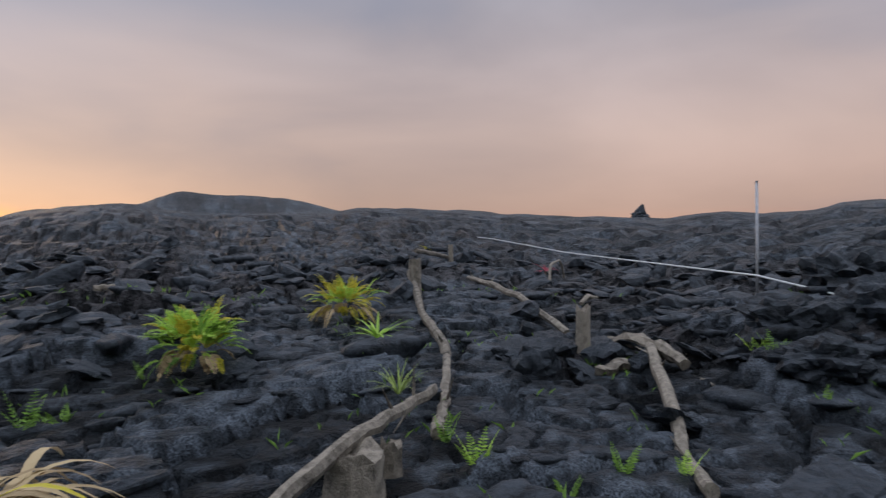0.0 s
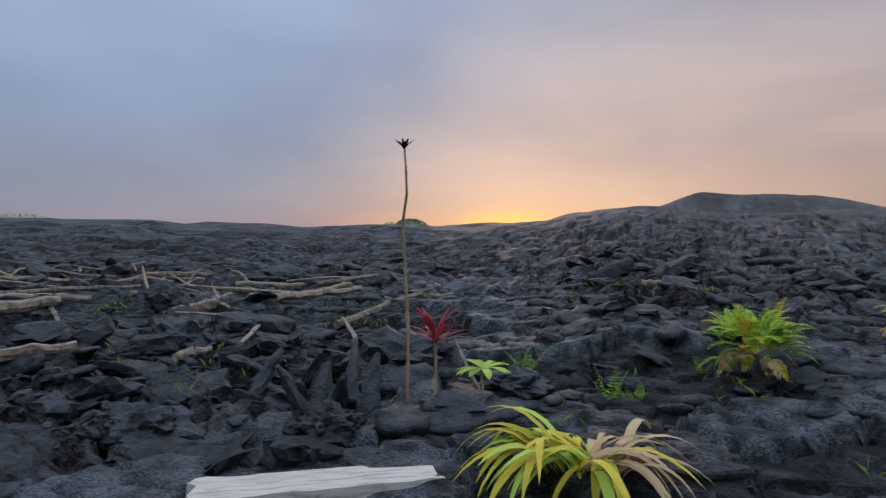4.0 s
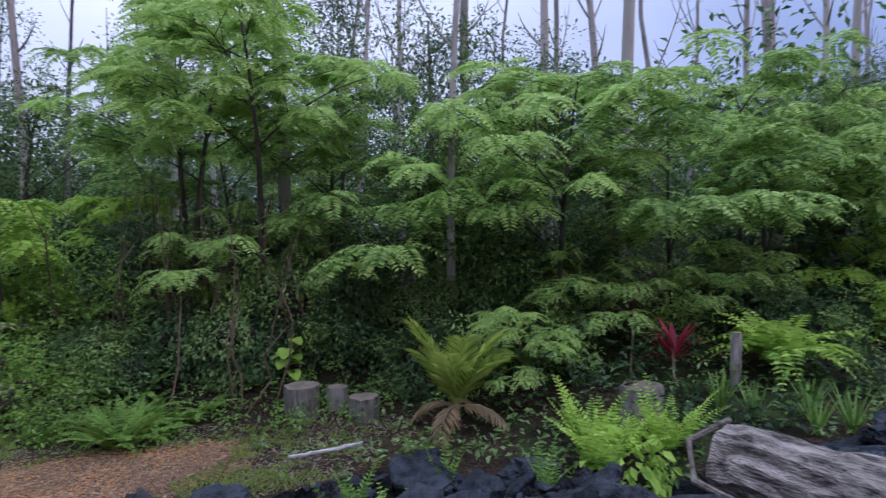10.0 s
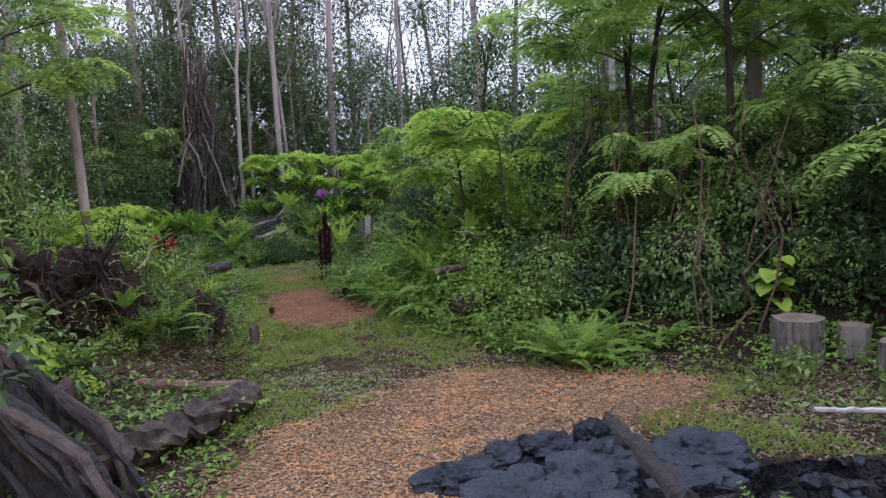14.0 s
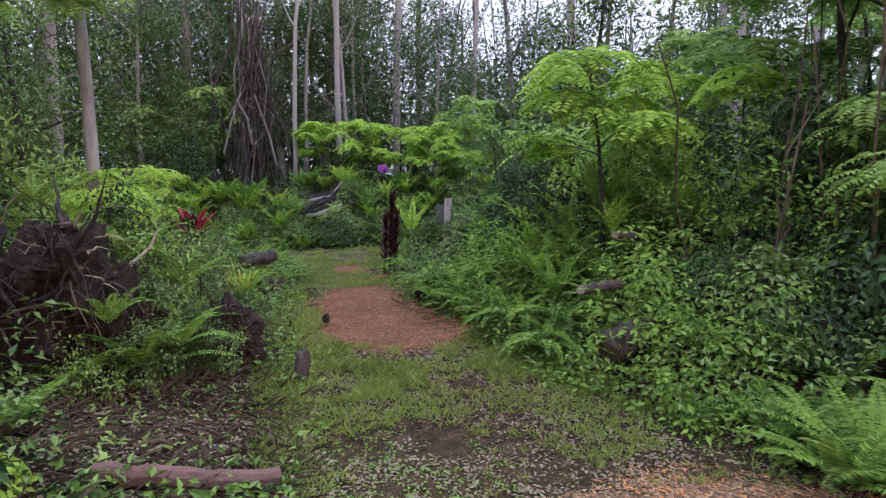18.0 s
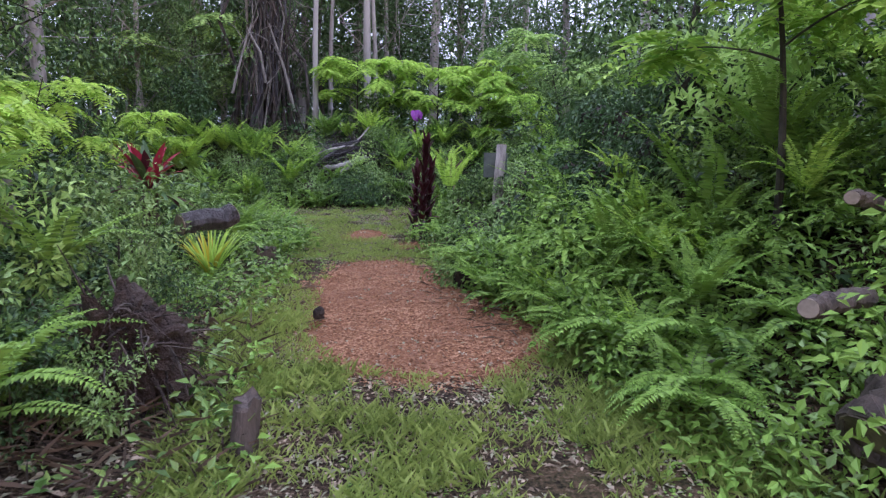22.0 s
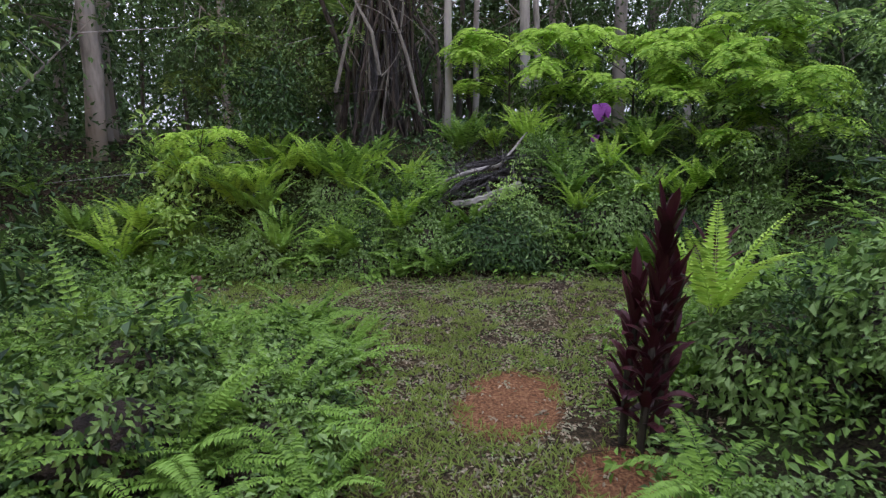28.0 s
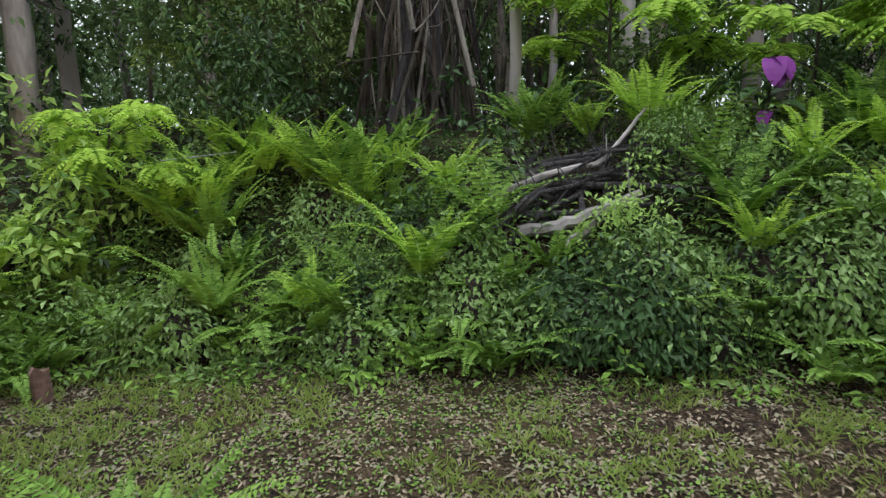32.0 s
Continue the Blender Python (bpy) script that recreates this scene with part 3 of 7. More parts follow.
def ground_z(x, y, relief=True):
    x, y = np.asarray(x, float), np.asarray(y, float)
    deep, out = lava_depth(x, y), off_path(x, y)
    r = np.hypot(x + 1, y - 3)
    inland = np.minimum(out, -0.8 * deep - 0.3)
    right = ease(2.6, 3.4, x) * ease(10.5, 12.5, y)
    rise = right * ease(0.0, 2.0, inland) + (1 - right) * ease(0.1, 3.8, inland)
    bank = rise * (1.05 + 0.45 * fbm(x * 0.3, y * 0.3, 30, 3)) + ease(0, 3, inland) * ease(0, 8, y - 22) * 0.35
    bank *= 1 - 0.45 * ease(9.5, 5.0, y) * ease(3, 5, x)
    soil = 0.06 * fbm(x * 0.7, y * 0.7, 40, 3) * ease(-0.4, 0.6, out) + bank + 0.30 * ease(7.5, 3.5, y) * ease(3.5, 5.5, x) + 0.028 * r * ease(9, 18, r) * ease(8, 2, y)
    bearing = np.degrees(np.arctan2(y - 3, x + 1))
    slope = np.interp(np.where(bearing > 60, bearing - 360, bearing), SKYLINE[0], SKYLINE[1])
    ridge = r * slope * ease(2, 12, r)
    ridge = np.where(r > 150, np.maximum(150 * slope - (r - 150) * 0.05, -30), ridge)
    ridge += 4.6 * ease(8, -2, x) * ease(-46, -9, x) * np.exp(-(((y + 146) / 11) ** 2)) + 0.8 * fbm(x * 0.11, y * 0.11, 52, 4) * ease(70, 130, r)
    lava = 0.74 + ridge - 0.36 * ease(1.6, 0.0, deep) - 0.22 * ease(5.0, 6.5, y) + 0.25 * fbm(x * 0.16, y * 0.16, 50, 3) * ease(3, 8, r)
    lava += 0.45 * np.exp(-(((x + 8.8) / 1.6) ** 2 + ((y + 2.6) / 1.6) ** 2)) + 22.5 * np.exp(-((((x - 169) / 15) ** 2 + ((y + 362) / 30) ** 2) ** 2))
    beside = run_out(x, y, [(4.6, 4.45, 0), (1.9, 1.55, 0)])
    lava -= 0.30 * ease(1.1, 0.2, beside) + 0.24 * ease(1.8, 3.2, x) * ease(3.0, 4.5, y)
    if relief:
        rough, h1, e1, h2, e2, wx = crust(x, y)
        close = 0.15 * h1 - 0.42 * ease(0.07, 0.0, e1) * (0.7 + 0.3 * rough) + (0.4 + 0.6 * rough) * (0.10 * h2 - 0.30 * ease(0.10, 0, e2))
        close += 0.03 * np.abs(fbm(x * 5, y * 5, 99, 2)) * (0.3 + 0.7 * rough) + 0.016 * np.sin(13 * wx + 7 * fbm(x, y, 95, 2)) * (1 - rough) * ease(-0.1, 0.25, fbm(x * 0.5, y * 0.5, 96, 2)) + (0.035 + 0.09 * rough) * fbm(x * 2.6, y * 2.6, 97, 4)
        turn, reach = np.arctan2(y - 3, x + 1), np.log(np.maximum(r, 1.0))
        h3, e3 = plates(turn * 13 + fbm(x * 0.1, y * 0.1, 64, 2), reach * 11, 72)
        h4, e4 = plates(turn * 30, reach * 24 + fbm(x * 0.2, y * 0.2, 65, 2), 74)
        away = np.minimum(r, 150) * (0.009 * h3 - 0.012 * ease(0.16, 0.0, e3) + (0.006 * h4 - 0.010 * ease(0.2, 0, e4)) * ease(90, 40, r))
        lava += close * ease(26, 9, r) + away * ease(8, 20, r) * ease(150, 80, r)
        soil = soil + 0.035 * fbm(x * 4, y * 4, 98, 3)
    return np.where(deep > 0, lava * ease(0.0, 0.18, deep) + soil * (1 - ease(0.0, 0.18, deep)), soil)


def gz(x, y):
    return float(ground_z(np.array([x]), np.array([y]))[0])


def mesh(name, verts, faces, mat, smooth=False):
    me = bpy.data.meshes.new(name)
    verts, faces = np.asarray(verts, np.float32), np.asarray(faces, np.int32)
    me.vertices.add(len(verts))
    me.vertices.foreach_set("co", verts.ravel())
    k = faces.shape[1]
    me.loops.add(faces.size)
    me.loops.foreach_set("vertex_index", faces.ravel())
    me.polygons.add(len(faces))
    me.polygons.foreach_set("loop_start", np.arange(0, faces.size, k, dtype=np.int32))
    me.polygons.foreach_set("use_smooth", np.full(len(faces), smooth))
    me.update(calc_edges=True)
    me.validate()
    me.materials.append(M[mat])
    return me


def part(name, shape, mat, parent=None, label="", smooth=False):
    """shape: (verts, faces) of one kind of face; links it as one mesh object under its thing."""
    ob = new(name, mesh(name, shape[0], shape[1], mat, smooth))
    if parent is not None:
        ob.parent = parent
    if label:
        ob["label"] = label
    return ob


def thing(name, label, category, group="", kind="", at=None):
    ob = new(name)
    ob.empty_display_size = 0.1
    if at is not None:
        ob.matrix_basis = at
    return tagged(ob, label, category, group, kind)


def join(*shapes):
    vs, fs, n = [], [], 0
    for v, f in shapes:
        f = np.asarray(f, int)
        if f.shape[1] == 4:
            f = np.concatenate([f[:, :3], f[:, [0, 2, 3]]])
        vs.append(np.asarray(v, float))
        fs.append(f + n)
        n += len(v)
    return np.concatenate(vs), np.concatenate(fs)


def unit(v):
    return v / np.maximum(np.linalg.norm(v, axis=-1, keepdims=True), 1e-9)


def tube(points, radii, sides=8, bumpy=0.0, rs=R):
    """A tapered, uneven pole along points, closed at both ends."""
    p = np.asarray(points, float)
    n = len(p)
    radii = np.broadcast_to(np.asarray(radii, float), (n,))
    t = unit(np.gradient(p, axis=0))
    ref = np.array([1.0, 0, 0]) if abs(t[0][0]) < 0.8 else np.array([0, 1.0, 0])
    a = unit(np.cross(t, ref))
    b = np.cross(t, a)
    ang = np.linspace(0, 2 * np.pi, sides, endpoint=False)
    wob = 1 + bumpy * rs.uniform(-1, 1, (n, sides)) + bumpy * rs.uniform(-1, 1, (1, sides))
    ring = p[:, None] + (radii[:, None] * wob)[..., None] * (np.cos(ang)[None, :, None] * a[:, None] + np.sin(ang)[None, :, None] * b[:, None])
    v = np.concatenate([ring.reshape(-1, 3), p[:1], p[-1:]])
    i, j = np.meshgrid(np.arange(n - 1), np.arange(sides), indexing="ij")
    k = (j + 1) % sides
    q = np.stack([i * sides + j, i * sides + k, (i + 1) * sides + k, (i + 1) * sides + j], -1).reshape(-1, 4)
    f = np.concatenate([q[:, [0, 1, 2]], q[:, [0, 2, 3]]])
    s = np.arange(sides)
    ends = np.concatenate([np.stack([(s + 1) % sides, s, np.full(sides, n * sides)], -1),
                           np.stack([(n - 1) * sides + s, (n - 1) * sides + (s + 1) % sides, np.full(sides, n * sides + 1)], -1)])
    return v, np.concatenate([f, ends])


def leaves(P, D, N, L, W, fold=0.25, droop=0.15, ovate=False):
    """Folded pointed leaves: place, way, face normal, length and width of each."""
    P, D, N = (np.asarray(a, float) for a in (P, D, N))
    D = unit(D)
    S = unit(np.cross(D, N))
    U = np.cross(S, D)
    L, W = (np.broadcast_to(np.asarray(a, float), (len(P),))[:, None] for a in (L, W))
    if ovate:
        a, b = 0.26 * L * D + fold * W * U, 0.62 * L * D + 0.8 * fold * W * U - 0.3 * droop * L * U
        v = np.stack([P, P + a + 0.46 * W * S, P + b + 0.42 * W * S, P + L * D - droop * L * U, P + b - 0.42 * W * S, P + a - 0.46 * W * S, P + 0.45 * L * D - 0.1 * droop * L * U], 1).reshape(-1, 3)
        o = np.arange(len(P))[:, None] * 7
        return v, np.concatenate([o + [k, (k + 1) % 6, 6] for k in range(6)])
    v = np.stack([P, P + 0.45 * L * D + 0.5 * W * S + fold * W * U, P + L * D - droop * L * U, P + 0.45 * L * D - 0.5 * W * S + fold * W * U], 1).reshape(-1, 3)
    o = np.arange(len(P))[:, None] * 4
    return v, np.concatenate([o + [0, 1, 2], o + [0, 2, 3]])


def curve(start, way, length, bend, n=10, side=None):
    """A bending line of n points: it sets out one way and is drawn by bend as it goes."""
    p, d = np.array(start, float), np.array(way, float) / np.linalg.norm(way)
    pts = [p.copy()]
    for k in range(n - 1):
        d = d + np.asarray(bend, float) / (n - 1)
        d /= np.linalg.norm(d)
        p = p + d * length / (n - 1)
        pts.append(p.copy())
    return np.array(pts)


def frond(start, way, length, pairs=22, pin=0.09, wide=0.022, bend=(0, 0, -0.9), rib=0.004, rs=R, rings=6, taper=0.9, sweep=0.35, lift=0.1):
    """A feather leaf: midrib with pinnae on both sides."""
    line = curve(start, way, length, bend, 12)
    u = np.linspace(0.08, 0.99, pairs)
    s = u * (len(line) - 1)
    i = np.minimum(s.astype(int), len(line) - 2)
    p = line[i] + (line[i + 1] - line[i]) * (s - i)[:, None]
    t = unit(line[i + 1] - line[i])
    side = unit(np.cross(t, (0, 0, 1.0)) + 1e-6)
    up = np.cross(side, t)
    size = pin * np.clip(np.minimum((u + 0.12) / 0.3, 1), 0, 1) * (1 - taper * u**2.2) + 0.01
    P, D, N, L = [], [], [], []
    for sgn in (1, -1):
        P.append(p)
        D.append(side * sgn + sweep * t + lift * up + rs.uniform(-0.12, 0.12, p.shape))
        N.append(up + rs.uniform(-0.25, 0.25, p.shape))
        L.append(size * rs.uniform(0.85, 1.1, len(u)))
    L = np.concatenate(L)
    blades = leaves(np.concatenate(P), np.concatenate(D), np.concatenate(N), L, np.maximum(wide * L / pin, wide * 0.4), 0.12, 0.2)
    return join(tube(line[np.linspace(0, 11, rings).astype(int)], np.linspace(rib, rib * 0.3, rings), 3), blades)


def strap(start, way, length, width, bend=(0, 0, -0.8), n=7, belly=0.4, fold=0.2):
    """A long blade with a keel, as of ti, lily or pandanus: widest at belly of its length."""
    line = curve(start, way, length, bend, n)
    t = unit(np.gradient(line, axis=0))
    s = unit(np.cross(t, (0, 0, 1.0)) + 1e-6)
    up = np.cross(s, t)
    u = np.linspace(0, 1, n)
    w = width * np.where(u < belly, 0.25 + 0.75 * np.sin(u / belly * np.pi / 2), np.clip(np.cos((u - belly) / (1 - belly) * np.pi / 2), 0, 1) ** 0.8 + 0.01)[:, None] / 2
    v = np.concatenate([line + s * w + up * w * fold, line, line - s * w + up * w * fold])
    k = np.arange(n - 1)
    q = np.concatenate([np.stack([k, k + 1, n + k + 1, n + k], -1), np.stack([n + k, n + k + 1, 2 * n + k + 1, 2 * n + k], -1)])
    return v, np.concatenate([q[:, :3], q[:, [0, 2, 3]]])


def around(n, rs=R, jitter=0.3):
    return np.linspace(0, 2 * np.pi, n, endpoint=False) + rs.uniform(-jitter, jitter, n)


def stand(x, y, turn=0.0, size=1.0, dz=0.0, lean=0.0):
    return pose(x, y, gz(x, y) + dz, lean, 0, turn) @ Matrix.Scale(size, 4)


def plant_all(first, poses):
    for m in poses[1:]:
        copy_thing(first, m)
    first.matrix_basis = poses[0]


# ---- ground ----
def lines_of(stretches, far, grow):
    """Grid lines: even steps in each stretch (start, end, step), then ever wider ones out to far."""
    line = np.concatenate([np.arange(a, b - 1e-6, d) for a, b, d in stretches])
    lo, hi, d0, d1 = [line[0]], [line[-1]], stretches[0][2], stretches[-1][2]
    while hi[-1] < far:
        d0, d1 = d0 * grow, d1 * grow
        hi.append(hi[-1] + d1)
        lo.append(lo[-1] - d0)
    return np.concatenate([lo[:0:-1], line, hi[1:]])


gx, gy = lines_of([(-9.5, -6, 0.11), (-6, 6, 0.067), (6, 10, 0.13)], 1400, 1.035), lines_of([(-8, -4.5, 0.11), (-4.5, 8.4, 0.067), (8.4, 22.5, 0.17)], 1400, 1.035)
GX, GY = np.meshgrid(gx, gy)
GZ = ground_z(GX, GY)
rows_n, cols_n = GX.shape
gi, gj = np.meshgrid(np.arange(rows_n - 1), np.arange(cols_n - 1), indexing="ij")
ga = gi * cols_n + gj
ground = part("ground", (np.stack([GX, GY, GZ], -1).reshape(-1, 3), np.stack([ga, ga + 1, ga + cols_n + 1, ga + cols_n], -1).reshape(-1, 4)), "ground", smooth=True)
tagged(ground, "black lava field passing into grass, soil and wood-chip path", "ground", kind="structure")
FX, FY = GX.ravel(), GY.ravel()
out = off_path(FX, FY)
mulch = np.minimum.reduce([run_out(FX, FY, m) for m in MULCH])
zone_rgba = np.stack([ease(0.12, -0.12, mulch), ease(0.9, -0.2, out) * 0.62 + 0.8 * fbm(FX * 0.9, FY * 0.9, 15, 4), ease(-0.05, 0.05, lava_depth(FX, FY)), np.ones(len(FX))], -1)
flat_rock = lava_depth(GX[:-1, :-1] + 0.03, GY[:-1, :-1] + 0.03).ravel() > 0
crust_rough, crust_height = crust(FX, FY)[:2]
flat_rock &= (crust_rough.reshape(GX.shape)[:-1, :-1].ravel() > 0.5) | (np.hypot(GX + 1, GY - 3)[:-1, :-1].ravel() > 8)
ground.data.polygons.foreach_set("use_smooth", ~flat_rock)
layer = ground.data.color_attributes.new("crust", "FLOAT_COLOR", "POINT")
layer.data.foreach_set("color", np.stack([crust_rough, crust_height + 0.5, np.zeros(len(FX)), np.ones(len(FX))], -1).astype(np.float32).ravel())
layer = ground.data.color_attributes.new("zone", "FLOAT_COLOR", "POINT")
layer.data.foreach_set("color", zone_rgba.astype(np.float32).ravel())


# ---- plants ----
def compound_tree(height, spread, twigs, seed, mat="tree_leaf", leaf=0.46, base=0.35, label="", tiers=4):
    """A young feather-leaved tree: thin dark stems and flat tiers of drooping pinnate leaves."""
    rs = np.random.RandomState(seed)
    t = thing("tree", label or "young feathery green tree with thin dark stems", "tree", "feathery trees at the forest edge")
    top = curve((0, 0, -0.2), (rs.uniform(-0.2, 0.2), rs.uniform(-0.2, 0.2), 1), height * 0.93, (rs.uniform(-0.3, 0.3), rs.uniform(-0.3, 0.3), 0), 9)
    part("trunk", tube(top, np.linspace(0.055, 0.012, 9) * height / 4.5, 7, 0.06, rs), "thin_bark", t)
    boughs, crown = 9, []
    for k in range(boughs):
        u = base + (0.93 - base) * (k + rs.uniform(0, 1)) / boughs
        i = min(int(u * 8), 7)
        s = top[i] + (top[i + 1] - top[i]) * (u * 8 - i)
        a = k * 2.4 + rs.uniform(-0.5, 0.5)
        reach = spread * rs.uniform(0.8, 1.1) * (1.0 - 0.6 * max(0, (u - 0.55) / 0.45))
        bough = curve(s, (np.cos(a), np.sin(a), rs.uniform(0.5, 1.1)), reach, (0.2 * np.cos(a), 0.2 * np.sin(a), -0.5), 7)
        limb = [tube(bough, np.linspace(0.016, 0.005, 7) * height / 4.5, 5, 0, rs)]
        for j in range(max(1, twigs // boughs)):
            v = rs.uniform(0.25, 1.0)
            q = min(int(v * 6), 5)
            start = bough[q] + (bough[q + 1] - bough[q]) * (v * 6 - q)
            b = a + rs.uniform(-1.3, 1.3)
            tip = start + np.array([np.cos(b), np.sin(b), rs.uniform(0.0, 0.7)]) * spread * rs.uniform(0.12, 0.42)
            limb.append(tube([start, (start + tip) / 2 + [0, 0, 0.03], tip], [0.007, 0.005, 0.003], 3, 0, rs))
            for c in around(rs.randint(6, 9), rs):
                w = np.array([np.cos(c), np.sin(c), rs.uniform(-0.15, 0.4)]) + 0.4 * np.array([np.cos(b), np.sin(b), 0])
                crown.append(frond(tip + rs.uniform(-0.04, 0.04, 3), w, leaf * rs.uniform(0.75, 1.2), 10, 0.13, 0.048, (0, 0, -1.0), 0.0025, rs, 2, 0.5, 0.45))
        part("limb", join(*limb), "thin_bark", t)
    part("crown", join(*crown), mat, t)
    return t


def leafy(rs, centre, radius, n, size, flat=1.0):
    """Leaves scattered in a clump, facing outwards and up."""
    d = unit(rs.normal(size=(n, 3)))
    r = radius * rs.uniform(0.45, 1.05, (n, 1)) ** 0.7
    P = centre + d * r * [1, 1, flat]
    D = unit(d + rs.normal(size=(n, 3)) * 0.6 + [0, 0, -0.25])
    N = unit(d * 0.6 + [0, 0, 0.9] + rs.normal(size=(n, 3)) * 0.35)
    return leaves(P, D, N, size * rs.uniform(0.7, 1.25, n), size * 0.45 * rs.uniform(0.8, 1.2, n), 0.15, 0.2)


def leafy_tree(height, spread, clumps, per, size, seed, mat, bark, label, name="tree", low=0.35, trunk=0.09, flat=0.7, group="leafy trees of the woods"):
    rs = np.random.RandomState(seed)
    t = thing(name, label, "tree" if name == "tree" else "shrub", group)
    top = curve((0, 0, -0.3), (rs.uniform(-0.12, 0.12), rs.uniform(-0.12, 0.12), 1), height * 0.9, (rs.uniform(-0.3, 0.3), rs.uniform(-0.3, 0.3), 0), 8)
    part("trunk", tube(top, np.linspace(trunk, trunk * 0.25, 8), 8, 0.06, rs), bark, t)
    boughs, crown = (7 if name == "tree" else 4), []
    for k in range(boughs):
        u = low + (1.0 - low) * (k + rs.uniform(0, 0.9)) / boughs
        i = min(int(u * 7), 6)
        s = top[i] + (top[i + 1] - top[i]) * (u * 7 - i)
        a = k * 2.4 + rs.uniform(-0.4, 0.4)
        bough = curve(s, (np.cos(a), np.sin(a), rs.uniform(0.3, 1.0)), spread * (1.05 - 0.5 * u), (0, 0, 0.1), 6)
        limb = [tube(bough, np.linspace(trunk * 0.35, 0.007, 6), 5, 0, rs)]
        for j in range(clumps // boughs):
            v = rs.uniform(0.1, 1.0)
            q = min(int(v * 5), 4)
            start = bough[q] + (bough[q + 1] - bough[q]) * (v * 5 - q)
            tip = start + rs.normal(size=3) * spread * 0.22
            limb.append(tube([start, (start + tip) / 2, tip], [trunk * 0.14, trunk * 0.09, 0.004], 3, 0, rs))
            crown.append(leafy(rs, tip, spread * rs.uniform(0.2, 0.4), per, size, flat))
        part("limb", join(*limb), bark, t)
    part("crown", join(*crown), mat, t)
    return t


def bare_tree(height, seed, forks=7, girth=0.13, label="tall bare pale-grey tree trunk with few dead branches"):
    rs = np.random.RandomState(seed)
    t = thing("bare_tree", label, "tree", "tall bare trunks of the woods")
    line = curve((0, 0, -0.4), (rs.uniform(-0.05, 0.05), rs.uniform(-0.05, 0.05), 1), height, (rs.uniform(-0.12, 0.12), rs.uniform(-0.12, 0.12), 0), 12)
    line[1:-1, :2] += rs.uniform(-0.05, 0.05, (10, 2))
    part("trunk", tube(line, np.linspace(girth, girth * 0.22, 12), 9, 0.05, rs), "pale_bark", t, smooth=True)
    for k in range(forks):
        u = rs.uniform(0.35, 0.95)
        i = min(int(u * 11), 10)
        s = line[i] + (line[i + 1] - line[i]) * (u * 11 - i)
        a = rs.uniform(0, 2 * np.pi)
        c = curve(s, (np.cos(a), np.sin(a), rs.uniform(0.6, 1.6)), rs.uniform(0.9, 2.6), (rs.uniform(-0.5, 0.5), rs.uniform(-0.5, 0.5), 0.8), 6)
        r0 = girth * (1 - 0.75 * u) * 0.45
        twig = curve(c[3], c[3] - c[1] + rs.uniform(-0.4, 0.4, 3), 0.7, (0, 0, 0.3), 4)
        part("branch", join(tube(c, np.linspace(r0, 0.006, 6), 5, 0.05, rs), tube(twig, np.linspace(r0 * 0.4, 0.004, 4), 4)), "pale_bark", t)
    return t


def fern(n, length, seed, mat="fern_leaf", label="green sword fern with arching fronds", pin=0.075, upright=1.3, bend=-1.1, pairs=32, wide=0.029, group="sword ferns", split_fronds=True):
    rs = np.random.RandomState(seed)
    t = thing("fern", label, "fern", group)
    made = []
    for a in around(n, rs):
        L = length * rs.uniform(0.7, 1.1)
        made.append(frond((0.02 * np.cos(a), 0.02 * np.sin(a), -0.02), (np.cos(a), np.sin(a), upright * rs.uniform(0.6, 1.4)), L, pairs, pin * rs.uniform(0.85, 1.1), wide, (0, 0, bend * rs.uniform(0.7, 1.3)), 0.0035, rs))
    if split_fronds:
        for k in made:
            part("frond", k, mat, t)
    else:
        part("foliage", join(*made), mat, t)
    return t


def rosette(name, n, length, width, seed, mat, label, category, group="", stem=0.0, upright=1.0, bend=-0.8, belly=0.45, stem_mat="stake", spiral=0.0, odd=None):
    """Strap leaves round a stem: ti, pandanus, lily, bromeliad."""
    rs = np.random.RandomState(seed)
    t = thing(name, label, category, group)
    if stem:
        part("stem", tube(curve((0, 0, -0.08), (rs.uniform(-0.08, 0.08), rs.uniform(-0.08, 0.08), 1), stem + 0.08, (0.1, 0, 0), 6), np.linspace(0.018, 0.012, 6), 7, 0.08, rs), stem_mat, t)
    for k, a in enumerate(around(n, rs)):
        u = k / n
        z = stem - spiral * (1 - u)
        r = 0.012
        up = upright * (0.35 + 1.1 * u) if spiral or stem else upright * rs.uniform(0.5, 1.5)
        ang = a * 7.0 if spiral else a
        part("leaf", strap((r * np.cos(ang), r * np.sin(ang), z), (np.cos(ang), np.sin(ang), up), length * rs.uniform(0.75, 1.1), width * rs.uniform(0.8, 1.1), (0, 0, bend * rs.uniform(0.6, 1.3)), 7, belly), odd if odd and rs.rand() < 0.25 else mat, t)
    return t


def seedling_palm(n, length, seed, mat, label, pairs=16, dry=0, name="palm"):
    rs = np.random.RandomState(seed)
    t = thing(name, label, "palm")
    part("stem", tube([(0, 0, -0.1), (0, 0, 0.08), (0.01, 0, 0.18)], [0.05, 0.045, 0.03], 8, 0.08, rs), "dry_leaf", t)
    for a in around(n, rs):
        part("frond", frond((0.02 * np.cos(a), 0.02 * np.sin(a), 0.1), (np.cos(a), np.sin(a), rs.uniform(1.8, 4.6)), length * rs.uniform(0.75, 1.1), pairs, 0.34 * length, 0.030, (0, 0, -1.1), 0.009, rs, 6, 0.45, 1.0, 0.25), mat, t)
    for a in around(dry, rs):
        part("dry_frond", frond((0.03 * np.cos(a), 0.03 * np.sin(a), 0.08), (np.cos(a), np.sin(a), 0.5), length * 0.7, pairs, 0.25 * length, 0.03, (0, 0, -1.6), 0.009, rs, 6, 0.5, 0.9, -0.4), "dry_leaf", t)
    return t


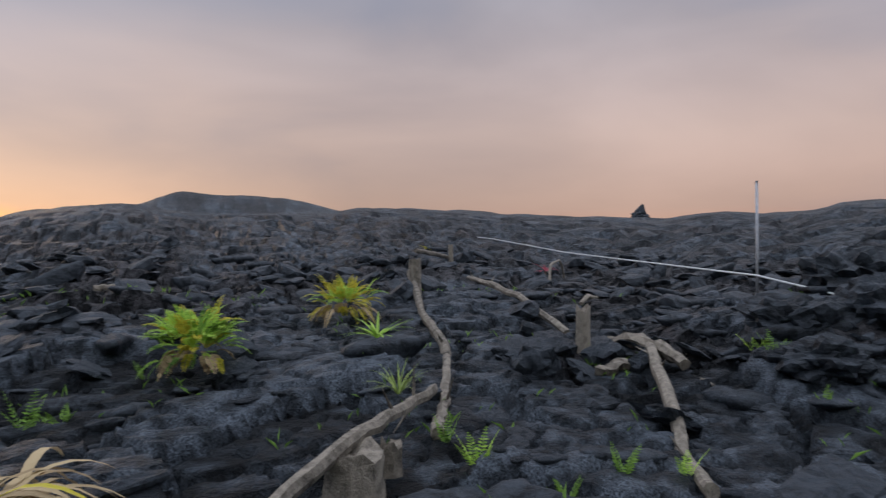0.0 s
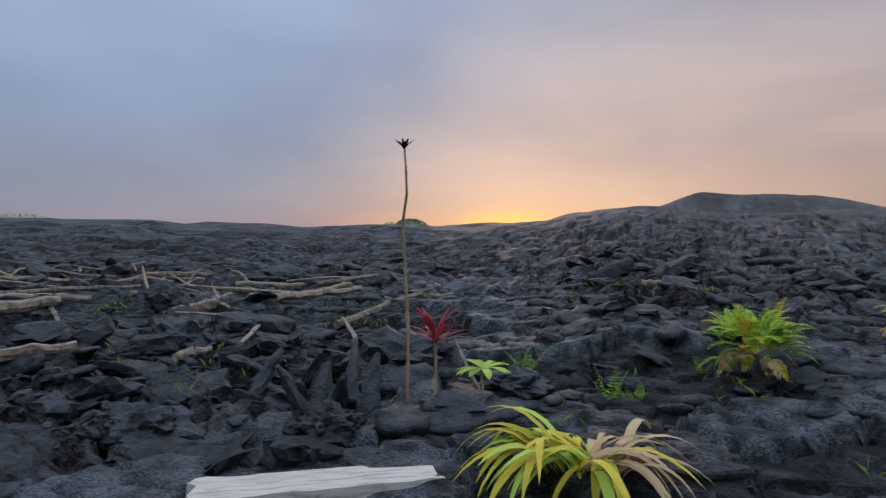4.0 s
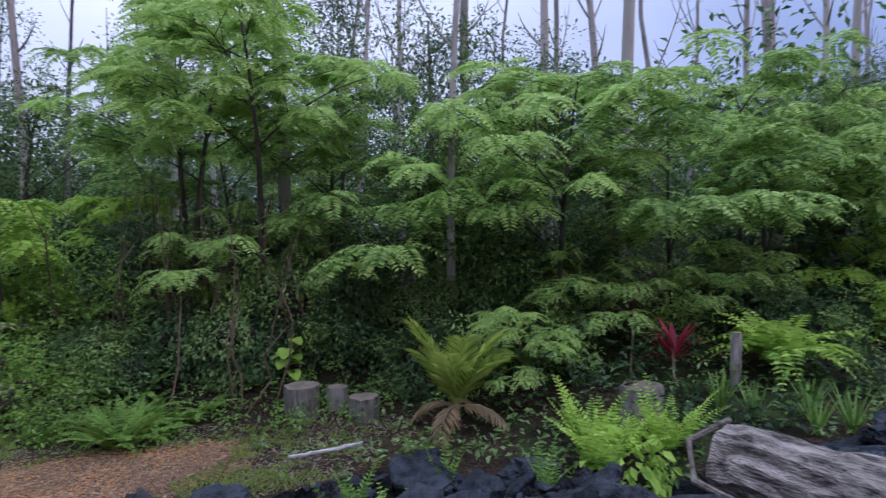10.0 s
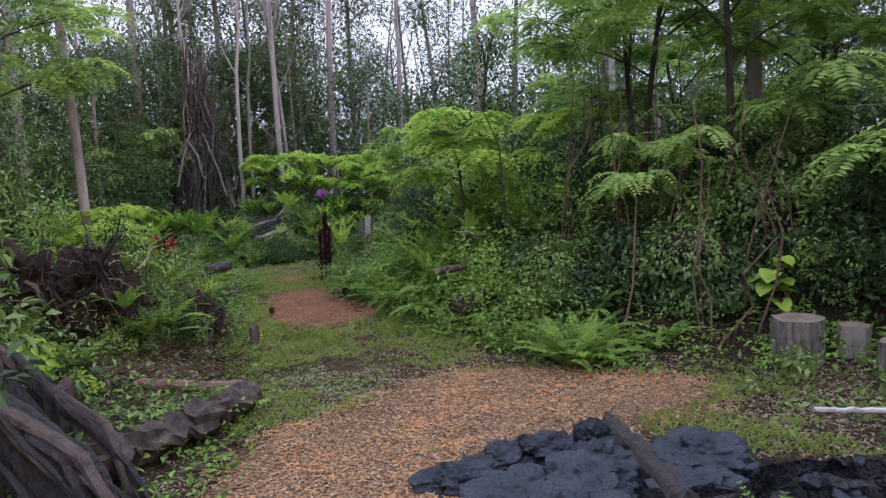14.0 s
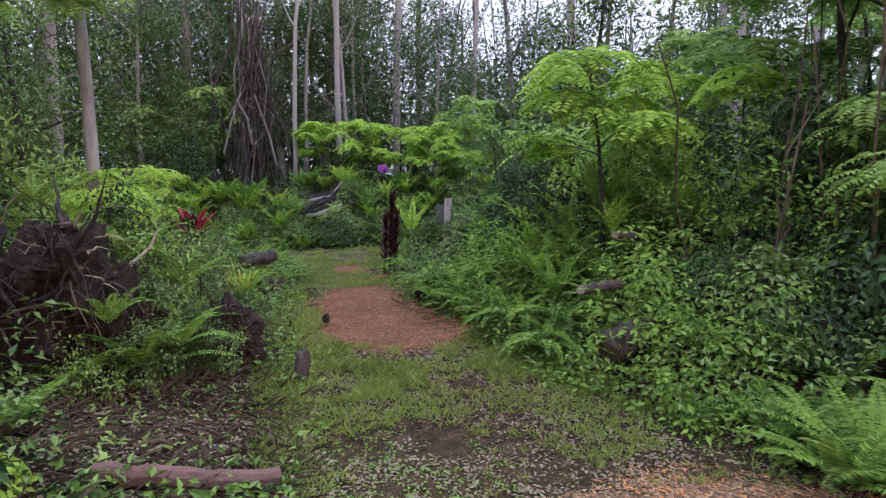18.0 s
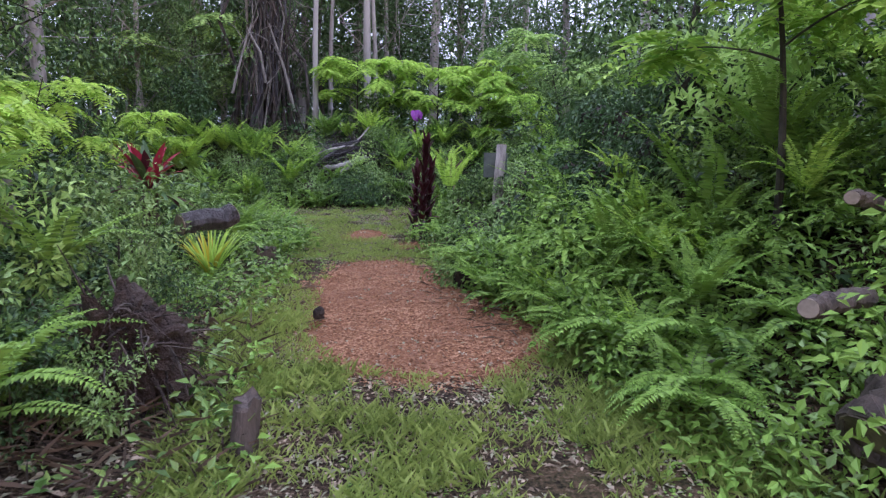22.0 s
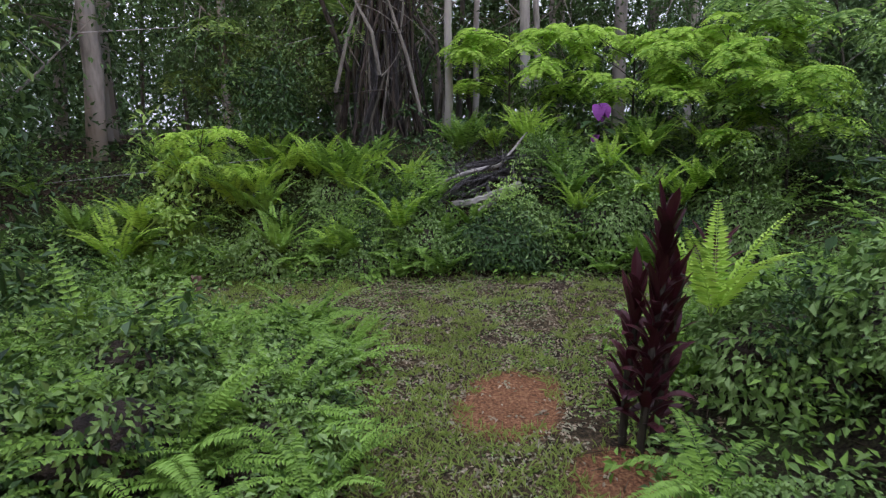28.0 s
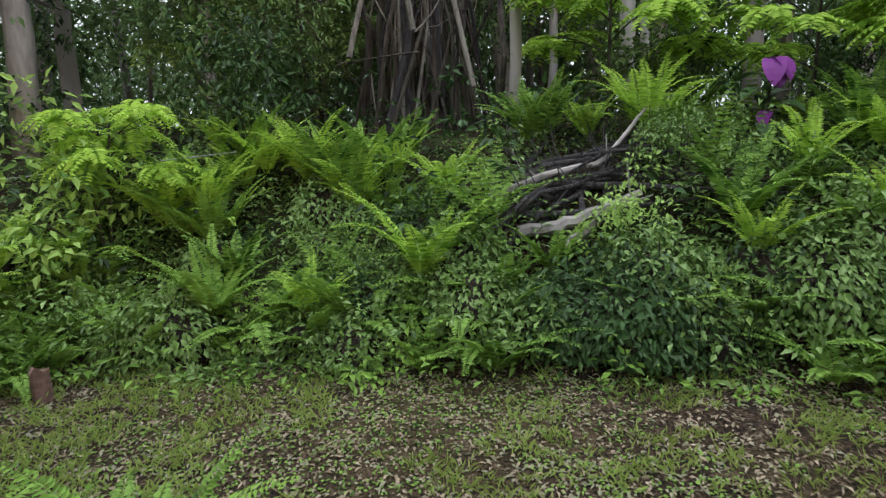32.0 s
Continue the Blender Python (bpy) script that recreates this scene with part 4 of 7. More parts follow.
# ---- the woods ----
def spot_list(rs, n, xr, yr, keep):
    got = []
    while len(got) < n:
        x, y = rs.uniform(*xr), rs.uniform(*yr)
        if keep(x, y):
            got.append((x, y))
    return got


def free_of(x, y, path=0.6, lava=0.4):
    return float(off_path(np.array([x]), np.array([y]))[0]) > path and float(lava_depth(np.array([x]), np.array([y]))[0]) < -lava


rw = np.random.RandomState(21)
feathery = [compound_tree(4.0, 2.0, 72, 101, base=0.24), compound_tree(3.3, 1.8, 63, 102, base=0.2), compound_tree(5.0, 1.9, 63, 103, base=0.45), compound_tree(2.4, 1.3, 36, 104, base=0.15),
            compound_tree(2.7, 1.5, 45, 105, "lime_leaf", base=0.1, label="bright lime-green feathery bush at the lava edge")]
FEATHERY = [  # x, y, which, size, turn
    (8.2, 6.6, 0, 1.05, 10), (9.3, 5.2, 1, 1.1, 80), (10.2, 3.9, 0, 1.0, 200), (11.5, 2.4, 1, 1.05, 300), (12.8, 0.9, 0, 0.92, 40), (14.2, -0.8, 1, 1.0, 130),
    (15.6, -2.6, 1, 0.95, 10), (16.8, -4.6, 4, 1.2, 250), (14.2, -2.6, 4, 1.2, 80), (15.4, -3.7, 4, 1.25, 150), (13.0, -1.0, 4, 1.2, 20), (11.9, 0.6, 4, 1.1, 330), (17.9, -5.5, 4, 1.05, 30), (19.2, -5.6, 4, 1.0, 60), (11.4, 3.3, 4, 0.9, 200), (9.4, 7.8, 2, 0.85, 170)] + [(7.6, 8.9, 3, 1.2, 60), (12.6, 4.4, 2, 0.85, 15), (14.6, 2.4, 2, 0.8, 95),
    (6.6, 10.6, 2, 1.0, 20), (6.5, 11.8, 2, 1.0, 130), (7.2, 12.4, 2, 0.95, 240), (8.3, 10.4, 2, 0.85, 190), (6.3, 10.9, 3, 0.8, 45),
    (-1.3, 15.2, 2, 0.95, 200), (-2.2, 12.0, 2, 0.9, 30), (9.5, 13.6, 1, 1.3, 66), (8.0, 6.1, 3, 0.68, 75), (6.7, 6.6, 3, 0.5, 190), (9.0, 4.5, 3, 0.6, 20), (1.2, 27.4, 3, 1.4, 40), (8.6, 22.6, 3, 1.1, 200), (-2.6, 20.6, 3, 0.9, 20), (-3.8, 21.6, 3, 0.9, 300)]
for k, tree in enumerate(feathery):
    plant_all(tree, [stand(x, y, turn, size) for x, y, w, size, turn in FEATHERY if w == k])
lime_trees = compound_tree(2.3, 1.0, 30, 111, "lime_leaf", 0.40, 0.45, "small lime-green feathery tree above the hedge")
plant_all(lime_trees, [stand(4.6, 24.8, 0, 1.05, -0.1), stand(6.3, 24.1, 100, 1.0, -0.1), stand(7.6, 23.6, 220, 0.95), stand(6.9, 13.7, 10, 0.9), stand(6.9, 22.7, 60, 0.85), stand(7.4, 21.9, 160, 0.8)])
sapling = compound_tree(2.5, 0.85, 18, 112, "lime_leaf", 0.46, 0.55, "slender lime-green sapling with long feathery leaves on the bank")
sapling.matrix_basis = stand(4.55, 13.05, 130)
copy_thing(sapling, stand(0.1, 16.3, 30, 0.62))
copy_thing(sapling, stand(0.2, 14.8, 310, 0.55))
copy_thing(sapling, stand(0.35, 23.0, 20, 0.62))

bares = [bare_tree(17, 201), bare_tree(15, 202, 9, 0.10), bare_tree(19, 203, 6, 0.17), bare_tree(13, 204, 10, 0.07)]
BARE = [  # x, y, which
    (17.3, -2.3, 3), (20.1, -1.0, 1), (17.4, 0.7, 2), (20.5, -0.3, 0), (12.1, 7.8, 0), (13.9, 6.6, 2), (7.9, 8.2, 3), (8.1, 11.3, 0), (15.6, 2.6, 1), (18.2, 1.9, 0),
    (16.5, 4.1, 1), (17.9, 5.6, 3), (19.6, 3.3, 2), (21.8, 1.2, 3), (15.2, 8.4, 1), (13.0, 10.2, 0), (22.6, -2.6, 1), (19.3, -3.4, 3), (16.2, 10.6, 3), (14.6, 12.6, 1),
    (18.8, 8.0, 0), (11.4, 12.0, 3)] + [(23.4, 3.2, 0), (24.6, 0.4, 1), (11.8, 5.6, 3), (3.66, 24.95, 3), (5.25, 26.2, 1), (5.55, 26.3, 3), (-1.85, 25.4, 2), (1.1, 27.5, 0),
    (2.2, 29.0, 1), (7.6, 28.0, 0), (0.0, 16.2, 3), (-4.2, 24.0, 0), (6.8, 30.0, 3), (9.6, 26.2, 1), (-0.6, 29.0, 3), (4.2, 30.5, 0), (10.8, 22.8, 0), (12.4, 18.6, 1),
    (11.0, 15.6, 3), (-2.6, 17.0, 1), (-4.0, 19.5, 3), (2.9, 26.6, 3), (4.5, 27.9, 3)]
for k, tree in enumerate(bares):
    plant_all(tree, [stand(x, y, rw.uniform(0, 360), rw.uniform(0.9, 1.1)) for x, y, w in BARE if w == k])

dark_trees = [leafy_tree(7.0, 2.2, 77, 105, 0.105, 301, "wood_leaf", "pale_bark", "dark green small-leaved forest tree", low=0.12),
              leafy_tree(10, 2.6, 84, 115, 0.125, 302, "wood_leaf", "pale_bark", "tall dark green tree of the back woods", low=0.12, trunk=0.13),
              leafy_tree(5.0, 1.8, 63, 100, 0.10, 303, "vine_leaf", "thin_bark", "mid-green leafy young tree in the woods", low=0.15)]
BACK = [(12.6, 2.9, 2, 0.75), (10.8, 6.2, 2, 0.8), (10.4, 8.6, 2, 0.7), (9.4, 11.2, 2, 0.65), (17.0, 0.2, 0, 0.75), (16.0, 1.6, 0, 0.7), (20.2, -2.0, 0, 0.7), (18.6, -1.6, 2, 0.9), (12.0, 9.4, 2, 0.9),
         (7.4, 17.4, 2, 0.9), (4.0, 28.8, 1, 1.1), (1.8, 27.6, 0, 1.0),
        (0.0, 26.4, 0, 0.9), (-2.4, 27.4, 1, 1.1), (-3.0, 24.6, 0, 1.0), (-4.4, 21.4, 0, 1.0), (-3.8, 18.0, 0, 1.0), (-2.4, 15.6, 2, 1.0)] + [(-3.6, 13.4, 0, 1.0), (-1.4, 19.6, 2, 0.9), (-0.4, 31.0, 1, 1.2),
        (3.0, 32.5, 1, 1.2), (12.6, 29.0, 1, 1.2), (-4.6, 30.0, 1, 1.2), (-6.5, 25.0, 1, 1.1), (-6.4, 16.5, 1, 1.1),
        (-4.5, 10.0, 1, 1.0), (-7.5, 12.5, 1, 1.1), (6.7, 19.0, 2, 0.45), (14.5, 20.5, 1, 1.1), (16.0, 16.0, 1, 1.1), (1.3, 26.0, 2, 0.6), (8.6, 8.8, 0, 0.75), (9.9, 7.4, 0, 0.7), (-3.4, 22.8, 0, 0.8), (0.6, 28.6, 0, 0.9), (5.8, 31.0, 1, 1.15), (7.6, 33.0, 1, 1.25), (9.6, 31.0, 1, 1.2), (6.3, 28.2, 0, 1.0), (3.1, 28.0, 0, 0.9), (8.4, 26.6, 0, 0.9)]
for k, tree in enumerate(dark_trees):
    plant_all(tree, [stand(x, y, rw.uniform(0, 360), s) for x, y, w, s in BACK if w == k])

shrubs = [leafy_tree(1.7, 0.9, 28, 42, 0.095, 311, "vine_leaf", "thin_bark", "broad-leaved green shrub in the undergrowth", "shrub", 0.1, 0.02, 0.8, "shrubs of the undergrowth"),
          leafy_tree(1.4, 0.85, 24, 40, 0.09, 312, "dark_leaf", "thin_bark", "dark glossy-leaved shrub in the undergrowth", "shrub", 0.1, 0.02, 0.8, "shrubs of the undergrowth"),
          leafy_tree(1.2, 0.7, 20, 42, 0.095, 313, "tree_leaf", "thin_bark", "bright green broad-leaved shrub", "shrub", 0.1, 0.02, 0.8, "shrubs of the undergrowth")]
HEROES = [(7.9, 3.9, 1.5), (7.3, 5.0, 1.3), (8.1, 5.6, 1.0), (5.6, 7.05, 1.5), (5.6, 8.2, 1.0), (5.43, 8.94, 0.9), (5.85, 9.45, 0.8), (6.0, 5.2, 1.0), (4.6, 5.15, 1.2), (7.15, 4.36, 1.0), (9.9, 2.25, 1.0), (6.5, 3.4, 1.2),
          (-0.2, 13.4, 1.1), (0.6, 12.6, 0.7), (1.0, 14.0, 0.8), (3.8, 12.0, 1.0), (4.3, 13.2, 0.8), (4.15, 14.2, 0.6), (3.82, 17.62, 0.9), (4.4, 16.72, 0.8), (0.84, 16.62, 0.9), (1.5, 16.15, 0.9)] + [(4.4, 24.0, 1.2), (5.6, 23.4, 0.8), (2.75, 25.2, 1.3), (0.2, 10.0, 1.1), (0.75, 12.0, 0.9), (1.05, 12.9, 0.6), (-0.5, 11.6, 1.1), (1.35, 13.9, 0.75), (1.35, 14.6, 0.95), (3.95, 18.7, 0.45), (4.2, 19.2, 0.55), (4.3, 19.7, 0.5), (-0.2, 12.4, 0.9), (-0.5, 23.6, 0.7), (-0.9, 24.1, 0.8), (-1.5, 24.9, 0.9), (4.1, 22.7, 0.5), (4.1, 23.2, 0.6), (5.4, 22.7, 0.45), (2.2, 24.2, 0.5)]


def clear(x, y):
    return all(math.hypot(x - hx, y - hy) > hr for hx, hy, hr in HEROES)


edge = spot_list(rw, 46, (5.0, 16.0), (-5.0, 14.0), lambda x, y: clear(x, y) and free_of(x, y, 0.9, 1.4) and float(lava_depth(np.array([x]), np.array([y]))[0]) > -4.5 - 4 * (y > 7))
inner = spot_list(rw, 46, (-3.5, 8.5), (9.5, 26.5), lambda x, y: clear(x, y) and free_of(x, y, 1.1, 0.6) and float(off_path(np.array([x]), np.array([y]))[0]) < 4.2)
hedge = spot_list(rw, 12, (2.9, 7.0), (11.0, 25.0), lambda x, y: clear(x, y) and 0.35 < float(off_path(np.array([x]), np.array([y]))[0]) < 1.5)
hedge, inner = [[(x, y) for x, y in spots if not (3.4 < x < 6.0 and 18.1 < y < 21.6) and not (3.4 < x < 5.0 and 13.6 < y < 16.4)] for spots in (hedge, inner)]
for k, sh in enumerate(shrubs):
    plant_all(sh, [stand(x, y, rw.uniform(0, 360), rw.uniform(0.7, 1.15)) for n, (x, y) in enumerate(edge + inner) if n % 3 == k] + [stand(x, y, rw.uniform(0, 360), rw.uniform(0.45, 0.7)) for n, (x, y) in enumerate(hedge) if n % 3 == k])


# ---- creepers: domes of overlapping leaves with hollows between them ----
def creeper(r, h, n, size, seed, mat, label, ovate=False):
    rs = np.random.RandomState(seed)
    t = thing("creeper", label, "shrub", "creepers over the banks")
    d = unit(rs.normal(size=(n, 3)) * [1, 1, 0.8] + [0, 0, 0.25])
    d[:, 2] = np.abs(d[:, 2]) - 0.08
    lobes = unit(rs.normal(size=(9, 3)) + [0, 0, 0.6])
    swell = np.max(d @ lobes.T, axis=1)
    k = 0.55 + 0.5 * np.clip((swell - 0.55) / 0.45, 0, 1) ** 0.7
    k *= np.where(rs.rand(n) < 0.08, rs.uniform(1.0, 1.3, n), rs.uniform(0.8, 1.03, n))
    P = d * k[:, None] * [r, r, h]
    face = unit(d / [r, r, h])
    down = unit(np.array([0, 0, -1.0]) - face * (-face[:, 2:3]) + rs.normal(size=(n, 3)) * 0.55)
    s = size * rs.uniform(0.6, 1.25, n)
    part("foliage", leaves(P, down + face * 0.35, unit(face + rs.normal(size=(n, 3)) * 0.42 + [0, 0, 0.3]), s, s * rs.uniform(0.45, 0.62, n), 0.15, 0.2, ovate), mat, t)
    # unseen dark ball added inside the mound, so gaps between leaves read as shade
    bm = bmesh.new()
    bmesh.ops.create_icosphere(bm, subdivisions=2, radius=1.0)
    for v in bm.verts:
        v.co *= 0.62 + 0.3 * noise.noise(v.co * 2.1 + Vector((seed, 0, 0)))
    core_shape = (np.array([v.co[:] for v in bm.verts]) * [r, r, h], np.array([[v.index for v in f.verts] for f in bm.faces]))
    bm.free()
    part("stem_tangle", core_shape, "roots", t, "dark core added so the gaps between leaves look shaded")
    part("stem", tube(curve((0, 0, -0.15), (0.2, 0.1, 1), h * 0.8 + 0.15, rs.uniform(-0.4, 0.4, 3), 6), np.linspace(0.014, 0.004, 6), 5, 0, rs), "thin_bark", t)
    return t


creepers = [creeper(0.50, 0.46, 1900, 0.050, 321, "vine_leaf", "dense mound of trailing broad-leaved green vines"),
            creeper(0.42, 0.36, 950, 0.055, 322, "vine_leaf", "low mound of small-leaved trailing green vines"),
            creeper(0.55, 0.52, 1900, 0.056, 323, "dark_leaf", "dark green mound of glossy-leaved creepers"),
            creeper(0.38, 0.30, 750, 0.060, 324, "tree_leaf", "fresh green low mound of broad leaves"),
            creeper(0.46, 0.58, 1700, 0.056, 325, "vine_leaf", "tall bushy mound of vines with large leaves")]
ra = np.random.RandomState(326)
beside = lambda lo, hi: (lambda x, y: clear(x, y) and lo < float(off_path(np.array([x]), np.array([y]))[0]) < hi and float(lava_depth(np.array([x]), np.array([y]))[0]) < -0.5)
domes = spot_list(ra, 46, (3.0, 6.4), (11.0, 20.5), beside(0.22, 1.5)) + spot_list(ra, 36, (-1.2, 2.6), (13.6, 20.6), beside(0.3, 1.7)) + spot_list(ra, 44, (-1.2, 7.8), (21.4, 24.3), beside(0.38, 2.4))
domes += [(3.5, 21.85), (4.05, 21.85), (4.6, 21.95), (5.2, 21.8), (3.1, 22.2), (2.4, 21.9), (5.9, 21.7), (1.7, 22.1), (6.6, 21.6)]
dusky = spot_list(ra, 60, (5.2, 13.5), (0.0, 11.0), lambda x, y: clear(x, y) and free_of(x, y, 0.7, 1.2) and (float(off_path(np.array([x]), np.array([y]))[0]) < 3.0 or float(lava_depth(np.array([x]), np.array([y]))[0]) > -4.0))
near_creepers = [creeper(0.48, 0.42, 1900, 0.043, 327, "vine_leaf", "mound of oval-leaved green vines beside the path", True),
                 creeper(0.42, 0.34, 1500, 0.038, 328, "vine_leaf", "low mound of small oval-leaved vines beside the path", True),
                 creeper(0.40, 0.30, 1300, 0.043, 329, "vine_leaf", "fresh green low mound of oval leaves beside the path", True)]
close_by = [p for p in domes if float(off_path(np.array([p[0]]), np.array([p[1]]))[0]) < 0.85 and p[1] < 21.0]
low_by = [p for p in close_by if p[0] > 3.4 and p[1] > 18.3]
close_by = [p for p in close_by if p not in low_by]
domes = [p for p in domes if p not in close_by and p not in low_by and not (3.4 < p[0] < 6.0 and 18.3 < p[1] < 21.3) and math.hypot(p[0] - 4.0, p[1] - 22.65) > 0.7]
for x, y in low_by:
    copy_thing(near_creepers[1], stand(x, y, ra.uniform(0, 360), 0.5, -0.05))
for k, cr in enumerate(near_creepers):
    plant_all(cr, [stand(x, y, ra.uniform(0, 360), ra.uniform(0.7, 1.05), -0.03) for n, (x, y) in enumerate(close_by) if n % 3 == k] + [stand(x, y, ra.uniform(0, 360), ra.uniform(0.8, 1.5), rise) for n, (x, y) in enumerate(dusky) if n % 3 == 0 and n % 2 == k for rise in (-0.05, 0.35)])
for k, cr in enumerate(creepers):
    plant_all(cr, [stand(x, y, ra.uniform(0, 360), ra.uniform(0.7, 1.15), -0.03) for n, (x, y) in enumerate(domes) if n % 5 == k] + ([stand(x, y, ra.uniform(0, 360), ra.uniform(0.9, 1.7), -0.05) for n, (x, y) in enumerate(dusky) if n % 3] + [stand(4.9, 15.0, 30, 0.95, 0.1), stand(5.2, 15.3, 120, 0.95, 0.35), stand(5.0, 15.7, 200, 0.95, 0.1), stand(5.4, 15.9, 20, 1.0, 0.4), stand(5.0, 14.5, 60, 0.9, 0.2), stand(5.5, 14.9, 170, 1.0, 0.5), stand(0.7, 16.3, 60, 0.95), stand(1.2, 16.95, 10, 0.8)] if k == 2 else []))


# ---- undergrowth, ferns, grass ----
def carpet(name, label, n, xr, yr, keep, size, mat, seed, lift=0.35, clump=7):
    """Trailing leaves over a bank: many small sprays on the ground."""
    rs = np.random.RandomState(seed)
    x, y = rs.uniform(*xr, n * 3), rs.uniform(*yr, n * 3)
    ok = keep(x, y)
    x, y = x[ok][:n], y[ok][:n]
    z = ground_z(x, y, False)
    h = rs.uniform(0, 1, len(x)) ** 1.3 * lift * np.clip(0.75 + 2.2 * fbm(x * 1.3, y * 1.3, seed, 3), 0.05, 2)
    c = np.stack([x, y, z + h], -1).repeat(clump, 0)
    d = unit(rs.normal(size=c.shape) * [1, 1, 0.5] + [0, 0, 0.1])
    P = c + d * rs.uniform(0.0, 0.12, (len(c), 1)) + [0, 0, 0.02]
    s = size * rs.uniform(0.6, 1.3, len(c))
    ob = part(name, leaves(P, d + [0, 0, -0.15], unit(rs.normal(size=c.shape) * 0.4 + [0, 0, 1]), s, s * 0.5, 0.15, 0.2), mat)
    return tagged(ob, label, "undergrowth", kind="stuff")


def open_spots(x, y):
    return np.minimum.reduce([np.hypot(x - hx, y - hy) - hr for hx, hy, hr in ((0.75, 12.0, 0.75), (1.05, 12.9, 0.45), (1.4, 14.3, 0.55), (4.1, 22.75, 0.4), (4.15, 23.2, 0.5), (-0.2, 12.9, 0.5))]) > 0


banks = lambda lo, hi: (lambda x, y: (off_path(x, y) > lo) & (off_path(x, y) < hi) & (lava_depth(x, y) < -0.25) & open_spots(x, y))
carpet("vine_undergrowth", "tangled green vines covering the banks beside the path", 10500, (-3, 8), (10.5, 25.5), banks(0.05, 3.2), 0.056, "vine_leaf", 401, 0.35)
# shade below the trees is partly put into this layer's leaf colour
carpet("dark_undergrowth", "creeping plants under the trees, leaf colour darkened to deepen the shade", 3500, (-3, 15), (-4, 26), banks(0.9, 5.5), 0.10, "dark_leaf", 402, 0.6)
carpet("bright_undergrowth", "bright green seedlings along the path edge", 2600, (-1, 8), (8, 24), banks(-0.1, 1.2), 0.06, "fern_leaf", 403, 0.15)
carpet("bank_undergrowth", "fresh green fern tips and seedlings over the bank", 2600, (3.0, 5.8), (10.9, 15.6), banks(0.0, 1.8), 0.06, "fern_leaf", 405, 0.75)
carpet("edge_undergrowth", "low green weeds at the edge of the lava", 1500, (4.3, 17), (-6, 9), lambda x, y: (lava_depth(x, y) < 0.05) & (lava_depth(x, y) > -3), 0.08, "vine_leaf", 404, 0.2)

ferns = [fern(9, 0.75, 501), fern(7, 0.6, 502, label="small upright sword fern", upright=2.2), fern(11, 0.95, 503, label="large arching sword fern", pin=0.095, wide=0.034, pairs=36)]
near_banks = spot_list(rw, 120, (-1.5, 6.5), (9.0, 24.0), lambda x, y: clear(x, y) and 0.05 < float(off_path(np.array([x]), np.array([y]))[0]) < 1.3 and float(lava_depth(np.array([x]), np.array([y]))[0]) < -0.6)
for k, f in enumerate(ferns):
    plant_all(f, [stand(x, y, rw.uniform(0, 360), rw.uniform(0.6, 1.05)) for n, (x, y) in enumerate(near_banks) if n % 3 == k])
far_banks = spot_list(rw, 150, (-3.5, 12), (-3.0, 26.0), lambda x, y: clear(x, y) and free_of(x, y, 0.9, 1.0) and (float(off_path(np.array([x]), np.array([y]))[0]) < 4 or float(lava_depth(np.array([x]), np.array([y]))[0]) > -4))
thicket = []
for x, y in far_banks:
    s, z = rw.uniform(0.6, 1.15), gz(x, y) + 0.05
    for a in around(8, rw):
        thicket.append(frond((x, y, z), (np.cos(a), np.sin(a), rw.uniform(0.8, 2.4)), s * rw.uniform(0.6, 1.0), 17, 0.085 * s, 0.046 * s, (0, 0, rw.uniform(-1.4, -0.7)), 0.0035, rw, 4))
tagged(part("fern_thicket", join(*thicket), "fern_leaf"), "thick sword ferns under the trees", "ferns", kind="stuff")


def scatter(name, label, category, n, xr, yr, keep, length, width, mat, seed, rise, fold=0.1, droop=0.3):
    rs = np.random.RandomState(seed)
    x, y = rs.uniform(*xr, n * 4), rs.uniform(*yr, n * 4)
    ok = keep(x, y)
    x, y = x[ok][:n], y[ok][:n]
    a = rs.uniform(0, 2 * np.pi, len(x))
    D = np.stack([np.cos(a), np.sin(a), rs.uniform(*rise, len(x))], -1)
    N = unit(rs.normal(size=D.shape) * 0.3 + [0, 0, 1])
    P = np.stack([x, y, ground_z(x, y) + 0.006], -1)
    ob = part(name, leaves(P, D, N, length * rs.uniform(0.5, 1.3, len(x)), width * rs.uniform(0.6, 1.3, len(x)), fold, droop), mat)
    return tagged(ob, label, category, kind="stuff")


in_path = lambda x, y: (off_path(x, y) < 0.25) & (np.minimum.reduce([run_out(x, y, m) for m in MULCH]) > -0.1) & (lava_depth(x, y) < -0.02) & (fbm(x * 1.6, y * 1.6, 17, 3) + 0.9 * vnoise(x * 13, y * 13, 18) + 0.35 * vnoise(x * 4, y * 4, 16) - 0.03 - 0.24 * ease(12.3, 11.7, y) * ease(8.5, 9.5, y) * ease(4.2, 3.2, x) + 0.2 * ease(12.0, 12.6, y) * ease(14.8, 14.2, y) + 0.05 * ease(18.5, 19.5, y) > 0)
scatter("grass", "short green grass on the trodden path", "grass", 75000, (-1, 8), (7, 22.5), in_path, 0.055, 0.0055, "grass", 411, (0.5, 3.0))
scatter("grass_tufts", "tufts of longer green grass on the path", "grass", 8500, (0.8, 4.2), (11.7, 15.0), lambda x, y: (off_path(x, y) < 0.3) & (np.minimum.reduce([run_out(x, y, m) for m in MULCH]) > 0.0) & (fbm(x * 2.2, y * 2.2, 31, 3) + 0.5 * vnoise(x * 9, y * 9, 32) - 0.06 - 0.35 * ease(12.6, 11.9, y) + 0.3 * ease(-0.25, 0.15, off_path(x, y)) > 0), 0.085, 0.006, "grass", 421, (0.8, 3.0))
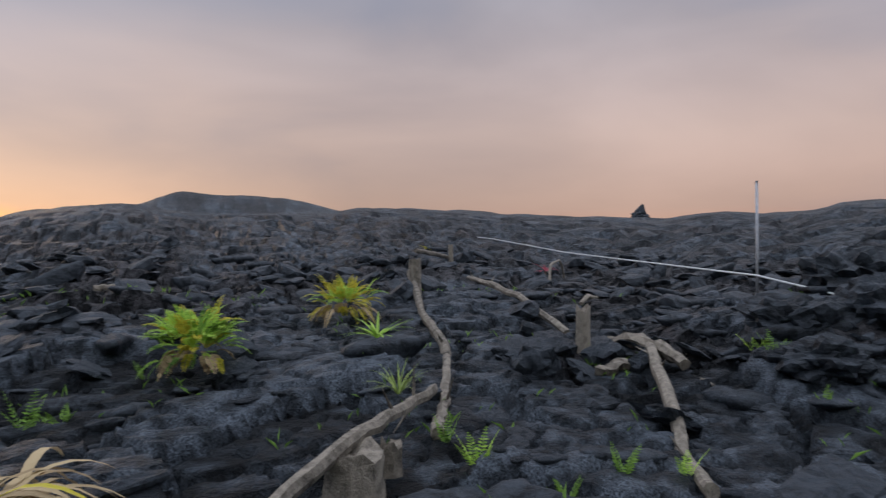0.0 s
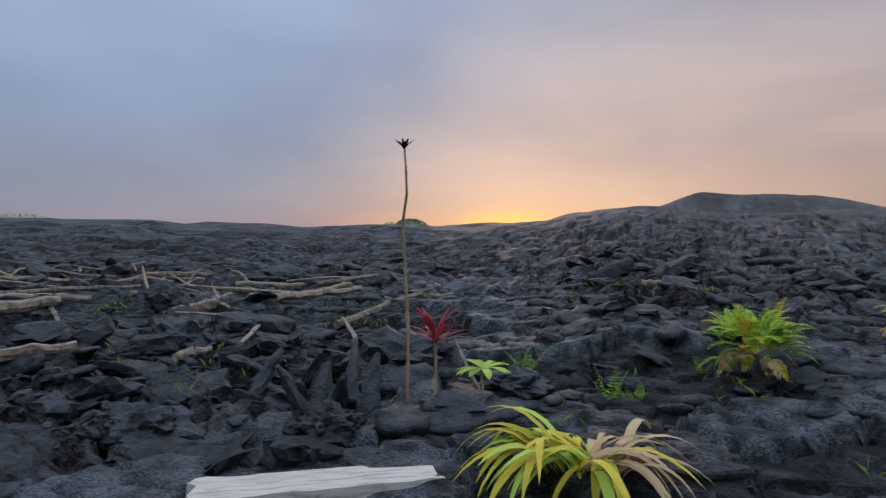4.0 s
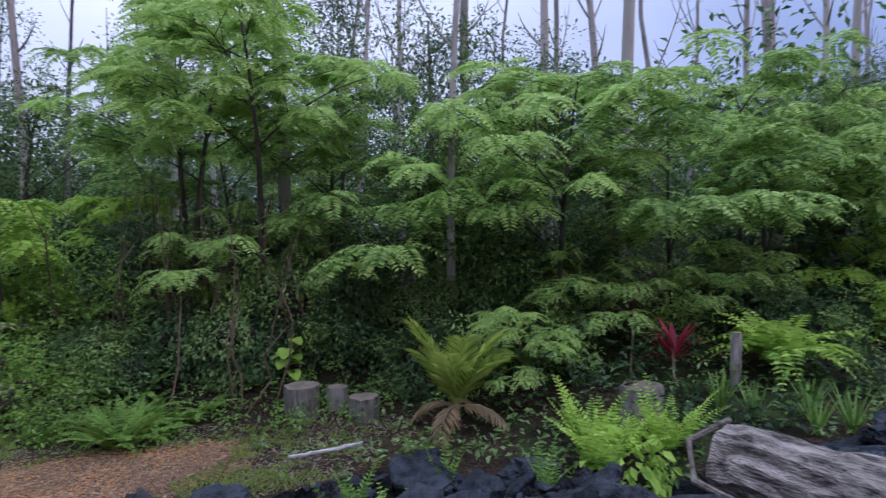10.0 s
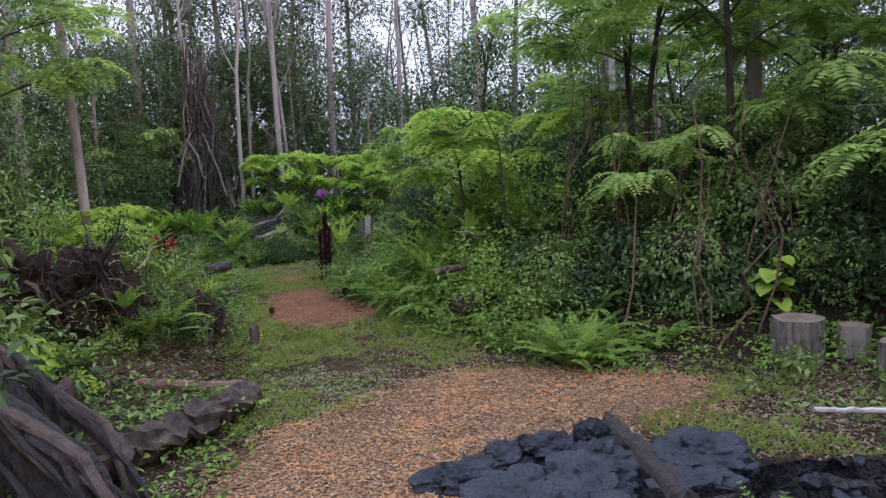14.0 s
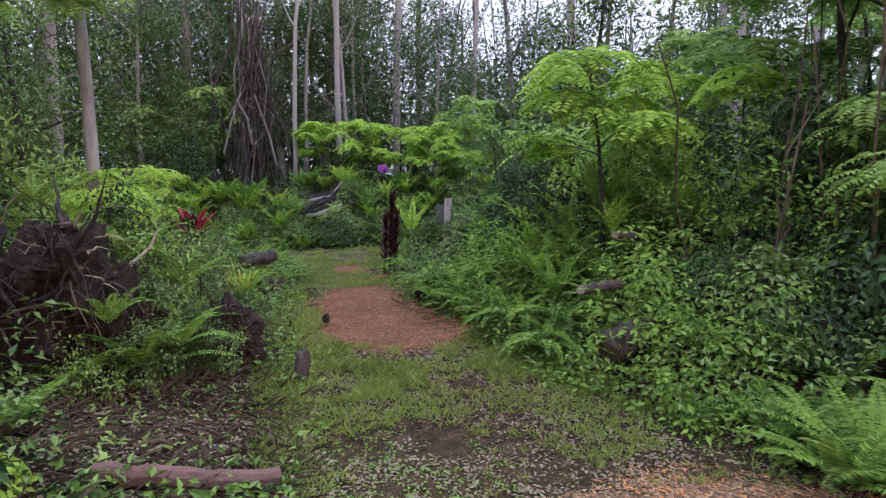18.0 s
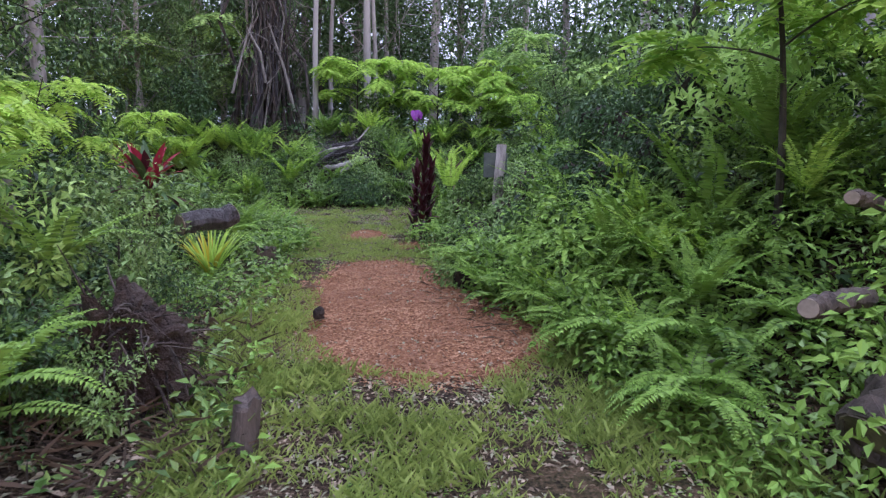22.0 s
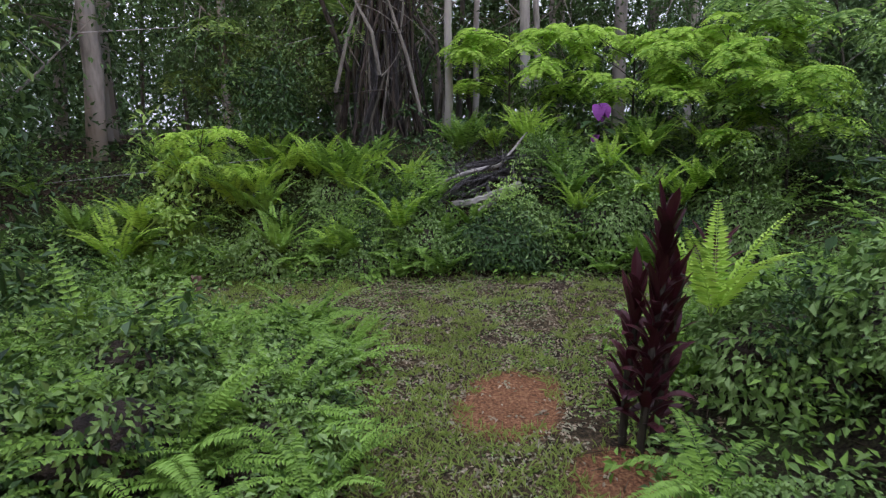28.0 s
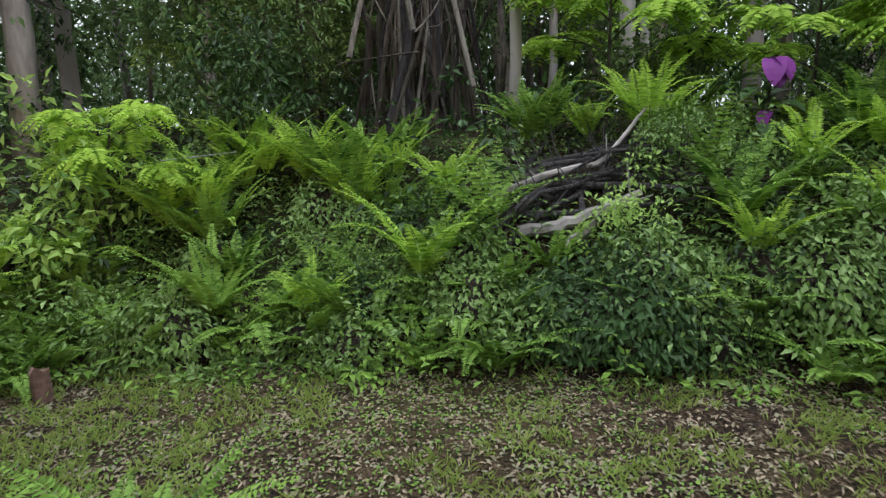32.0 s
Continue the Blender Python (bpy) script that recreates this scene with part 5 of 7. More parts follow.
scatter("fallen_leaves", "dry fallen leaves scattered over the path", "leaf litter", 60000, (-1, 8), (7, 22.8), lambda x, y: (off_path(x, y) < 0.5 + 1.0 * (x < 1.8) * (y > 10.8) * (y < 13.2)) & (fbm(x * 1.1, y * 1.1, 23, 3) + 0.6 * vnoise(x * 9, y * 9, 24) > -0.2 - 0.3 * (y > 18.5)) & ((np.minimum.reduce([run_out(x, y, m) for m in MULCH]) > 0) | (vnoise(x * 21, y * 21, 25) > 0.22)) & (lava_depth(x, y) < -0.02), 0.036, 0.015, "litter", 412, (-0.1, 0.2))
scatter("soil_litter", "larger dry leaves and chips lying on dark soil", "leaf litter", 3200, (-1.2, 2.0), (10.8, 14.8), lambda x, y: (off_path(x, y) > -0.15) & (off_path(x, y) < 1.7) & (lava_depth(x, y) < -0.3), 0.06, 0.026, "litter", 419, (-0.1, 0.35))
scatter("soil_weeds", "small green seedlings on dark soil", "weeds", 950, (-1.2, 2.0), (10.8, 14.8), lambda x, y: (off_path(x, y) > -0.1) & (off_path(x, y) < 1.7) & (lava_depth(x, y) < -0.3) & (fbm(x * 2.3, y * 2.3, 29, 2) > 0.0), 0.07, 0.035, "tree_leaf", 420, (0.2, 1.6), 0.15, 0.2)
scatter("low_weeds", "tiny round-leaved weeds creeping over the trodden ground", "weeds", 34000, (-1, 8), (9.5, 22.6), lambda x, y: (off_path(x, y) < 0.4) & (np.minimum.reduce([run_out(x, y, m) for m in MULCH]) > 0.05) & (lava_depth(x, y) < -0.1) & (fbm(x * 1.9, y * 1.9, 27, 3) + 0.5 * vnoise(x * 8, y * 8, 28) > -0.05), 0.022, 0.014, "fern_leaf", 418, (0.0, 0.5), 0.15, 0.1)
in_chips = lambda x, y: np.minimum.reduce([run_out(x, y, m) for m in MULCH[:2]]) < 0.12
scatter("wood_chips", "reddish-brown wood chips spread on the path", "mulch", 20000, (-0.6, 5), (12.5, 19.2), in_chips, 0.033, 0.010, "chip", 413, (-0.15, 0.25), 0.05, 0.0)
scatter("straw_chips", "straw-coloured and orange wood chips spread on the path", "mulch", 24000, (-0.6, 5), (6.9, 12), in_chips, 0.038, 0.011, "straw_chip", 416, (-0.15, 0.25), 0.05, 0.0)
scatter("dead_twigs", "thin dead twigs and stalks lying on the soil", "twigs", 2600, (-1, 8), (9.5, 22.8), lambda x, y: (off_path(x, y) > -0.3) & (off_path(x, y) < 1.1) & (lava_depth(x, y) < -0.1), 0.2, 0.006, "twig", 415, (-0.05, 0.35), 0.1, 0.1)
scatter("dead_stalks", "dead brown stalks and twigs standing on dark soil", "twigs", 2400, (-0.9, 2.0), (10.9, 14.8), lambda x, y: (off_path(x, y) > -0.05) & (off_path(x, y) < 1.6) & (lava_depth(x, y) < -0.4), 0.2, 0.007, "twig", 417, (-0.05, 0.9), 0.1, 0.15)
scatter("lava_grass", "thin weeds growing from cracks in the lava", "grass", 1300, (-9, 9), (-9, 7), lambda x, y: (lava_depth(x, y) > 0.1) & (fbm(x * 0.9, y * 0.9, 19, 3) > 0.22), 0.12, 0.016, "fern_leaf", 414, (0.8, 3.0))


# ---- lava slabs ----
def rock(seed, fine, flat):
    """A rough plate or clinker of lava: a ball pressed flat, with broken sides."""
    bm = bmesh.new()
    bmesh.ops.create_icosphere(bm, subdivisions=fine, radius=1.0)
    for v in bm.verts:
        d = v.co.normalized()
        k = 1 + 0.5 * noise.noise(d * 1.5 + Vector((seed, 0, 0))) + 0.35 * noise.noise(d * 3.7 + Vector((0, seed, 0))) + 0.22 * noise.noise(d * 8.0 + Vector((0, 0, seed)))
        z = math.copysign(abs(d.z) ** 0.55, d.z)
        v.co = Vector((d.x * k, d.y * k * 0.8, z * flat * (0.8 + 0.4 * k)))
    v, f = np.array([q.co[:] for q in bm.verts]), np.array([[q.index for q in p.verts] for p in bm.faces])
    bm.free()
    return v, f


FLAT = (0.14, 0.22, 0.30, 0.18, 0.36, 0.25, 0.45, 0.13)
near_rocks = [mesh("slab", *rock(600 + k, 3, f), "lava") for k, f in enumerate(FLAT)]
far_rocks = [rock(600 + k, 2, f) for k, f in enumerate(FLAT)]
rubble = thing("lava_rubble", "broken slabs of black lava crust lying on the flow", "lava rock", kind="structure")
rl = np.random.RandomState(33)
far_v = []
placed = 0
for k in range(2600):
    ang, r = rl.uniform(-2.8, 0.75), 1.7 + 22 * rl.rand() ** 1.3
    x, y = -1.1 + r * math.cos(ang), 3.2 + r * math.sin(ang)
    d = float(lava_depth(np.array([x]), np.array([y]))[0])
    wild = crust(np.array([x]), np.array([y]))[0][0]
    if d < 0.2 or rl.rand() > 0.05 + 0.95 * wild or min(math.hypot(x - p[1][0], y - p[1][1]) for p in PATH[:30]) < 0.9 or run_out(np.array([x]), np.array([y]), [(4.6, 4.45, 0.85), (1.9, 1.55, 0.85)])[0] < 0:
        continue
    m = pose(x, y, gz(x, y) + rl.uniform(-0.03, 0.05), rl.normal() * 16, rl.normal() * 16, rl.uniform(0, 360)) @ Matrix.Scale(rl.uniform(0.07, 0.30) * (1 + r * 0.025) * (0.6 if x > 1.5 and y > 3.5 else 1), 4)
    w = rl.randint(0, len(FLAT))
    if r < 9 and placed < 295:
        ob = new("slab", near_rocks[w])
        ob.parent, ob.matrix_basis = rubble, m
        placed += 1
    else:
        far_v.append((np.array([m @ Vector(p) for p in far_rocks[w][0]]), far_rocks[w][1]))
for k in range(150):
    x, y = rl.uniform(4.4, 9.0), rl.uniform(-1.6, 3.6)
    if float(lava_depth(np.array([x]), np.array([y]))[0]) < 0.15 or run_out(np.array([x]), np.array([y]), [(4.6, 4.45, 0.5), (1.9, 1.55, 0.5)])[0] < 0:
        continue
    m = pose(x, y, gz(x, y) + rl.uniform(-0.02, 0.06), rl.normal() * 20, rl.normal() * 20, rl.uniform(0, 360)) @ Matrix.Scale(rl.uniform(0.06, 0.24), 4)
    w = rl.randint(0, len(FLAT))
    far_v.append((np.array([m @ Vector(p) for p in far_rocks[w][0]]), far_rocks[w][1]))
tagged(part("far_rubble", join(*far_v), "lava", rubble), kind="stuff")



def crust_plate(seed):
    """A swollen sheet of crust: an uneven outline, a rounded lip, a wrinkled top and sides cut back below."""
    rs = np.random.RandomState(seed)
    n = 15
    a = np.linspace(0, 2 * np.pi, n, endpoint=False) + rs.uniform(-0.16, 0.16, n)
    reach = 0.85 + 0.25 * np.sin(2 * a + rs.uniform(0, 6)) + 0.16 * np.sin(3 * a + rs.uniform(0, 6)) + rs.uniform(-0.1, 0.1, n)
    rim = np.stack([np.cos(a) * reach, 0.6 * np.sin(a) * reach, np.zeros(n)], -1)
    rings = [rim * [k, k, 1] + np.stack([np.zeros(n), np.zeros(n), z + rs.uniform(-w, w, n)], -1) for k, z, w in ((0.66, -0.3, 0.02), (0.93, -0.13, 0.03), (1.0, -0.05, 0.03), (0.93, 0.02, 0.03), (0.72, 0.06, 0.045), (0.4, 0.08, 0.05))]
    v = np.concatenate(rings + [[[0, 0, 0.07]]])
    k = np.arange(n)
    m = (k + 1) % n
    faces = [np.concatenate([np.stack([p + k, p + m, p + n + m], -1), np.stack([p + k, p + n + m, p + n + k], -1)]) for p in range(0, 5 * n, n)]
    return v, np.concatenate(faces + [np.stack([5 * n + k, 5 * n + m, np.full(n, 6 * n)], -1)])


crust_shapes = [crust_plate(660 + k) for k in range(14)]
crust_meshes = [mesh("crust_plate", *c, "lava", k % 2 == 0) for k, c in enumerate(crust_shapes)]
broken_crust = thing("lava_crust", "overlapping swollen plates of black lava crust with hollow edges", "lava rock", kind="structure")
crust_v, placed = [], 0
ang, far = rl.uniform(-2.85, 0.75, 3600), 1.9 + 22 * rl.rand(3600) ** 1.25
px, py = -1.1 + far * np.cos(ang), 3.2 + far * np.sin(ang)
wild = crust(px, py)[0]
walked = np.min([np.hypot(px - p[1][0], py - p[1][1]) for p in PATH[:30]], axis=0)
ok = (lava_depth(px, py) > 0.35) & (rl.rand(3600) < (0.30 + 0.4 * wild) * np.interp(far, [2, 8, 14], [1, 0.9, 0.5])) & (walked > 0.8) & (run_out(px, py, [(4.6, 4.45, 0.8), (1.9, 1.55, 0.8)]) > 0) & (np.hypot(px - 1.24, py + 0.14) > 0.9)
for x, y, z, rough_here, r in zip(px[ok], py[ok], ground_z(px, py)[ok], wild[ok], far[ok]):
    size = (0.09 + 0.36 * rl.rand() ** 2) * (1 + r * 0.03)
    m = pose(x, y, z + rl.uniform(0.0, 0.09) * size, rl.normal() * (6 + 12 * rough_here), rl.normal() * (6 + 12 * rough_here), rl.normal() * 40) @ Matrix.Diagonal((size, size, size * rl.uniform(0.7, 1.4), 1))
    w = rl.randint(0, 14)
    if r < 8 and placed < 290:
        ob = new("crust_plate", crust_meshes[w])
        ob.parent, ob.matrix_basis = broken_crust, m
        placed += 1
    else:
        crust_v.append((np.array([m @ Vector(p) for p in crust_shapes[w][0]]), crust_shapes[w][1]))
tagged(part("far_crust", join(*crust_v), "lava", broken_crust, smooth=True), kind="stuff")

gravel_v, pebbles = [], [rock(640 + k, 1, f) for k, f in enumerate(FLAT)]
ang, r = rl.uniform(-2.9, 0.8, 8000), 1.6 + 9 * rl.rand(8000) ** 1.2
px, py = -1.1 + r * np.cos(ang), 3.2 + r * np.sin(ang)
ok = (lava_depth(px, py) > 0.1) & (crust(px, py)[0] > rl.rand(len(px)) * 0.9)
px, py = px[ok], py[ok]
for x, y, z in zip(px, py, ground_z(px, py)):
    m = pose(x, y, z + 0.004, rl.uniform(-40, 40), rl.uniform(-40, 40), rl.uniform(0, 360)) @ Matrix.Scale(rl.uniform(0.02, 0.085), 4)
    w = rl.randint(0, len(FLAT))
    gravel_v.append((np.array([m @ Vector(p) for p in pebbles[w][0]]), pebbles[w][1]))
tagged(part("lava_gravel", join(*gravel_v), "lava"), "small broken pieces of black lava crust", "lava rock", kind="stuff")

# ---- far woods ----
rf = np.random.RandomState(44)
wood = []
for k in range(200):
    a = rf.uniform(-0.32, 2.6)
    r = rf.uniform(22, 40)
    x, y = 2 + r * math.cos(a), 9 + r * math.sin(a)
    if float(lava_depth(np.array([x]), np.array([y]))[0]) > -3:
        continue
    z = gz(x, y)
    h = rf.uniform(3, 6.5) * (0.8 if 0.75 < a < 1.25 else 1.0)
    for j in range(7):
        wood.append(leafy(rf, np.array([x + rf.uniform(-2, 2), y + rf.uniform(-2, 2), z + h * (j + 0.5) / 7]), rf.uniform(1.3, 2.4), 150, 0.26, 0.8))
for k in range(110):
    x, y = (rf.uniform(-18, -5.5), rf.uniform(9.5, 32)) if k % 2 else (rf.uniform(12.5, 26), rf.uniform(1.5, 32) if k % 4 else rf.uniform(1.5, 10))
    z, h = gz(x, y), rf.uniform(2.0, 5.0)
    if float(lava_depth(np.array([x]), np.array([y]))[0]) > -1.5:
        continue
    for j in range(6):
        wood.append(leafy(rf, np.array([x + rf.uniform(-1.2, 1.2), y + rf.uniform(-1.2, 1.2), z + h * (j + 0.5) / 6]), rf.uniform(0.8, 1.7), 90, 0.20, 0.8))
tagged(part("far_woods", join(*wood), "wood_leaf"), "dense dark green forest behind the clearing", "forest", kind="stuff")
trunks = []
for k in range(80):
    a, r = rf.uniform(0.15, 2.35), rf.uniform(20, 38)
    x, y = 2 + r * math.cos(a), 9 + r * math.sin(a)
    if float(lava_depth(np.array([x]), np.array([y]))[0]) > -3:
        continue
    h, g = rf.uniform(7, 15), rf.uniform(0.05, 0.12)
    line = curve((x, y, gz(x, y) - 0.3), (rf.normal() * 0.04, rf.normal() * 0.04, 1), h, (rf.normal() * 0.08, rf.normal() * 0.08, 0), 7)
    trunks.append(tube(line, np.linspace(g, g * 0.3, 7), 6, 0.05, rf))
    for j in range(5):
        q = line[rf.randint(3, 7)]
        b = rf.uniform(0, 6.28)
        trunks.append(tube(curve(q, (math.cos(b), math.sin(b), rf.uniform(0.7, 2.0)), rf.uniform(0.8, 2.0), (0, 0, 0.5), 4), np.linspace(g * 0.35, 0.008, 4), 4))
tagged(part("far_trunks", join(*trunks), "grey_bark"), "thin grey tree trunks standing deep in the woods", "forest", kind="stuff")
wood = []
for k in range(120):
    u = rf.uniform(0, 1)
    x, y = 195 + 60 * u + rf.uniform(-14, 14), -62 - 110 * u + rf.uniform(-14, 14)
    wood.append(leafy(rf, np.array([x, y, 3.5 + rf.uniform(0, 5.5)]), rf.uniform(3, 6), 50, 1.6, 0.5))
for k in range(26):
    wood.append(leafy(rf, np.array([169 + rf.uniform(-14, 14), -350 + rf.uniform(-6, 6), 11 + rf.uniform(-2, 1.0)]), rf.uniform(3, 4.5), 50, 1.6, 0.4))
tagged(part("distant_woods", join(*wood), "tree_leaf"), "line of distant trees along the edge of the lava", "forest", kind="stuff")


# ---- things on the lava ----
def on(x, y, dz=0.0):
    return np.array([x, y, gz(x, y) + dz])


def stick(name, points, radii, mat, label, category, group="", sides=7, bumpy=0.12, seed=1, steps=14, twigs=0, cut=None):
    """A branch or log through points, with knots, stub twigs and, if cut is given, sawn end faces."""
    rs = np.random.RandomState(seed)
    p = np.asarray(points, float)
    u = np.linspace(0, len(p) - 1, steps)
    i = np.minimum(u.astype(int), len(p) - 2)
    line = p[i] + (p[i + 1] - p[i]) * (u - i)[:, None]
    rad = np.interp(u, np.linspace(0, len(p) - 1, len(radii)), radii)
    line[1:-1] += rs.uniform(-1, 1, (steps - 2, 3)) * np.minimum(0.35 * rad[1:-1, None], 0.025)
    t = thing(name, label, category, group)
    wood = part("wood", tube(line, rad, sides, bumpy, rs), mat, t)
    for k in range(twigs):
        j = rs.randint(1, steps - 1)
        w = unit(rs.normal(size=3) + [0, 0, 0.6])
        part("twig", tube(curve(line[j], w, rs.uniform(0.1, 0.35), (0, 0, 0.2), 4), np.linspace(rad[j] * 0.35, 0.004, 4), 5, 0.1, rs), mat, wood)
    if cut:
        for e, o in ((0, 1), (-1, -2)):
            d = unit(line[e] - line[o])
            part("cut_end", tube([line[e] + d * 0.001, line[e] + d * 0.006], [rad[e] * 0.93, rad[e] * 0.9], 14, 0.03, rs), cut, wood, "pale sawn end")
    return t


def stump(x, y, radius, height, seed, mat="stump", label="weathered grey tree stump", dz=0.0, ragged=0.15, group="", lean=(0, 0), name="stump"):
    rs = np.random.RandomState(seed)
    t = thing(name, label, "stump", group)
    z = gz(x, y) + dz
    n, k = 16, 7
    a = np.linspace(0, 2 * np.pi, n, endpoint=False)
    ribs = 1 + 0.09 * rs.uniform(-1, 1, n)
    rings = []
    for h in np.linspace(-0.15, 1, k):
        flare = 1 + 0.22 * max(0, 0.35 - h)
        top = (rs.uniform(-ragged, ragged * 0.4, n) if h == 1 else np.zeros(n))
        r = radius * flare * ribs * (1 + 0.03 * rs.uniform(-1, 1, n))
        rings.append(np.stack([x + lean[0] * h + r * np.cos(a), y + lean[1] * h + r * np.sin(a), z + height * (h + top)], -1))
    v = np.concatenate(rings)
    i, j = np.meshgrid(np.arange(k - 1), np.arange(n), indexing="ij")
    m = (j + 1) % n
    q = np.stack([i * n + j, i * n + m, (i + 1) * n + m, (i + 1) * n + j], -1).reshape(-1, 4)
    bole = part("trunk", (v, np.concatenate([q[:, :3], q[:, [0, 2, 3]]])), mat, t)
    c = rings[-1].mean(0) - [0, 0, height * ragged * 0.6]
    s = np.arange(n)
    part("top_face", (np.concatenate([rings[-1] - [0, 0, 0.004], c[None]]), np.stack([s, (s + 1) % n, np.full(n, n)], -1)), "cut" if ragged < 0.1 else mat, bole, "cracked top of the stump")
    return t


def lump(centre, size, seed, mat, name, label, category, rough=0.35, kind=""):
    """An uneven rock or clod: a ball pushed in and out by noise."""
    bm = bmesh.new()
    bmesh.ops.create_icosphere(bm, subdivisions=4, radius=1.0)
    for v in bm.verts:
        d = v.co.normalized()
        k = 1 + rough * (noise.noise(d * 1.7 + Vector((seed, 0, 0))) + 0.6 * noise.noise(d * 4.1 + Vector((0, seed, 0))) + 0.35 * noise.noise(d * 9 + Vector((0, 0, seed))))
        v.co = Vector((d.x * k * size[0], d.y * k * size[1], d.z * k * size[2]))
    me = bpy.data.meshes.new(name)
    bm.to_mesh(me)
    bm.free()
    me.materials.append(M[mat])
    ob = new(name, me)
    ob.location = centre
    return tagged(ob, label, category, kind=kind)


B = "bleached"
stick("dead_branch", [on(-8.8, -14.3, 0.25), on(-7.6, -12.6, 0.35), on(-6.5, -11.1, 0.4)], [0.04, 0.06, 0.06], B, "bleached dead branch resting on short posts", "branch", "branches laid along the lava", twigs=4, seed=2)
stick("dead_branch", [on(-5.35, -8.3, 0.3), on(-4.7, -5.9, 0.2), on(-4.4, -4.55, 0.1), on(-4.25, -3.65, 0.1)], [0.065, 0.055, 0.06, 0.07], B, "thick bleached branch lying across the lava", "branch", "branches laid along the lava", twigs=3, seed=3)
stick("dead_branch", [on(-3.14, -1.45, 0.04), on(-3.5, -2.2, 0.12), on(-3.95, -3.2, 0.16)], [0.06, 0.05, 0.045], B, "straight pale branch with peeling bark on the lava", "branch", "branches laid along the lava", twigs=1, seed=4)
stick("dead_branch", [on(-3.4, -2.2, 0.18), on(-2.73, -1.39, 0.26), on(-2.28, -0.93, 0.32), on(-1.72, -0.36, 0.2)], [0.05, 0.055, 0.06, 0.06], B, "pale forked branch resting on a stump", "branch", "branches laid along the lava", twigs=3, seed=5)
stick("dead_branch", [on(-6.95, -9.07, 0.12), on(-6.7, -7.5, 0.1), on(-6.5, -5.96, 0.12), on(-6.3, -4.4, 0.08)], [0.04, 0.06, 0.055, 0.06], B, "long crooked bleached branch on the lava", "branch", "branches laid along the lava", twigs=4, seed=6)
stick("dead_branch", [on(-6.87, -4.0, 0.15), on(-6.7, -3.0, 0.12), on(-6.48, -1.96, 0.08)], [0.035, 0.05, 0.045], B, "thin bleached branch propped on lava rocks", "branch", "branches laid along the lava", twigs=2, seed=7)
stick("dead_branch", [on(-6.33, -2.75, 0.16), on(-5.46, -1.49, 0.12), on(-4.8, -0.56, 0.17), on(-4.15, 0.29, 0.2)], [0.065, 0.065, 0.05, 0.05], B, "long knotty branch with peeling bark on the lava", "branch", "branches laid along the lava", twigs=5, seed=8, sides=9)
stick("split_log", [on(-6.45, -3.75, 0.12), on(-6.42, -3.0, 0.1), on(-6.42, -2.3, 0.08)], [0.05, 0.1, 0.06], B, "splintered grey half log on the lava", "log", seed=9, bumpy=0.3)
stick("split_log", [on(-5.5, -2.6, 0.05), on(-5.85, -2.62, 0.07), on(-6.2, -2.6, 0.06)], [0.06, 0.075, 0.05], B, "short splintered grey log on the lava", "log", seed=10, bumpy=0.3)
stump(-5.2, -7.6, 0.11, 0.6, 11, B, "tall bleached stump standing in the lava", ragged=0.1)
stump(-8.45, -13.5, 0.07, 0.6, 12, B, "thin bleached stump standing in the lava", ragged=0.1)
stump(-5.79, -3.3, 0.085, 0.55, 13, B, "narrow weathered post stump with a twig on top", ragged=0.15)
stick("twig", [on(-5.8, -3.35, 0.55), on(-6.0, -3.5, 0.62), on(-6.3, -3.7, 0.58)], [0.025, 0.03, 0.015], B, "short forked twig lying on a post", "branch", seed=14)
stump(-2.33, -0.86, 0.19, 0.3, 15, B, "split bleached stump in the lava", ragged=0.2)
stump(-2.62, -1.05, 0.09, 0.22, 16, B, "small broken bleached stump", ragged=0.3)
stick("dead_branch", [on(-8.5, -8.4, 0.02), on(-8.75, -8.7, 0.5), on(-9.2, -9.0, 0.55), on(-9.5, -9.3, 0.1)], [0.035, 0.03, 0.025, 0.02], B, "arched bleached branch beside a red plant", "branch", seed=17)

POLE = gz(-8.86, -3.46)
pole = thing("metal_pole", "thin galvanised steel pole standing in the lava", "pole")
part("shaft", tube([(-8.86, -3.46, POLE - 0.2), (-8.86, -3.46, POLE + 0.6), (-8.85, -3.46, 3.18)], [0.019, 0.019, 0.019], 10, 0), "metal", pole, smooth=True)
part("cap", tube([(-8.85, -3.46, 3.182), (-8.85, -3.46, 3.2)], [0.022, 0.02], 10, 0), "metal", pole)
part("collar", tube([(-8.86, -3.46, POLE + 0.1), (-8.86, -3.46, POLE + 0.16)], [0.026, 0.026], 10, 0), "metal", pole)
rope_line = [(-12.2, -19.5, 2.54), (-12.0, -17.8, 2.46), (-11.7, -15.0, 2.26), (-11.35, -12.0, 2.04), (-10.8, -9.6, 1.97), (-10.0, -7.2, 1.93), (-9.4, -5.4, 1.9), (-8.83, -3.44, 1.86), (-8.85, -1.66, 1.58), (-8.82, 0.2, 1.28), (-8.8, 2.0, 1.02)]
tagged(part("boundary_rope", tube(rope_line, [0.013] * 11, 6, 0), "rope"), "thin white rope strung low over the lava", "rope")


def sprout(x, y, n, size, mat="fern_leaf", seed=1, label="small green fern sprouting from a crack in the lava"):
    f = fern(n, size, seed, mat, label, pin=size * 0.16, upright=2.4, bend=-0.5, pairs=12, wide=size * 0.06, group="sprouts in the lava cracks")
    f.matrix_basis = stand(x, y, seed * 40)


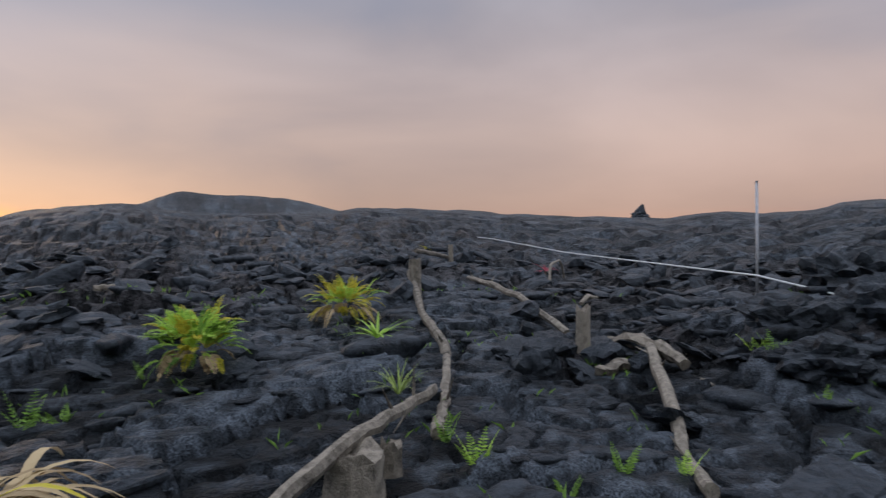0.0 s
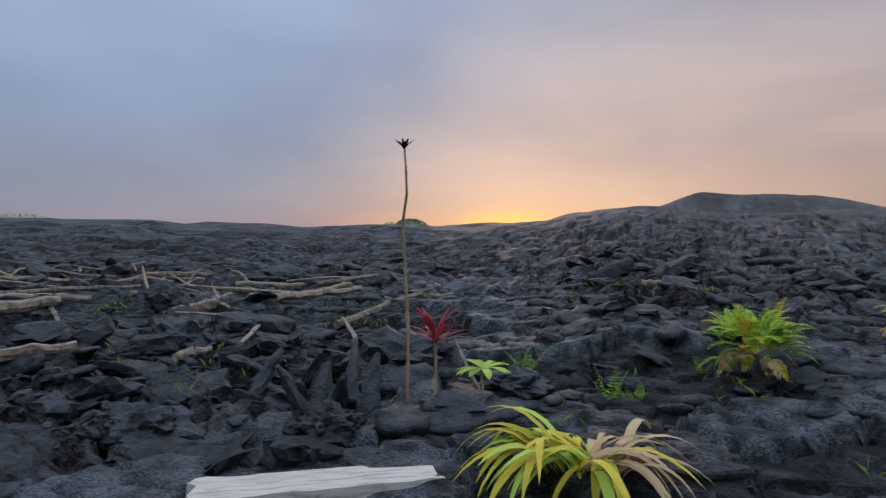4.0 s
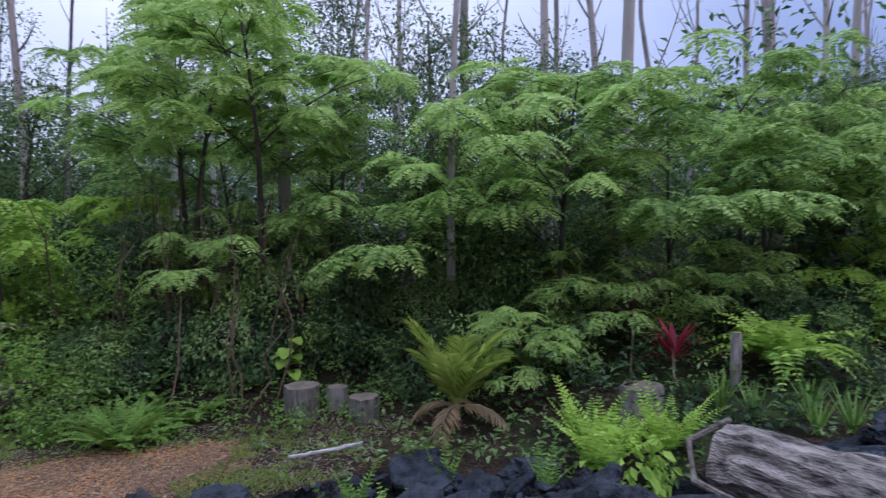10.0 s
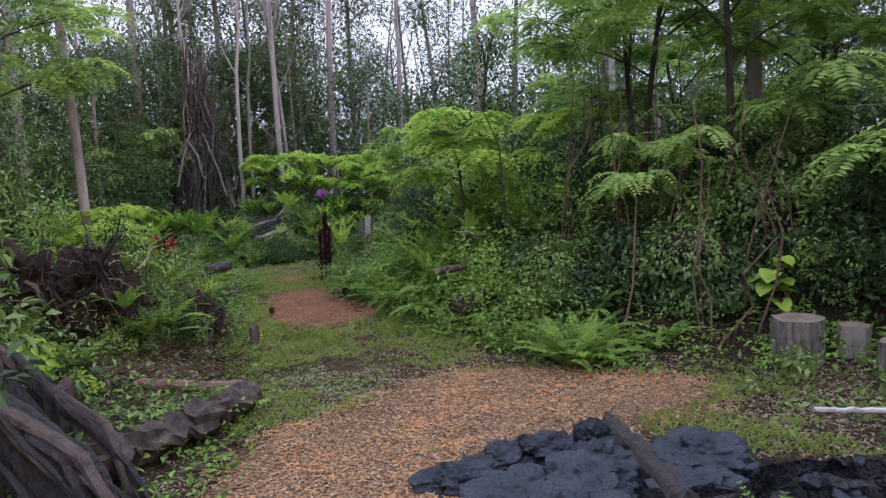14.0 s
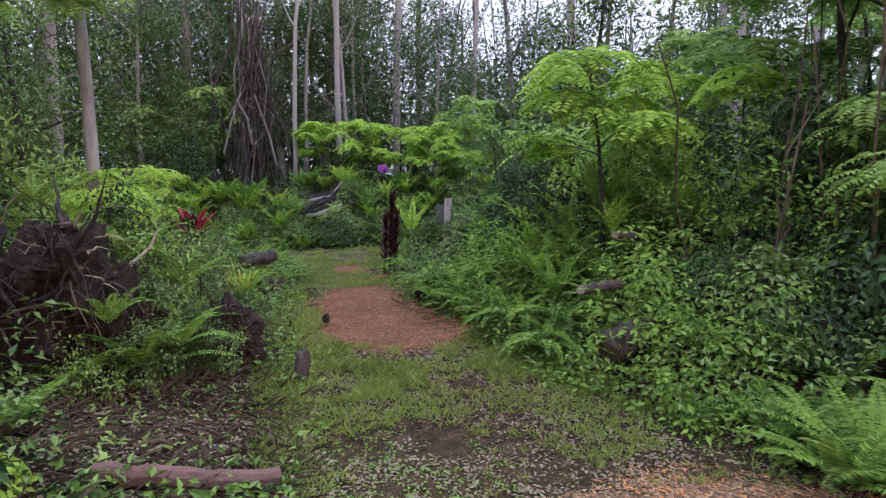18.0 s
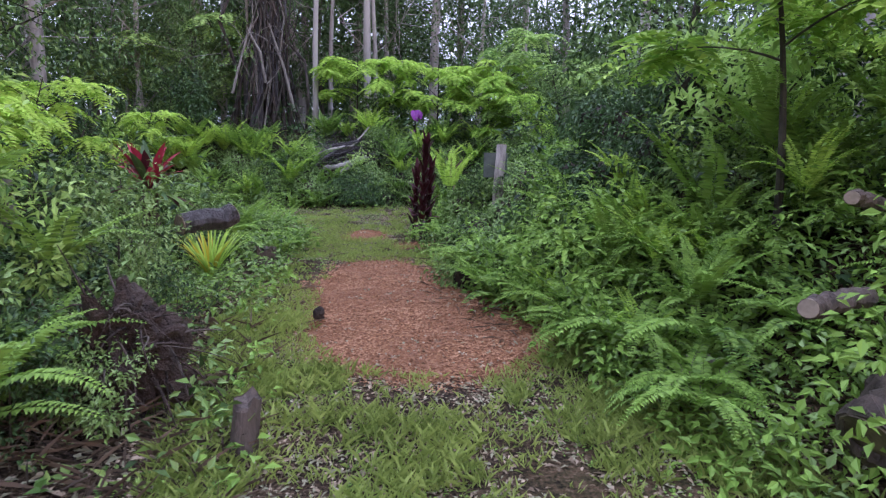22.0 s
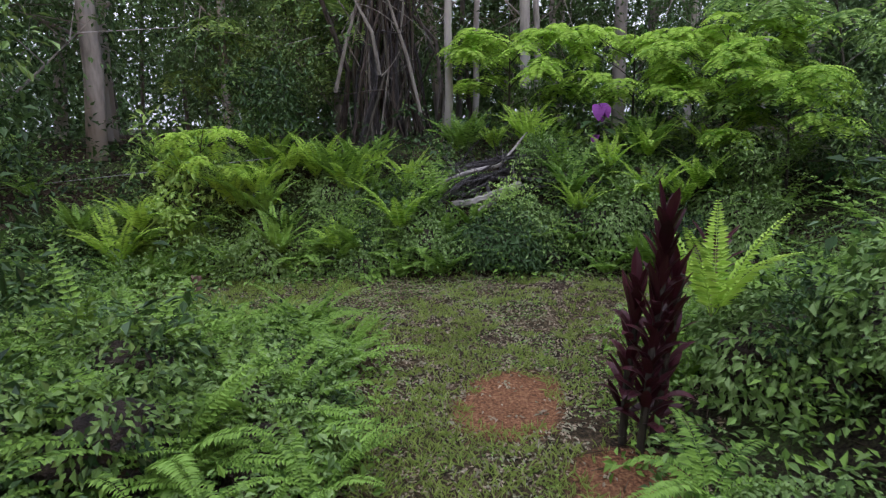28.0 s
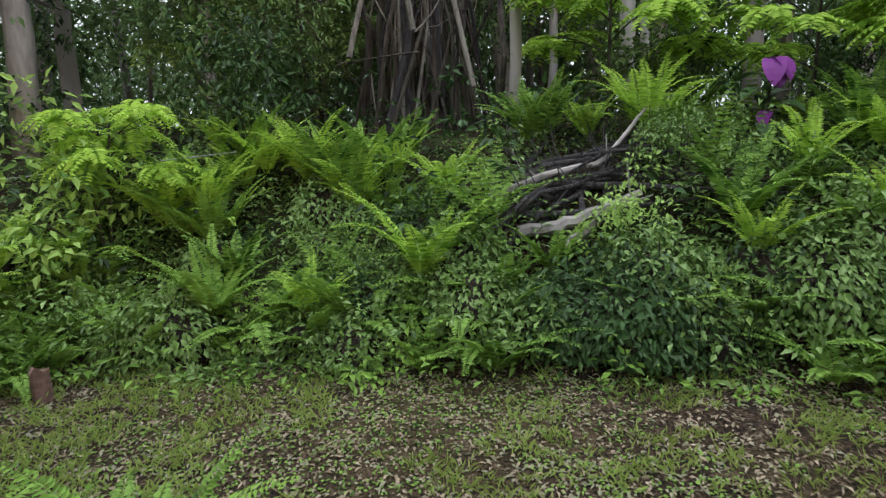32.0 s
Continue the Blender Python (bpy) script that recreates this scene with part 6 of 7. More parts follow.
for k, (x, y, n, s) in enumerate([(-3.2, -0.87, 6, 0.3), (-3.18, -1.39, 4, 0.25), (-4.04, -0.36, 4, 0.26), (-7.15, -1.78, 5, 0.3), (-7.37, -2.17, 6, 0.35), (-0.14, -2.91, 5, 0.36), (-0.35, -3.05, 4, 0.3), (-0.95, -4.04, 3, 0.22),
                                 (-4.39, -0.16, 3, 0.22), (-3.54, -0.28, 4, 0.2), (-6.6, -0.8, 3, 0.2), (0.85, -3.6, 5, 0.42), (1.76, -1.97, 2, 0.16), (2.56, 6.35, 7, 0.42), (3.3, 6.83, 6, 0.4)] + [(2.21, 6.89, 5, 0.28), (2.9, 6.3, 5, 0.36),
                                 (3.5, 6.2, 5, 0.34), (3.9, 5.6, 6, 0.4), (4.1, 6.5, 5, 0.36), (1.9, 6.2, 5, 0.3), (3.0, 5.5, 4, 0.3), (5.3, 1.4, 3, 0.2), (4.2, 0.4, 3, 0.16), (5.2, -0.4, 4, 0.25), (6.2, 0.2, 3, 0.25), (3.2, -1.0, 3, 0.2),
                                 (6.0, -1.6, 4, 0.3), (7.4, -0.6, 4, 0.3), (4.6, -1.6, 3, 0.2)]):
    sprout(x, y, n, s, "fern_leaf" if k % 4 else "lime_leaf", 700 + k)
def bush_fern(x, y, seed, n, wide, tall, mats, label):
    """A bushy clump: short arching fronds at many heights, with dry ones hanging below."""
    rs = np.random.RandomState(seed)
    t = thing("fern", label, "fern")
    for k, a in enumerate(around(n, rs, 3.0)):
        u = rs.rand()
        r = 0.6 * wide * math.sqrt(rs.rand())
        dry = u < 0.3
        way = (math.cos(a), math.sin(a), rs.uniform(-0.6, 0.3) if dry else rs.uniform(0.5, 3.0) * (0.4 + u))
        part("dry_frond" if dry else "frond", frond((r * math.cos(a), r * math.sin(a), tall * (0.35 + 0.5 * u)), way, wide * rs.uniform(0.4, 0.65), 13, 0.05, 0.022, (0, 0, -1.6 if dry else -1.3), 0.003, rs, 4), "dry_leaf" if dry and k % 3 else mats[k % len(mats)], t)
    t.matrix_basis = stand(x, y, 0, 1.25)
    return t


bush_fern(-1.42, -3.9, 721, 130, 0.42, 0.56, ("lime_leaf", "gold_leaf", "fern_leaf", "lime_leaf"), "bushy green and yellow fern with dead brown fronds below")
bush_fern(-3.55, -6.2, 723, 90, 0.5, 0.42, ("gold_leaf", "gold_leaf", "lime_leaf"), "bushy golden yellow fern growing in the lava")
r1 = rosette("spiky_plant", 20, 0.42, 0.03, 724, "lime_leaf", "pale green spiky plant growing in the lava", "plant", upright=1.0, bend=-0.9, belly=0.15)
r1.matrix_basis = stand(-3.57, -4.52, 0, 1.25, 0.16)
r2 = rosette("grass_tuft", 26, 0.42, 0.014, 725, "grass", "tuft of thin green grass beside a branch", "grass", upright=1.8, bend=-1.0, belly=0.2)
r2.matrix_basis = stand(-3.2, -2.59)
for k, (x, y, s) in enumerate([(-6.27, -12.6, 1.0), (-9.2, -17.5, 1.0), (-8.9, -14.6, 0.8)]):
    g = rosette("yellow_plant", 9, 0.3 * s, 0.05, 730 + k, "gold_leaf", "small yellow plant on the lava", "plant", "yellow plants on the lava", upright=0.8)
    g.matrix_basis = stand(x, y)
rp = rosette("red_plant", 14, 0.35, 0.05, 735, "red_leaf", "small red-leaved plant far out on the lava", "plant", stem=0.35, upright=0.9)
rp.matrix_basis = stand(-9.2, -9.6)
lily = thing("lily_clump", "clump of broad arching yellow-green lily leaves with dry ones", "plant")
rs = np.random.RandomState(736)
for k in range(84):
    dry = k % 3 == 0
    a = rs.normal() * 0.9 + (3.3 if dry else 0.3)
    ox, oy = (rs.uniform(-0.36, -0.1) if dry else rs.uniform(-0.2, 0.2)), rs.uniform(-0.14, 0.14)
    part("dry_leaf" if dry else "leaf", strap((ox, oy, 0), (math.cos(a), math.sin(a), rs.uniform(1.2, 3.2)), rs.uniform(0.5, 0.9), rs.uniform(0.04, 0.075), (0.3 * math.cos(a), 0.3 * math.sin(a), rs.uniform(-3.0, -2.0)), 9, 0.4), "dry_leaf" if dry else ("gold_leaf", "lime_leaf", "gold_leaf")[k % 5 % 3], lily)
lily.matrix_basis = stand(-0.12, -0.95, 0, 1.0, 0.05)

tall = thing("tall_ti_plant", "tall bare ti stalk with a small maroon leaf tuft", "plant")
stalk = np.array([(1.55, -2.05, gz(1.55, -2.05) - 0.05), (1.52, -1.98, 1.5), (1.50, -1.86, 2.1), (1.46, -1.72, 2.5), (1.36, -1.58, 2.72), (1.34, -1.52, 2.9), (1.34, -1.48, 3.1)])
part("stem", tube(stalk, np.linspace(0.017, 0.008, 7), 8, 0.12), "stake", tall)
for k in range(9):
    a = k * 2.4
    part("leaf", strap((1.34, -1.48, 3.08), (math.cos(a), math.sin(a), 1.2), 0.12, 0.03, (0, 0, -0.4), 6), "maroon_leaf", tall)
ti_red = rosette("red_ti_plant", 22, 0.30, 0.05, 737, "red_leaf", "red ti plant with narrow upright leaves in the lava", "plant", "red ti plants", stem=0.66, upright=1.6, bend=-0.7, spiral=0.12)
ti_red.matrix_basis = stand(1.2, -1.85)
ti_low = rosette("red_ti_plant", 10, 0.2, 0.035, 738, "red_leaf", "small red ti shoot at the foot of a stalk", "plant", "red ti plants", upright=1.6)
ti_low.matrix_basis = stand(1.38, -2.0)
pl = rosette("broadleaf_seedling", 14, 0.27, 0.085, 739, "lime_leaf", "young light-green broad-leaved seedling in the lava", "plant", stem=0.3, upright=0.5, bend=-0.8, belly=0.6)
pl.matrix_basis = stand(0.92, -2.35)
stick("dead_branch", [on(1.35, -2.75, 0.45), on(1.15, -2.6, 0.2), on(0.95, -2.4, 0.05)], [0.012, 0.016, 0.018], B, "short pale twig leaning by a seedling", "branch", seed=18)

spires = thing("lava_spires", "cluster of jagged upright black lava spikes", "lava rock")
rs = np.random.RandomState(740)
for k in range(16):
    x, y = 2.35 + rs.normal() * 0.26, -1.75 + rs.normal() * 0.26
    h = rs.uniform(0.25, 0.8)
    part("spike", tube(curve(on(x, y, -0.1), (rs.uniform(-0.3, 0.3), rs.uniform(-0.3, 0.3), 1), h, rs.uniform(-0.5, 0.5, 3), 6), [0.10, 0.095, 0.08, 0.06, 0.045, 0.02], 7, 0.3, rs), "lava", spires)
for k, (x, y, sx, sy, sz) in enumerate([(2.35, -3.5, 0.6, 0.5, 0.38), (0.75, -2.9, 0.3, 0.25, 0.16), (3.1, -0.5, 0.4, 0.3, 0.2), (-7.9, -2.2, 0.55, 0.5, 0.35), (-8.8, -1.7, 0.6, 0.5, 0.4), (-7.3, -1.3, 0.4, 0.4, 0.25), (-9.6, -2.6, 0.7, 0.6, 0.45), (6.4, -4.2, 0.5, 0.4, 0.4), (7.4, -4.9, 0.4, 0.4, 0.35), (5.4, -3.2, 0.45, 0.4, 0.3),
                                       (2.3, 8.0, 0.25, 0.2, 0.1), (3.0, 7.95, 0.3, 0.2, 0.1), (4.0, 7.3, 0.34, 0.28, 0.14)] + [(3.5, 7.7, 0.22, 0.2, 0.1), (1.95, 7.6, 0.25, 0.22, 0.1), (4.5, 5.9, 0.25, 0.22, 0.12), (5.4, 3.1, 0.3, 0.3, 0.2), (1.75, -1.0, 0.3, 0.3, 0.2), (1.95, 8.68, 0.26, 0.18, 0.09), (2.25, 8.75, 0.22, 0.17, 0.1), (2.55, 8.65, 0.26, 0.18, 0.11), (2.9, 8.58, 0.16, 0.14, 0.17), (2.1, 8.35, 0.26, 0.26, 0.1), (2.6, 8.3, 0.26, 0.22, 0.13), (3.3, 8.15, 0.3, 0.26, 0.12), (2.2, 8.0, 0.26, 0.26, 0.12)]):
    lump(on(x, y, 0.02), (sx, sy, sz), 3 + k, "lava", "lava_boulder", "rounded block of rough black lava", "lava rock", 0.45)

board = thing("weathered_board", "wide weathered grey-white board lying on the lava", "board")
bm = bmesh.new()
bmesh.ops.create_grid(bm, x_segments=14, y_segments=4, size=0.5)
bmesh.ops.scale(bm, vec=(1.5, 0.42, 1), verts=bm.verts)
for v in bm.verts:
    v.co.z = 0.012 * noise.noise(v.co * 4) + (0.02 if abs(v.co.y) < 0.1 else 0)
    if abs(v.co.x) > 0.74:
        v.co.x += 0.12 * noise.noise(v.co * 9)
    if abs(v.co.y) > 0.2:
        v.co.y += 0.06 * noise.noise(v.co * 5)
top_faces = bmesh.ops.extrude_face_region(bm, geom=bm.faces[:])
bmesh.ops.translate(bm, vec=(0, 0, 0.09), verts=[g for g in top_faces["geom"] if isinstance(g, bmesh.types.BMVert)])
me = bpy.data.meshes.new("plank")
bm.to_mesh(me)
bm.free()
me.materials.append(M["board"])
plank = new("plank", me)
plank.parent = board
board.matrix_basis = pose(1.24, -0.14, gz(1.24, -0.14) + 0.0, 4, -4, 48)

# bleached timber lying on the lava
LOGS = [(15, -5.5, 12.6, -7.0, 0.08), (12.2, -7.2, 10.35, -9.2, 0.07), (9.6, -9.2, 6.0, -9.75, 0.07), (7.1, -6.6, 6.2, -8.9, 0.08), (4.2, -5.1, 4.26, -8.4, 0.07), (9.0, -1.55, 8.46, -3.73, 0.14), (6.9, -0.53, 5.6, -1.86, 0.09), (6.8, -4.4, 6.8, -5.75, 0.1),
        (4.74, -2.44, 4.46, -2.73, 0.06), (9.15, -5.7, 11.5, -8.8, 0.06), (6.05, -6.1, 5.2, -7.6, 0.08), (3.7, -7.5, 3.86, -9.1, 0.05), (0.06, -9.05, -0.48, -8.9, 0.05), (10.5, -3.4, 9.6, -5.2, 0.1), (11.8, -4.0, 9.8, -6.5, 0.06), (7.9, -8.3, 5.6, -8.2, 0.06), (11.8, -2.9, 10.8, -4.4, 0.08)]
for k, (ax, ay, bx, by, r) in enumerate(LOGS):
    stick("bleached_log", [on(ax, ay, r * 1.3), on((ax + bx) / 2, (ay + by) / 2, r * 1.4), on(bx, by, r * 1.2)], [r, r * 0.9, r * 0.6], B, "bleached grey log lying on the black lava", "log", "bleached timber on the lava", twigs=k % 3, seed=800 + k, sides=8)
rs = np.random.RandomState(830)
for k in range(34):
    x, y = rs.uniform(3.5, 15), rs.uniform(-10.5, -3.6)
    if lava_depth(np.array([x]), np.array([y]))[0] < 0.8:
        continue
    a, h = rs.uniform(-0.6, 1.2), rs.uniform(0.4, 1.4)
    stick("driftwood_stick", [on(x - math.cos(a) * h, y + math.sin(a) * h, 0.1), on(x, y, 0.14), on(x + math.cos(a) * h, y - math.sin(a) * h, 0.06 + 0.2 * rs.rand())], [0.03, 0.035, 0.015], B, "thin bleached stick in the timber pile", "branch", "bleached timber on the lava", seed=840 + k, steps=8, sides=5)

# far rocks on the ridge
lump((-129.5, -149.5, 9.4), (2.6, 2.4, 1.6), 31, "lava", "ridge_rock", "dark pointed rock on the lava ridge", "rock", 0.5)
part_spire = tagged(part("ridge_rock", tube([(-130, -149.5, 9.0), (-129.9, -149.2, 11.4), (-130.4, -149.0, 13.4)], [2.6, 1.3, 0.3], 9, 0.25), "lava"), "dark pointed rock on the lava ridge", "rock")

# ---- the log and the forest edge ----
big = stick("fallen_log", [(4.55, 4.42, 0.47), (3.75, 3.3, 0.55), (2.95, 2.15, 0.64), (2.2, 1.05, 0.72)], [0.27, 0.26, 0.24, 0.20], "log", "large pale fallen log with cracked peeling bark", "log", seed=51, sides=26, bumpy=0.07, steps=34, cut="cut")
part("vine", tube([(4.75, 4.40, 0.72), (4.5, 4.68, 0.6), (4.2, 4.62, 0.42), (3.9, 4.3, 0.42), (3.6, 3.9, 0.5)], [0.02, 0.025, 0.025, 0.022, 0.018], 7, 0.1), "bleached", big, "pale vine wrapped round the log end")
part("bark_strip", tube([(3.0, 2.6, 0.42), (3.0, 2.55, 0.68), (3.1, 2.44, 0.86), (3.22, 2.34, 0.9)], [0.025, 0.03, 0.03, 0.02], 7, 0.15), "bleached", big)
sign = thing("small_sign", "small black card with white marks leaning on a log", "sign", at=pose(3.17, 2.73, 0.76, 58, 0, 262) @ Matrix.Scale(1.55, 4))
card = part("card", ([(-0.1, -0.07, 0), (0.1, -0.07, 0), (0.1, 0.07, 0), (-0.1, 0.07, 0), (-0.1, -0.07, -0.006), (0.1, -0.07, -0.006), (0.1, 0.07, -0.006), (-0.1, 0.07, -0.006)],
              [(0, 1, 2, 3), (7, 6, 5, 4), (0, 4, 5, 1), (1, 5, 6, 2), (2, 6, 7, 3), (3, 7, 4, 0)]), "black_card", sign)
for x0, x1, y0, y1 in ((-0.025, 0.02, -0.05, 0.045), (-0.098, 0.098, 0.058, 0.068), (-0.098, -0.09, -0.06, 0.057), (0.09, 0.098, -0.06, 0.057)):
    part("print", ([(x0, y0, 0.002), (x1, y0, 0.002), (x1, y1, 0.002), (x0, y1, 0.002)], [(0, 1, 2, 3)]), "white_print", card)
stick("dark_log", [on(6.5, 2.2, 0.1), on(7.2, 1.5, 0.2), (7.95, 0.7, 0.78)], [0.21, 0.18, 0.12], "driftwood", "dark weathered log leaning out over the lava", "log", seed=52, sides=10)
stump(10.99, -0.2, 0.19, 0.75, 53, B, "tall split grey stump at the lava edge", ragged=0.25)
stump(6.0, 5.2, 0.2, 0.4, 54, "stump", "grey sawn stump behind ferns", ragged=0.04)
stump(5.6, 8.2, 0.17, 0.36, 55, "stump", "pale sawn log stump beside the path", -0.08, 0.03, "log stumps beside the path")
stump(5.43, 8.94, 0.2, 0.40, 56, "stump", "thick sawn log stump beside the path", -0.05, 0.03, "log stumps beside the path")
stump(5.75, 8.66, 0.12, 0.30, 57, "stump", "small sawn log stump beside the path", -0.05, 0.03, "log stumps beside the path")
post = thing("wooden_stake", "short rounded wooden stake in the grass", "post")
part("shaft", tube([(7.15, 4.36, 0.0), (7.14, 4.36, 0.5), (7.13, 4.35, 0.98)], [0.062, 0.06, 0.056], 12, 0.03), "stump", post, smooth=True)
part("top_face", tube([(7.13, 4.35, 0.981), (7.13, 4.35, 0.988)], [0.052, 0.05], 12, 0.02), "cut", post)

yp = seedling_palm(5, 0.62, 61, "yellow_leaf", "small yellow-orange palm seedling growing in the lava", 24)
yp.matrix_basis = stand(4.62, 2.63, 0, 0.78)
gp = seedling_palm(10, 1.2, 62, "palm_leaf", "young green palm with yellowing drooping fronds", 28, 4)
gp.matrix_basis = stand(5.6, 7.05, 0, 0.76, 0.22)
lf = fern(30, 0.95, 63, "lime_leaf", "large bushy yellow-green fern at the forest edge", pin=0.17, wide=0.065, upright=2.2, bend=-2.0, pairs=16, group="")
lf.matrix_basis = stand(7.7, 3.9, 0, 1.2, 0.15)
lv = creeper(0.42, 0.5, 420, 0.12, 645, "lime_leaf", "bright green broad-leaved vine mound beside the log")
lv.matrix_basis = stand(4.7, 5.2, 0, 0.95)
for k, (x, y, s) in enumerate([(4.6, 5.3, 0.8), (4.95, 5.5, 0.85), (5.2, 4.9, 0.8)]):
    f = fern(12, 0.75, 640 + k, "lime_leaf", "bright green fern clump beside the fallen log", pin=0.11, wide=0.035, upright=2.0, bend=-0.7, pairs=20, group="ferns beside the fallen log")
    f.matrix_basis = stand(x, y, k * 70, s * 1.2, 0.05)
for k, (x, y, s) in enumerate([(6.2, 3.4, 1.0), (6.4, 3.0, 0.9), (6.6, 3.7, 0.9), (6.0, 3.7, 0.8), (6.5, 4.5, 0.9), (6.9, 2.9, 0.8), (7.2, 2.4, 0.9), (8.3, 1.6, 1.0), (8.7, 1.2, 0.9), (6.2, 4.2, 0.8)]):
    f = rosette("grass_clump", 24, 0.5 * s, 0.022, 650 + k, "fern_leaf", "clump of upright green sword grass", "grass", "grass clumps at the forest edge", upright=3.0, bend=-0.5, belly=0.3)
    f.matrix_basis = stand(x, y)
for k, (x, y, size) in enumerate([(8.5, 5.0, 0.75), (9.3, 3.9, 0.7), (7.4, 6.3, 0.7), (6.6, 7.4, 0.65), (6.3, 8.3, 0.6), (8.9, 3.2, 0.55), (6.3, 9.3, 0.6)]):
    copy_thing(shrubs[0 if k % 3 == 1 else 2], stand(x, y, 55 * k, size))
ys = leafy_tree(1.0, 0.5, 26, 34, 0.11, 66, "lime_leaf", "thin_bark", "yellow-green leafy shrub at the forest edge", "shrub", 0.15, 0.02, 0.9, "")
ys.matrix_basis = stand(9.9, 2.25, 0, 1.15, 0.1)
rt = rosette("red_ti_plant", 18, 0.42, 0.075, 67, "red_leaf", "bright red ti plant under the trees", "plant", "red ti plants", stem=0.45, upright=1.8, bend=-0.7, spiral=0.2)
rt.matrix_basis = stand(7.3, 5.0)
rm = rosette("maroon_ti_plant", 20, 0.45, 0.07, 68, "maroon_leaf", "dark maroon ti plant under the trees", "plant", stem=0.8, upright=1.0, bend=-1.1, spiral=0.3)
rm.matrix_basis = stand(7.55, 5.55)
ya = rosette("heart_leaf_vine", 16, 0.24, 0.19, 69, "lime_leaf", "light green vine with big heart-shaped leaves", "plant", stem=0.55, upright=0.5, bend=-1.3, spiral=0.5, belly=0.35, stem_mat="thin_bark")
ya.matrix_basis = stand(5.85, 9.45, 0, 1.1)
stick("weathered_plank", [(2.64, 8.2, 0.37), (2.36, 7.7, 0.45), (2.02, 7.1, 0.54)], [0.036, 0.038, 0.04], "driftwood", "grey weathered pole lying on the lava edge", "branch", seed=71)
stick("bamboo_stick", [(3.6, 7.66, 0.36), (3.85, 7.48, 0.35), (4.12, 7.28, 0.36)], [0.017, 0.018, 0.017], "board", "thin pale stick lying on lava rocks", "branch", seed=72, bumpy=0.03)

# ---- along the path ----
stick("charred_log", [(1.18, 10.66, 0.12), (0.75, 10.32, 0.12), (0.35, 10.0, 0.14), (-0.05, 9.55, 0.2)], [0.11, 0.12, 0.12, 0.14], "dark_wood", "dark charred log at the edge of the wood chips", "log", seed=73, sides=13, bumpy=0.25, steps=22, twigs=3)
stick("dead_root", [(-0.75, 9.9, 1.35), (-0.5, 9.75, 0.85), (-0.2, 9.5, 0.4), (0.05, 9.25, 0.06)], [0.10, 0.10, 0.085, 0.06], "driftwood", "twisted dark dead root beside the path", "root", seed=74, sides=13, bumpy=0.34, twigs=3)
stick("dead_root", [(-0.6, 9.3, 0.6), (-0.35, 9.3, 0.3), (-0.1, 9.1, 0.03)], [0.07, 0.06, 0.05], "driftwood", "smaller twisted dead root beside the path", "root", seed=75, sides=9, bumpy=0.2)
gnarl = thing("gnarled_root", "gnarled grey driftwood root with twisted strands", "root")
rg = np.random.RandomState(745)
for k in range(24):
    ox, oy = rg.uniform(-0.22, 0.25), rg.uniform(-0.25, 0.2)
    line = np.array([(-0.78 + ox, 9.85 + oy, rg.uniform(0.9, 1.4)), (-0.55 + 1.2 * ox + rg.normal() * 0.06, 9.7 + oy, 0.85), (-0.25 + 1.5 * ox + rg.normal() * 0.08, 9.5 + 1.2 * oy, 0.42), (0.0 + 1.7 * ox, 9.25 + 1.4 * oy, -0.03)])
    u = np.linspace(0, 3, 13)
    i = np.minimum(u.astype(int), 2)
    path_in = line[i] + (line[i + 1] - line[i]) * (u - i)[:, None] + np.stack([0.03 * np.sin(u * 4 + k), 0.03 * np.cos(u * 4 + k), 0 * u], -1)
    part("strand", tube(path_in, np.linspace(rg.uniform(0.018, 0.05), rg.uniform(0.01, 0.026), 13), 7, 0.38, rg), "driftwood" if k % 3 else "dark_wood", gnarl)
stump(-0.15, 10.35, 0.17, 0.4, 76, "dark_wood", "burnt black stump beside the path", 0, 0.2)
copy_thing(lv, stand(-0.45, 11.6, 40, 0.75, 0.0))
copy_thing(lv, stand(-0.05, 11.25, 160, 0.42, 0.0))
stick("brown_log", [on(0.35, 11.4, 0.06), on(0.75, 11.35, 0.07), on(1.2, 11.32, 0.06)], [0.05, 0.055, 0.05], "red_board", "thin reddish-brown log lying by the path", "log", seed=77, sides=10, bumpy=0.05, cut="cut")
stump(1.6, 12.9, 0.06, 0.25, 78, "dark_wood", "short mossy post stump at the path edge", 0, 0.15, lean=(0.03, 0.05))
ball = thing("upturned_root_ball", "upturned root ball with dark soil and hanging roots", "root ball")
rs = np.random.RandomState(790)
LUMPS = [((-0.50, 0.05, 0.98), (0.24, 0.26, 0.26)), ((0.10, -0.10, 0.98), (0.19, 0.24, 0.36)), ((-0.22, 0.15, 0.72), (0.40, 0.30, 0.40)), ((0.25, 0.15, 0.55), (0.34, 0.30, 0.45)), ((-0.62, 0.2, 0.55), (0.26, 0.25, 0.4))]
for k, (c, size) in enumerate(LUMPS):
    core = lump(c, [q * 0.9 for q in size], 12 + 5 * k, "roots", "soil", "", "", 0.75)
    core.parent = ball
